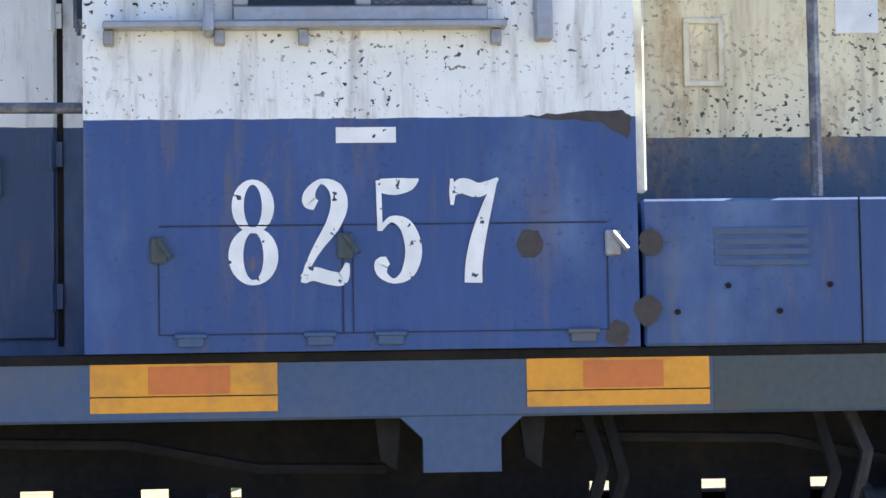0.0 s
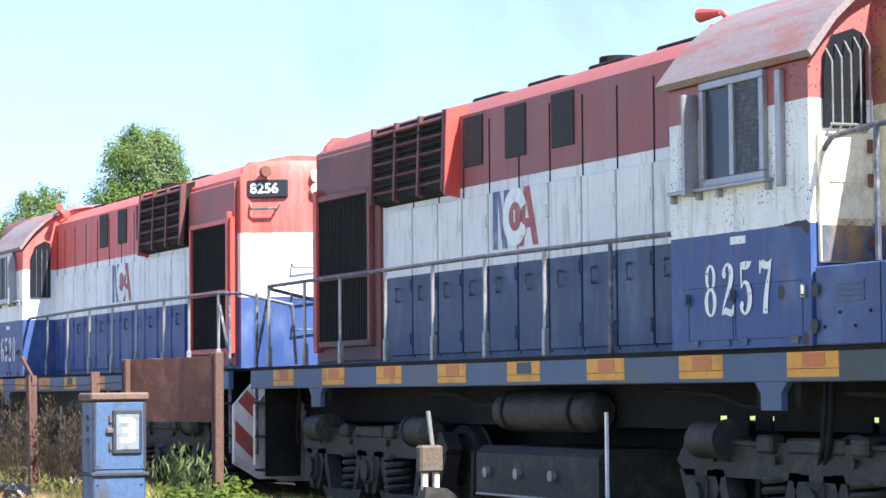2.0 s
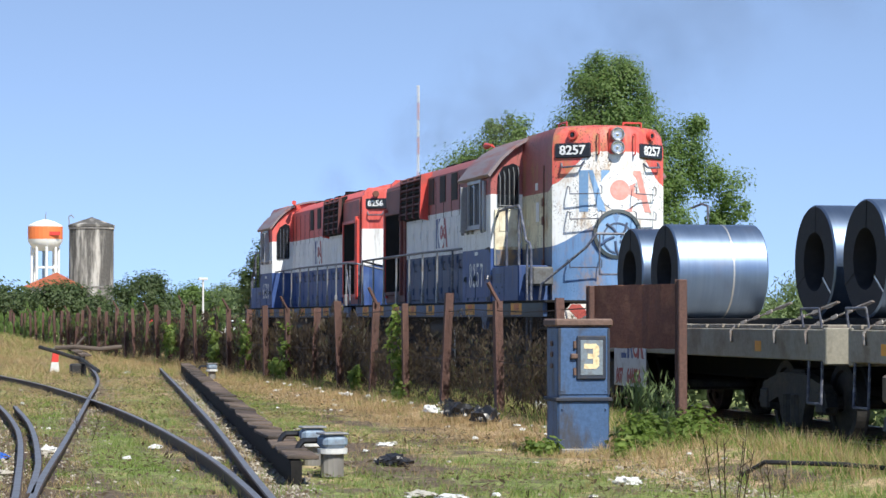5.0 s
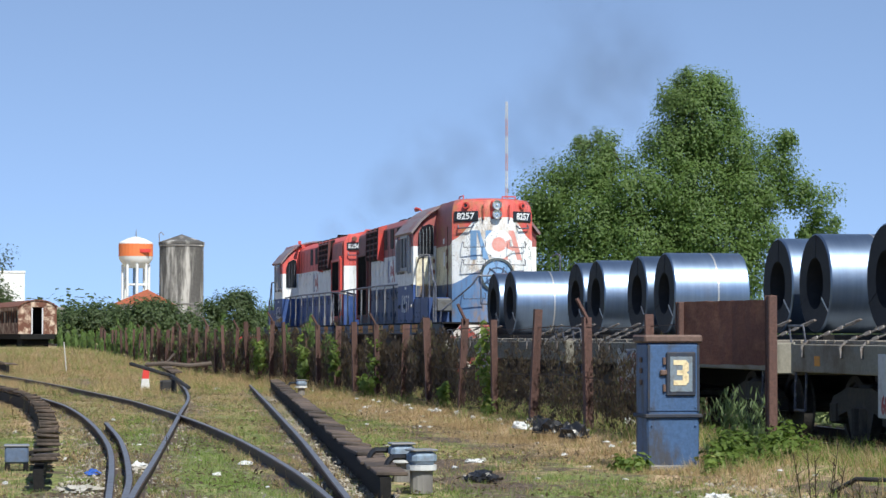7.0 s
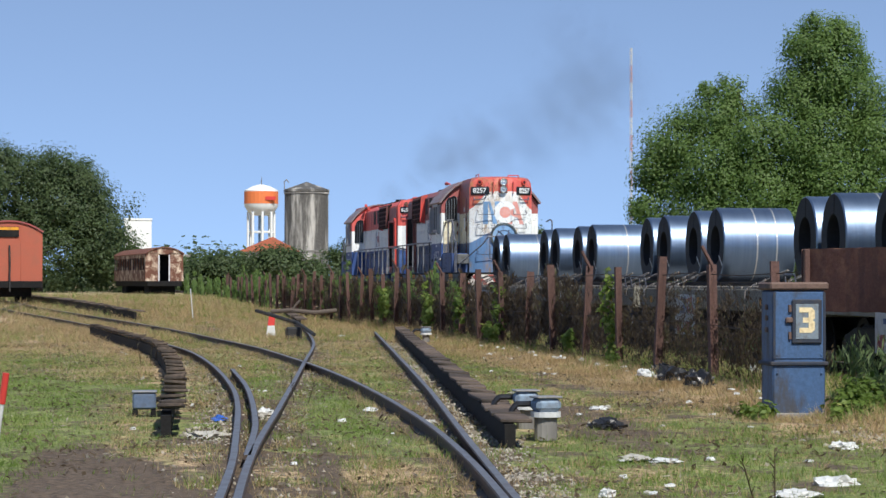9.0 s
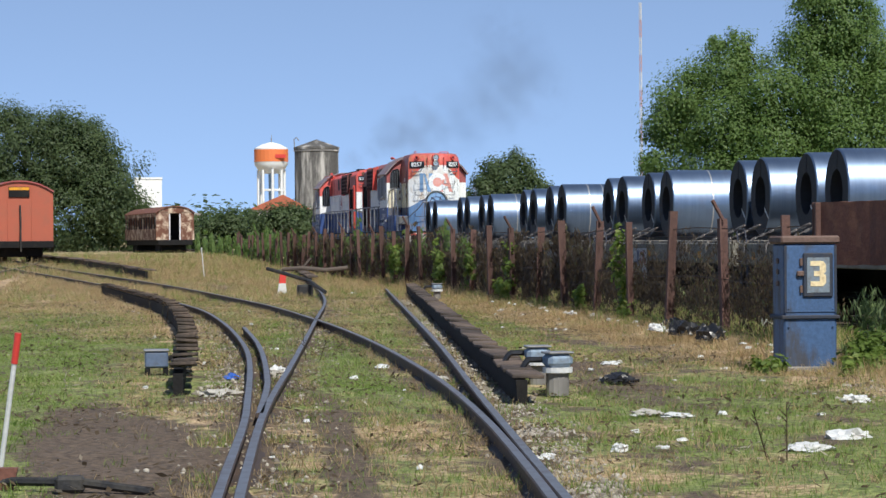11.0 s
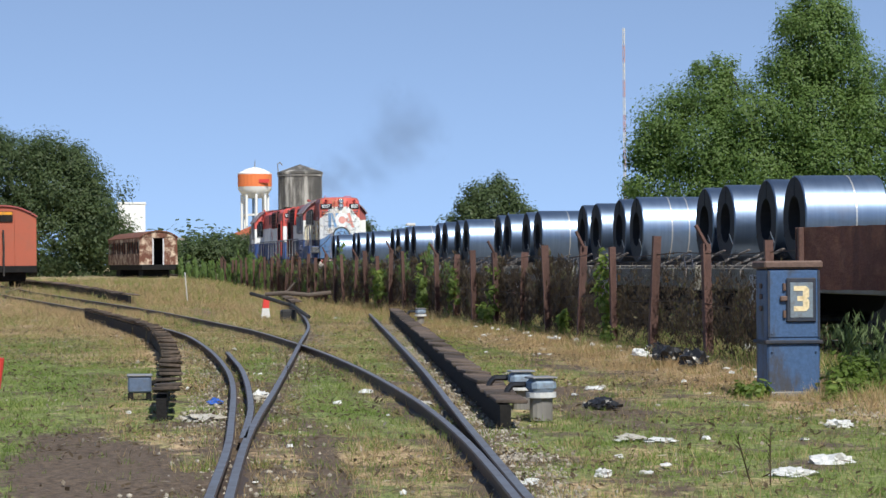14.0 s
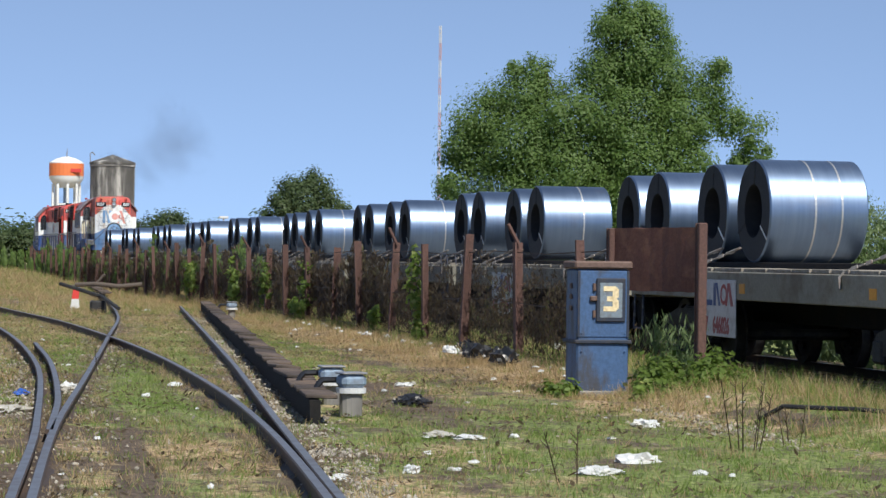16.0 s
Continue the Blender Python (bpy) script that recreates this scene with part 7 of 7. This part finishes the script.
def creepers():
    """Vines and dry creeper hanging on the netting."""
    def patch(name, label, spots, count, size, material, kind="stuff"):
        blobs = []
        for x, z, rx, rz in spots:
            blobs.append((x, line_y(x) - (2.86 if material is VINE else 2.62), z, rx, 0.13, rz))
        v, f = leaf_cloud(blobs, count, size, 0.7 if material is VINE else 0.3, 0.5 if material is VINE else 2.2, 0.0, 0.16, 16)
        v[:, 2] = np.maximum(v[:, 2], 0.02)
        tagged(cloud_mesh(name, v, f, material), label, "climbing plant", "", kind)

    patch("green_creeper", "bright green creeper climbing the fence posts", [(-40.9, 1.0, 0.22, 0.85), (-40.7, 0.3, 0.4, 0.3), (-53.5, 0.75, 0.3, 0.75), (-54.5, 0.3, 0.6, 0.3), (-60, 0.8, 0.35, 0.6), (-66, 0.7, 0.8, 0.7), (-45, 0.4, 0.2, 0.4), (-76, 0.9, 1.2, 0.6)], 3600, 0.05, VINE)
    patch("dry_creeper", "dry brown creeper tangled in the netting", [(-46 - 2.1 * k, 0.8 + 0.2 * math.sin(k * 2), 1.1, 0.75 + 0.15 * math.sin(k * 3.1)) for k in range(34)], 42000, 0.07, DRYVINE)
    patch("mixed_creeper", "mixed green and brown creeper over the far fence", [(-62 - 4.5 * k, 1.0 + 0.25 * math.sin(k * 1.3), 1.8, 0.8 + 0.2 * math.sin(k * 2.2)) for k in range(16)], 11000, 0.07, LEAF)
    patch("far_scrub", "green scrub where the fence meets the line", [(-125 - 6 * k, 0.9, 4.0, 1.0 + 0.2 * math.sin(k)) for k in range(10)], 12000, 0.16, LEAF)
    patch("dead_vine", "thin dead stems in the netting", [(-30 - 1.5 * k, 0.72, 1.3, 0.72) for k in range(13)], 16000, 0.035, DRYVINE)


creepers()


def weeds(name, label, places, count, size, material, slim=0.6, droop=-0.3):
    v, f = leaf_cloud(places, count, size, slim, droop, 0.1, 0.08, 20)
    v[:, 2] = np.maximum(v[:, 2], 0.0)
    return tagged(cloud_mesh(name, v, f, material), label, "weed", "", "stuff")


weeds("leafy_weeds", "bright green leafy weeds round the cabinet", [(-25.9, 7.9, 0.1, 0.35, 0.4, 0.16), (-25.6, 8.3, 0.14, 0.35, 0.4, 0.2), (-26.6, 8.0, 0.18, 0.3, 0.3, 0.24), (-26.2, 6.75, 0.05, 0.3, 0.25, 0.1), (-25.4, 7.5, 0.06, 0.5, 0.4, 0.1), (-25.2, 8.7, 0.08, 0.4, 0.3, 0.12), (-25.9, 8.35, 0.2, 0.3, 0.3, 0.26), (-25.8, 7.65, 0.14, 0.25, 0.2, 0.18)], 6500, 0.042, VINE)
weeds("tall_weeds", "tall grey-green weeds beside the cabinet", [(-27.2, 8.1, 0.45, 0.2, 0.25, 0.42), (-27.0, 8.45, 0.35, 0.2, 0.25, 0.38), (-26.7, 8.2, 0.3, 0.2, 0.2, 0.3)], 1000, 0.07, LEAF_GREY, 0.14, -1.6)


def stalks():
    bm = bmesh.new()
    for x, y, h, k in ((-18.6, 6.28, 0.75, 6), (-15.8, 4.16, 0.5, 2), (-44, 0.1, 0.7, 3), (-30, 1.9, 0.5, 2), (-19.2, 6.9, 0.5, 3)):
        for i in range(k):
            a = random.uniform(0, 6.3)
            p = Vector((x + 0.12 * math.cos(a), y + 0.12 * math.sin(a), rise(x, y)))
            q = p + Vector((0.1 * math.cos(a), 0.1 * math.sin(a), h * random.uniform(0.6, 1)))
            rod(bm, p, q, 0.006, 4, 0.003)
            for j in range(7):
                r = p + (q - p) * (0.3 + 0.1 * j)
                e = r + Vector((random.uniform(-0.06, 0.06), random.uniform(-0.06, 0.06), 0.05))
                rod(bm, r, e, 0.005, 3, 0.002)
    solo("dry_stalks", bm, DRYVINE, "thin dry weed stalks standing in the grass", "weed", kind="stuff")


stalks()


def grass():
    """Tufts of green and dry blades over the yard, thin on bare earth."""
    def clear(x, y):
        for plan, lo in ((STRAIGHT_R, -68), (CURVED_R, -112), (CURVED_L, -112), (STRAIGHT_L, -100)):
            if x > lo and abs(y - curve_at(plan, x)) < 0.07:
                return False
        for plan, lo in ((BOARD_R, -67.7), (BOARD_L, -68)):
            if lo < x < plan[-1][0] and abs(y - curve_at(plan, x)) < 0.24:
                return False
        return True

    keys = np.array([k for k in ground_marks if -112 < k[0] < -9 and -9 < k[1] < 12])
    marks = np.array([ground_marks[tuple(k)] for k in keys.tolist()])
    out = {"green": [], "dry": []}
    area = np.where(keys[:, 0] > -60, 1.0, 2.4)
    dens = np.clip(1.3 - 1.75 * marks[:, 0], 0.04, 1) * area
    n = 90000
    pick = rng.choice(len(keys), n, p=dens / dens.sum())
    for i in pick:
        x, y = keys[i] + rng.uniform(-0.16, 0.16, 2)
        if x < -60:
            x += rng.uniform(-0.8, 0.8)
        if y > 12 or not clear(x, y):
            continue
        d = marks[i, 1]
        edge = 1.6 if 7.2 < y < 9.2 else 1.0
        kind = "dry" if rng.random() < d * 0.85 else "green"
        h = rng.uniform(0.025, 0.085) * edge * (1.3 if kind == "dry" else 1.0) * (1.8 if x < -60 else 1)
        out[kind].append((x, y, rise(x, y) + (0.14 * ease((y - 7.0) / 1.2) * ease((9.3 - y) / 0.8)), h))
    for _ in range(5200):  # rank grass along the line
        x = rng.uniform(-60, -14)
        y = line_y(x) - 1.95 + rng.normal(0, 0.4)
        if y < line_y(x) - 1.2:
            out["dry" if rng.random() < 0.45 else "green"].append((x, y, 0.1, rng.uniform(0.1, 0.28)))
    for _ in range(3600):  # dry tufts left standing beside the rails
        x = rng.uniform(-60, -11)
        plan = rails_plan[rng.integers(0, 4)]
        y = curve_at(plan, x) + rng.choice((-1, 1)) * rng.uniform(0.09, 0.32)
        if clear(x, y) and noise.noise((x * 0.7, y * 2.0, 5)) > -0.05:
            out["dry" if rng.random() < 0.75 else "green"].append((x, y, rise(x, y), rng.uniform(0.04, 0.12)))
    for _ in range(3000):  # tan grass heaped along the foot of the fence
        x = rng.uniform(-62, -25)
        y = line_y(x) - 3.4 - abs(rng.normal(0, 0.55))
        if clear(x, y) and noise.noise((x * 0.35, y * 0.8, 3)) > -0.1:
            out["dry"].append((x, y, rise(x, y), rng.uniform(0.04, 0.1)))
    for _ in range(4200):  # tall dry growth far up the yard
        x, y = rng.uniform(-150, -84), rng.uniform(-12, 6.5)
        if clear(x, y):
            out["dry" if rng.random() < 0.6 else "green"].append((x, y, rise(x, y), rng.uniform(0.12, 0.38)))
    for kind, mat, label in (("green", GRASS, "short green turf in tufts"), ("dry", STRAW, "dry straw-coloured grass in tufts")):
        T = np.array(out[kind])
        k = 8
        T = np.repeat(T, k, 0)
        m = len(T)
        a = rng.uniform(0, 2 * math.pi, m)
        lean = rng.uniform(0.3, 1.6, m)
        base = T[:, :3] + np.stack([rng.normal(0, 0.05, m), rng.normal(0, 0.05, m), np.full(m, -0.02)], 1)
        tip = base + np.stack([np.cos(a) * lean * T[:, 3], np.sin(a) * lean * T[:, 3], T[:, 3] * rng.uniform(0.7, 1.3, m)], 1)
        w = np.stack([-np.sin(a), np.cos(a), np.zeros(m)], 1) * (0.0026 + T[:, 3:4] * 0.022)
        v = np.stack([base - w, base + w, tip], 1).reshape(-1, 3)
        tagged(cloud_mesh("grass_" + kind, v, np.arange(m * 3).reshape(-1, 3), mat), label, "grass", "", "stuff")


grass()


def stones():
    """Loose ballast between the rails."""
    pts = []
    for _ in range(15000):
        x = rng.uniform(-60, -12)
        which = rng.integers(0, 8)
        if which < 5:
            y = curve_at(STRAIGHT_R, x) + rng.normal(0.26, 0.16)
        elif which == 5:
            x = min(x, rng.uniform(-26, -21))
            y = curve_at(CURVED_L, x) - rng.normal(0.28, 0.13)
        elif which == 6:
            y = curve_at(STRAIGHT_L, x) + rng.normal(0, 0.3)
        else:
            x, y = rng.normal(-21.3, 1.3), rng.normal(7.3, 0.35)
        pts.append((x, y, rise(x, y)))
    P = np.array(pts)
    ico = bmesh.new()
    bmesh.ops.create_icosphere(ico, subdivisions=1, radius=1)
    V = np.array([v.co[:] for v in ico.verts])
    F = np.array([[v.index for v in f.verts] for f in ico.faces])
    ico.free()
    s = rng.uniform(0.008, 0.028, (len(P), 1, 1)) * rng.uniform(0.5, 1.2, (len(P), 1, 3))
    v = (P[:, None, :] + V[None] * s * rng.uniform(0.75, 1.2, (len(P), len(V), 1))).reshape(-1, 3)
    f = (F[None] + (np.arange(len(P)) * len(V))[:, None, None]).reshape(-1, 3)
    m, n, l, p = nodes_of("ballast_stone")
    r = n.new("ShaderNodeNewGeometry").outputs["Random Per Island"]
    l.new(mixed(n, l, r, (0.11, 0.09, 0.07), (0.42, 0.385, 0.33)), p.inputs["Base Color"])
    p.inputs["Roughness"].default_value = 0.9
    tagged(cloud_mesh("loose_stones", v, f, m), "loose pale ballast stones between the rails", "stones", "", "stuff")


stones()



def leaf_litter():
    """Dead leaves, twigs and crumbs of rubbish strewn over the ground."""
    n = 60000
    x = rng.uniform(-62, -11, n)
    y = rng.uniform(-6, 9.2, n)
    keep = np.array([all(abs(b - curve_at(plan, a)) > 0.06 for plan in rails_plan) for a, b in zip(x, y)]) & (np.sin(x * 0.8) * np.cos(y * 1.1) + rng.normal(0, 0.7, n) > 0.1)
    x, y = x[keep], y[keep]
    m = len(x)
    z = np.array([rise(a, b) for a, b in zip(x, y)]) + rng.uniform(0.02, 0.05, m)
    c = np.stack([x, y, z], 1)
    a = rng.uniform(0, 6.3, m)
    u = np.stack([np.cos(a), np.sin(a), rng.normal(0, 0.35, m)], 1) * rng.uniform(0.012, 0.05, m)[:, None]
    w = np.stack([-np.sin(a), np.cos(a), rng.normal(0, 0.35, m)], 1) * rng.uniform(0.005, 0.02, m)[:, None]
    v = np.stack([c - u, c + w, c + u, c - w], 1).reshape(-1, 3)
    mat = leafy("dead_leaf", (0.11, 0.08, 0.05), (0.22, 0.165, 0.1), (0.6, 0.54, 0.45))
    tagged(cloud_mesh("dead_leaves", v, np.arange(m * 4).reshape(-1, 4), mat), "dead leaves, twigs and crumbs strewn over the yard", "leaf litter", "", "stuff")


leaf_litter()

# ---- litter ----


def scrap(name, label, x, y, size, mat, flat=0.35, seed=0):
    """A crumpled bag, sheet or carton lying on the ground."""
    bm = bmesh.new()
    bmesh.ops.create_icosphere(bm, subdivisions=3 if size > 0.07 else 2, radius=1)
    size *= 0.7
    for v in bm.verts:
        k = 0.75 * abs(noise.noise(v.co * 5 + Vector((seed, y, x)))) + 1 + 0.55 * noise.noise(v.co * 1.4 + Vector((seed * 3.1, x, y))) + 0.3 * noise.noise(v.co * 3.5 + Vector((x, seed, 0)))
        v.co = Vector((v.co.x * size * k, v.co.y * size * k * 0.8, max(-0.12, v.co.z) * size * flat * k + 0.1 * size * flat))
    ob = solo(name, bm, mat, label, "litter", "litter in the yard")
    ob.matrix_basis = pose(x, y, rise(x, y) + (0.12 if 7.3 < y < 8.9 else 0.01), 0, 0, seed * 47)


NEAR_LITTER = [
    (-21.29, 6.23, 0.16, 0.50),
    (-16.63, 4.54, 0.20, 0.30),
    (-17.46, 5.05, 0.20, 0.40),
    (-16.75, 3.21, 0.08, 0.80),
    (-20.22, 4.13, 0.20, 0.25),
    (-19.95, 4.31, 0.16, 0.20),
    (-36.05, 7.46, 0.11, 0.90),
    (-43.71, 7.53, 0.12, 0.60),
    (-42.58, 7.71, 0.07, 0.90),
    (-51.80, 9.59, 0.10, 1.10),
    (-76.24, 11.11, 0.18, 1.20),
    (-104.16, 12.87, 0.12, 1.30),
    (-50.33, 8.30, 0.09, 0.90),
    (-25.40, 2.95, 0.12, 0.40),
    (-28.31, 5.34, 0.13, 0.30),
    (-16.49, 5.24, 0.08, 0.40),
    (-27.47, 1.37, 0.12, 0.80),
]
FAR_LITTER = [
    (-16.41, 2.64, 0.10, 0.30),
    (-25.36, 2.98, 0.14, 0.40),
    (-28.43, 5.33, 0.12, 0.30),
    (-21.41, 6.29, 0.14, 0.50),
    (-75.34, 11.01, 0.18, 1.20),
    (-99.03, 12.22, 0.14, 1.20),
    (-16.30, 2.59, 0.14, 0.20),
    (-20.07, 4.73, 0.06, 0.60),
    (-16.92, 3.54, 0.05, 0.60),
    (-17.53, 3.84, 0.06, 0.40),
    (-16.90, 3.57, 0.05, 0.50),
    (-66.43, 5.40, 0.15, 0.30),
    (-28.21, 2.63, 0.10, 0.50),
    (-34.79, 8.88, 0.16, 1.20),
    (-35.58, 7.40, 0.13, 0.90),
    (-26.99, 1.34, 0.12, 0.50),
    (-18.32, 3.64, 0.05, 0.60),
]
for i, (x, y, s, f) in enumerate(NEAR_LITTER + FAR_LITTER):
    scrap(("plastic_bag", "paper_scrap", "carton_scrap")[i % 3], ("crumpled white plastic bag on the ground", "torn pale paper lying in the grass", "flattened pale carton on the ground")[i % 3], x, y, s, CARD if i % 7 == 4 else PLASTIC, f, i)
for i in range(16):
    bx0, by0 = ((-36.5, 7.75), (-33.2, 7.6), (-34.6, 7.8), (-24.6, 4.6))[i % 4]
    scrap("rubbish_bag", "torn black rubbish bag dumped at the fence", bx0 + 0.9 * math.sin(i * 2.3) * (i % 4 < 3), by0 + 0.15 * math.cos(i * 1.7), 0.17 + 0.05 * math.sin(i * 3.0), BLACKBAG, 1.0 if i % 4 < 3 else 0.5, i + 50)
scrap("plastic_bag", "crumpled blue plastic bag by the switch rail", -26.45, 0.83, 0.1, BLUEBAG, 0.6, 71)
scrap("plastic_sheet", "grey plastic sheet lying by the conductor rail", -23.61, 0.64, 0.3, CARD, 0.25, 72)
for i in range(70):
    t = rng.random()
    if i % 3 == 0:
        x = -20 - 45 * t
        y = line_y(x) - 3.3 + rng.normal(0, 0.35)
    elif i % 3 == 1:
        x = -15 - 30 * t
        y = curve_at(BOARD_R, min(x, -21.6)) + rng.uniform(0.5, 3.0)
    else:
        x = -14 - 40 * t
        y = curve_at(CURVED_L, x) + rng.uniform(-1.4, 1.6)
    scrap("paper_scrap", "small pale scrap of rubbish in the grass", x, y, rng.uniform(0.025, 0.065), PLASTIC if i % 4 else CARD, rng.uniform(0.3, 0.9), 100 + i)
for i in range(34):  # blown against the foot of the fence
    x = rng.uniform(-52, -24)
    scrap("paper_scrap", "small pale scrap of rubbish blown against the fence", x, line_y(x) - 2.95 - abs(rng.normal(0, 0.35)), rng.uniform(0.04, 0.1), PLASTIC if i % 3 else CARD, rng.uniform(0.3, 0.9), 300 + i)

# ---- smoke ----
puffs = []


def smoke():
    """Thin drifting smoke behind the engines: one soft curled wisp a puff."""
    for k in range(14):
        t = k / 13
        bm = bmesh.new()
        lay = bm.loops.layers.uv.new("wisp")
        r = (0.9 + 1.1 * t) * random.uniform(0.85, 1.15)
        at = Vector((random.uniform(-1.2, 1.2), random.gauss(0, 0.3 + 0.5 * t), random.gauss(0, 0.2 + 0.35 * t)))
        turn = Matrix.Translation(at) @ Matrix.Rotation(random.uniform(-0.5, 0.5), 4, "Z") @ Matrix.Rotation(radians(90) + random.uniform(-0.4, 0.4), 4, "Y")
        grid = {}
        for i in range(9):
            for j in range(9):
                u, v = i / 4 - 1, j / 4 - 1
                grid[i, j] = (bm.verts.new(turn @ Vector((u * r, v * r, 0.25 * r * math.sin(2.2 * u + k) * math.cos(1.8 * v)))), (u, v))
        for i in range(8):
            for j in range(8):
                q = [grid[i, j], grid[i + 1, j], grid[i + 1, j + 1], grid[i, j + 1]]
                if min(math.hypot(*c) for _, c in q) > 0.99:
                    continue
                face = bm.faces.new([a for a, _ in q])
                for loop, (_, c) in zip(face.loops, q):
                    loop[lay].uv = c
        bmesh.ops.delete(bm, geom=[v for v in bm.verts if not v.link_faces], context="VERTS")
        ob = solo("smoke_puff", bm, SMOKE, "thin grey diesel smoke drifting behind the locomotives", "smoke", "smoke puffs", smooth=True)
        ob.visible_shadow = False
        puffs.append((ob, t))


smoke()


def motions():
    """The train rolls away at an even speed, each vehicle along the bend, wheels turning, smoke drifting after it."""
    run = [(0, 0), (0.5, 4.143), (1, 8.293), (1.5, 12.445), (2, 16.64), (2.5, 20.76), (3, 24.86), (3.5, 28.94), (4, 33.0), (4.5, 37.12), (7, 57.96), (9, 74.56), (11.5, 95.44), (14, 116.1), (16, 132.6)]

    def place(u, t, mid, z, flip):
        x = u - curve_at(run, t)
        xm = x + mid
        a = line_turn(xm)
        y = line_y(xm) - mid * math.sin(radians(a))
        return pose(x, y, z, 0, 0, a + (180 if flip else 0))

    times = [k * 0.5 for k in range(33)]
    for ob, u, flip in moving:
        if flip is None:
            walk(ob, [(t, place(u, t, 0, 2.17, False) @ Matrix.Translation((0, -0.07, 0))) for t in times])
        else:
            mid = 5.5 if ob.name.startswith("flat") else (3.4 if flip else -3.4)
            walk(ob, [(t, place(u, t, mid, 0.0, flip)) for t in times])
    for ob, u, r, flip in rolling:
        rows = []
        for k in range(241):
            t = k / 15
            turn = -math.degrees(SPEED * t / r) * (-1 if flip else 1)
            rows.append((t, pose(u, 0, r + 0.15) @ Matrix.Rotation(radians(turn), 4, "Y")))
        walk(ob, rows)
    for ob, k in puffs:
        rows = []
        for t in times:
            back = 33.0 * k * (1 + 0.04 * max(0.0, t - 8))
            x = -19.3 - SPEED * t + back
            rows.append((t, pose(x, line_y(x) + 1.4 * k, 5.3 + 1.6 * k + 0.15 * math.sin(t * 0.7 + k * 5), 4 * math.sin(t + k), 0, 8 * math.sin(0.5 * t + 3 * k))))
        walk(ob, rows)


motions()
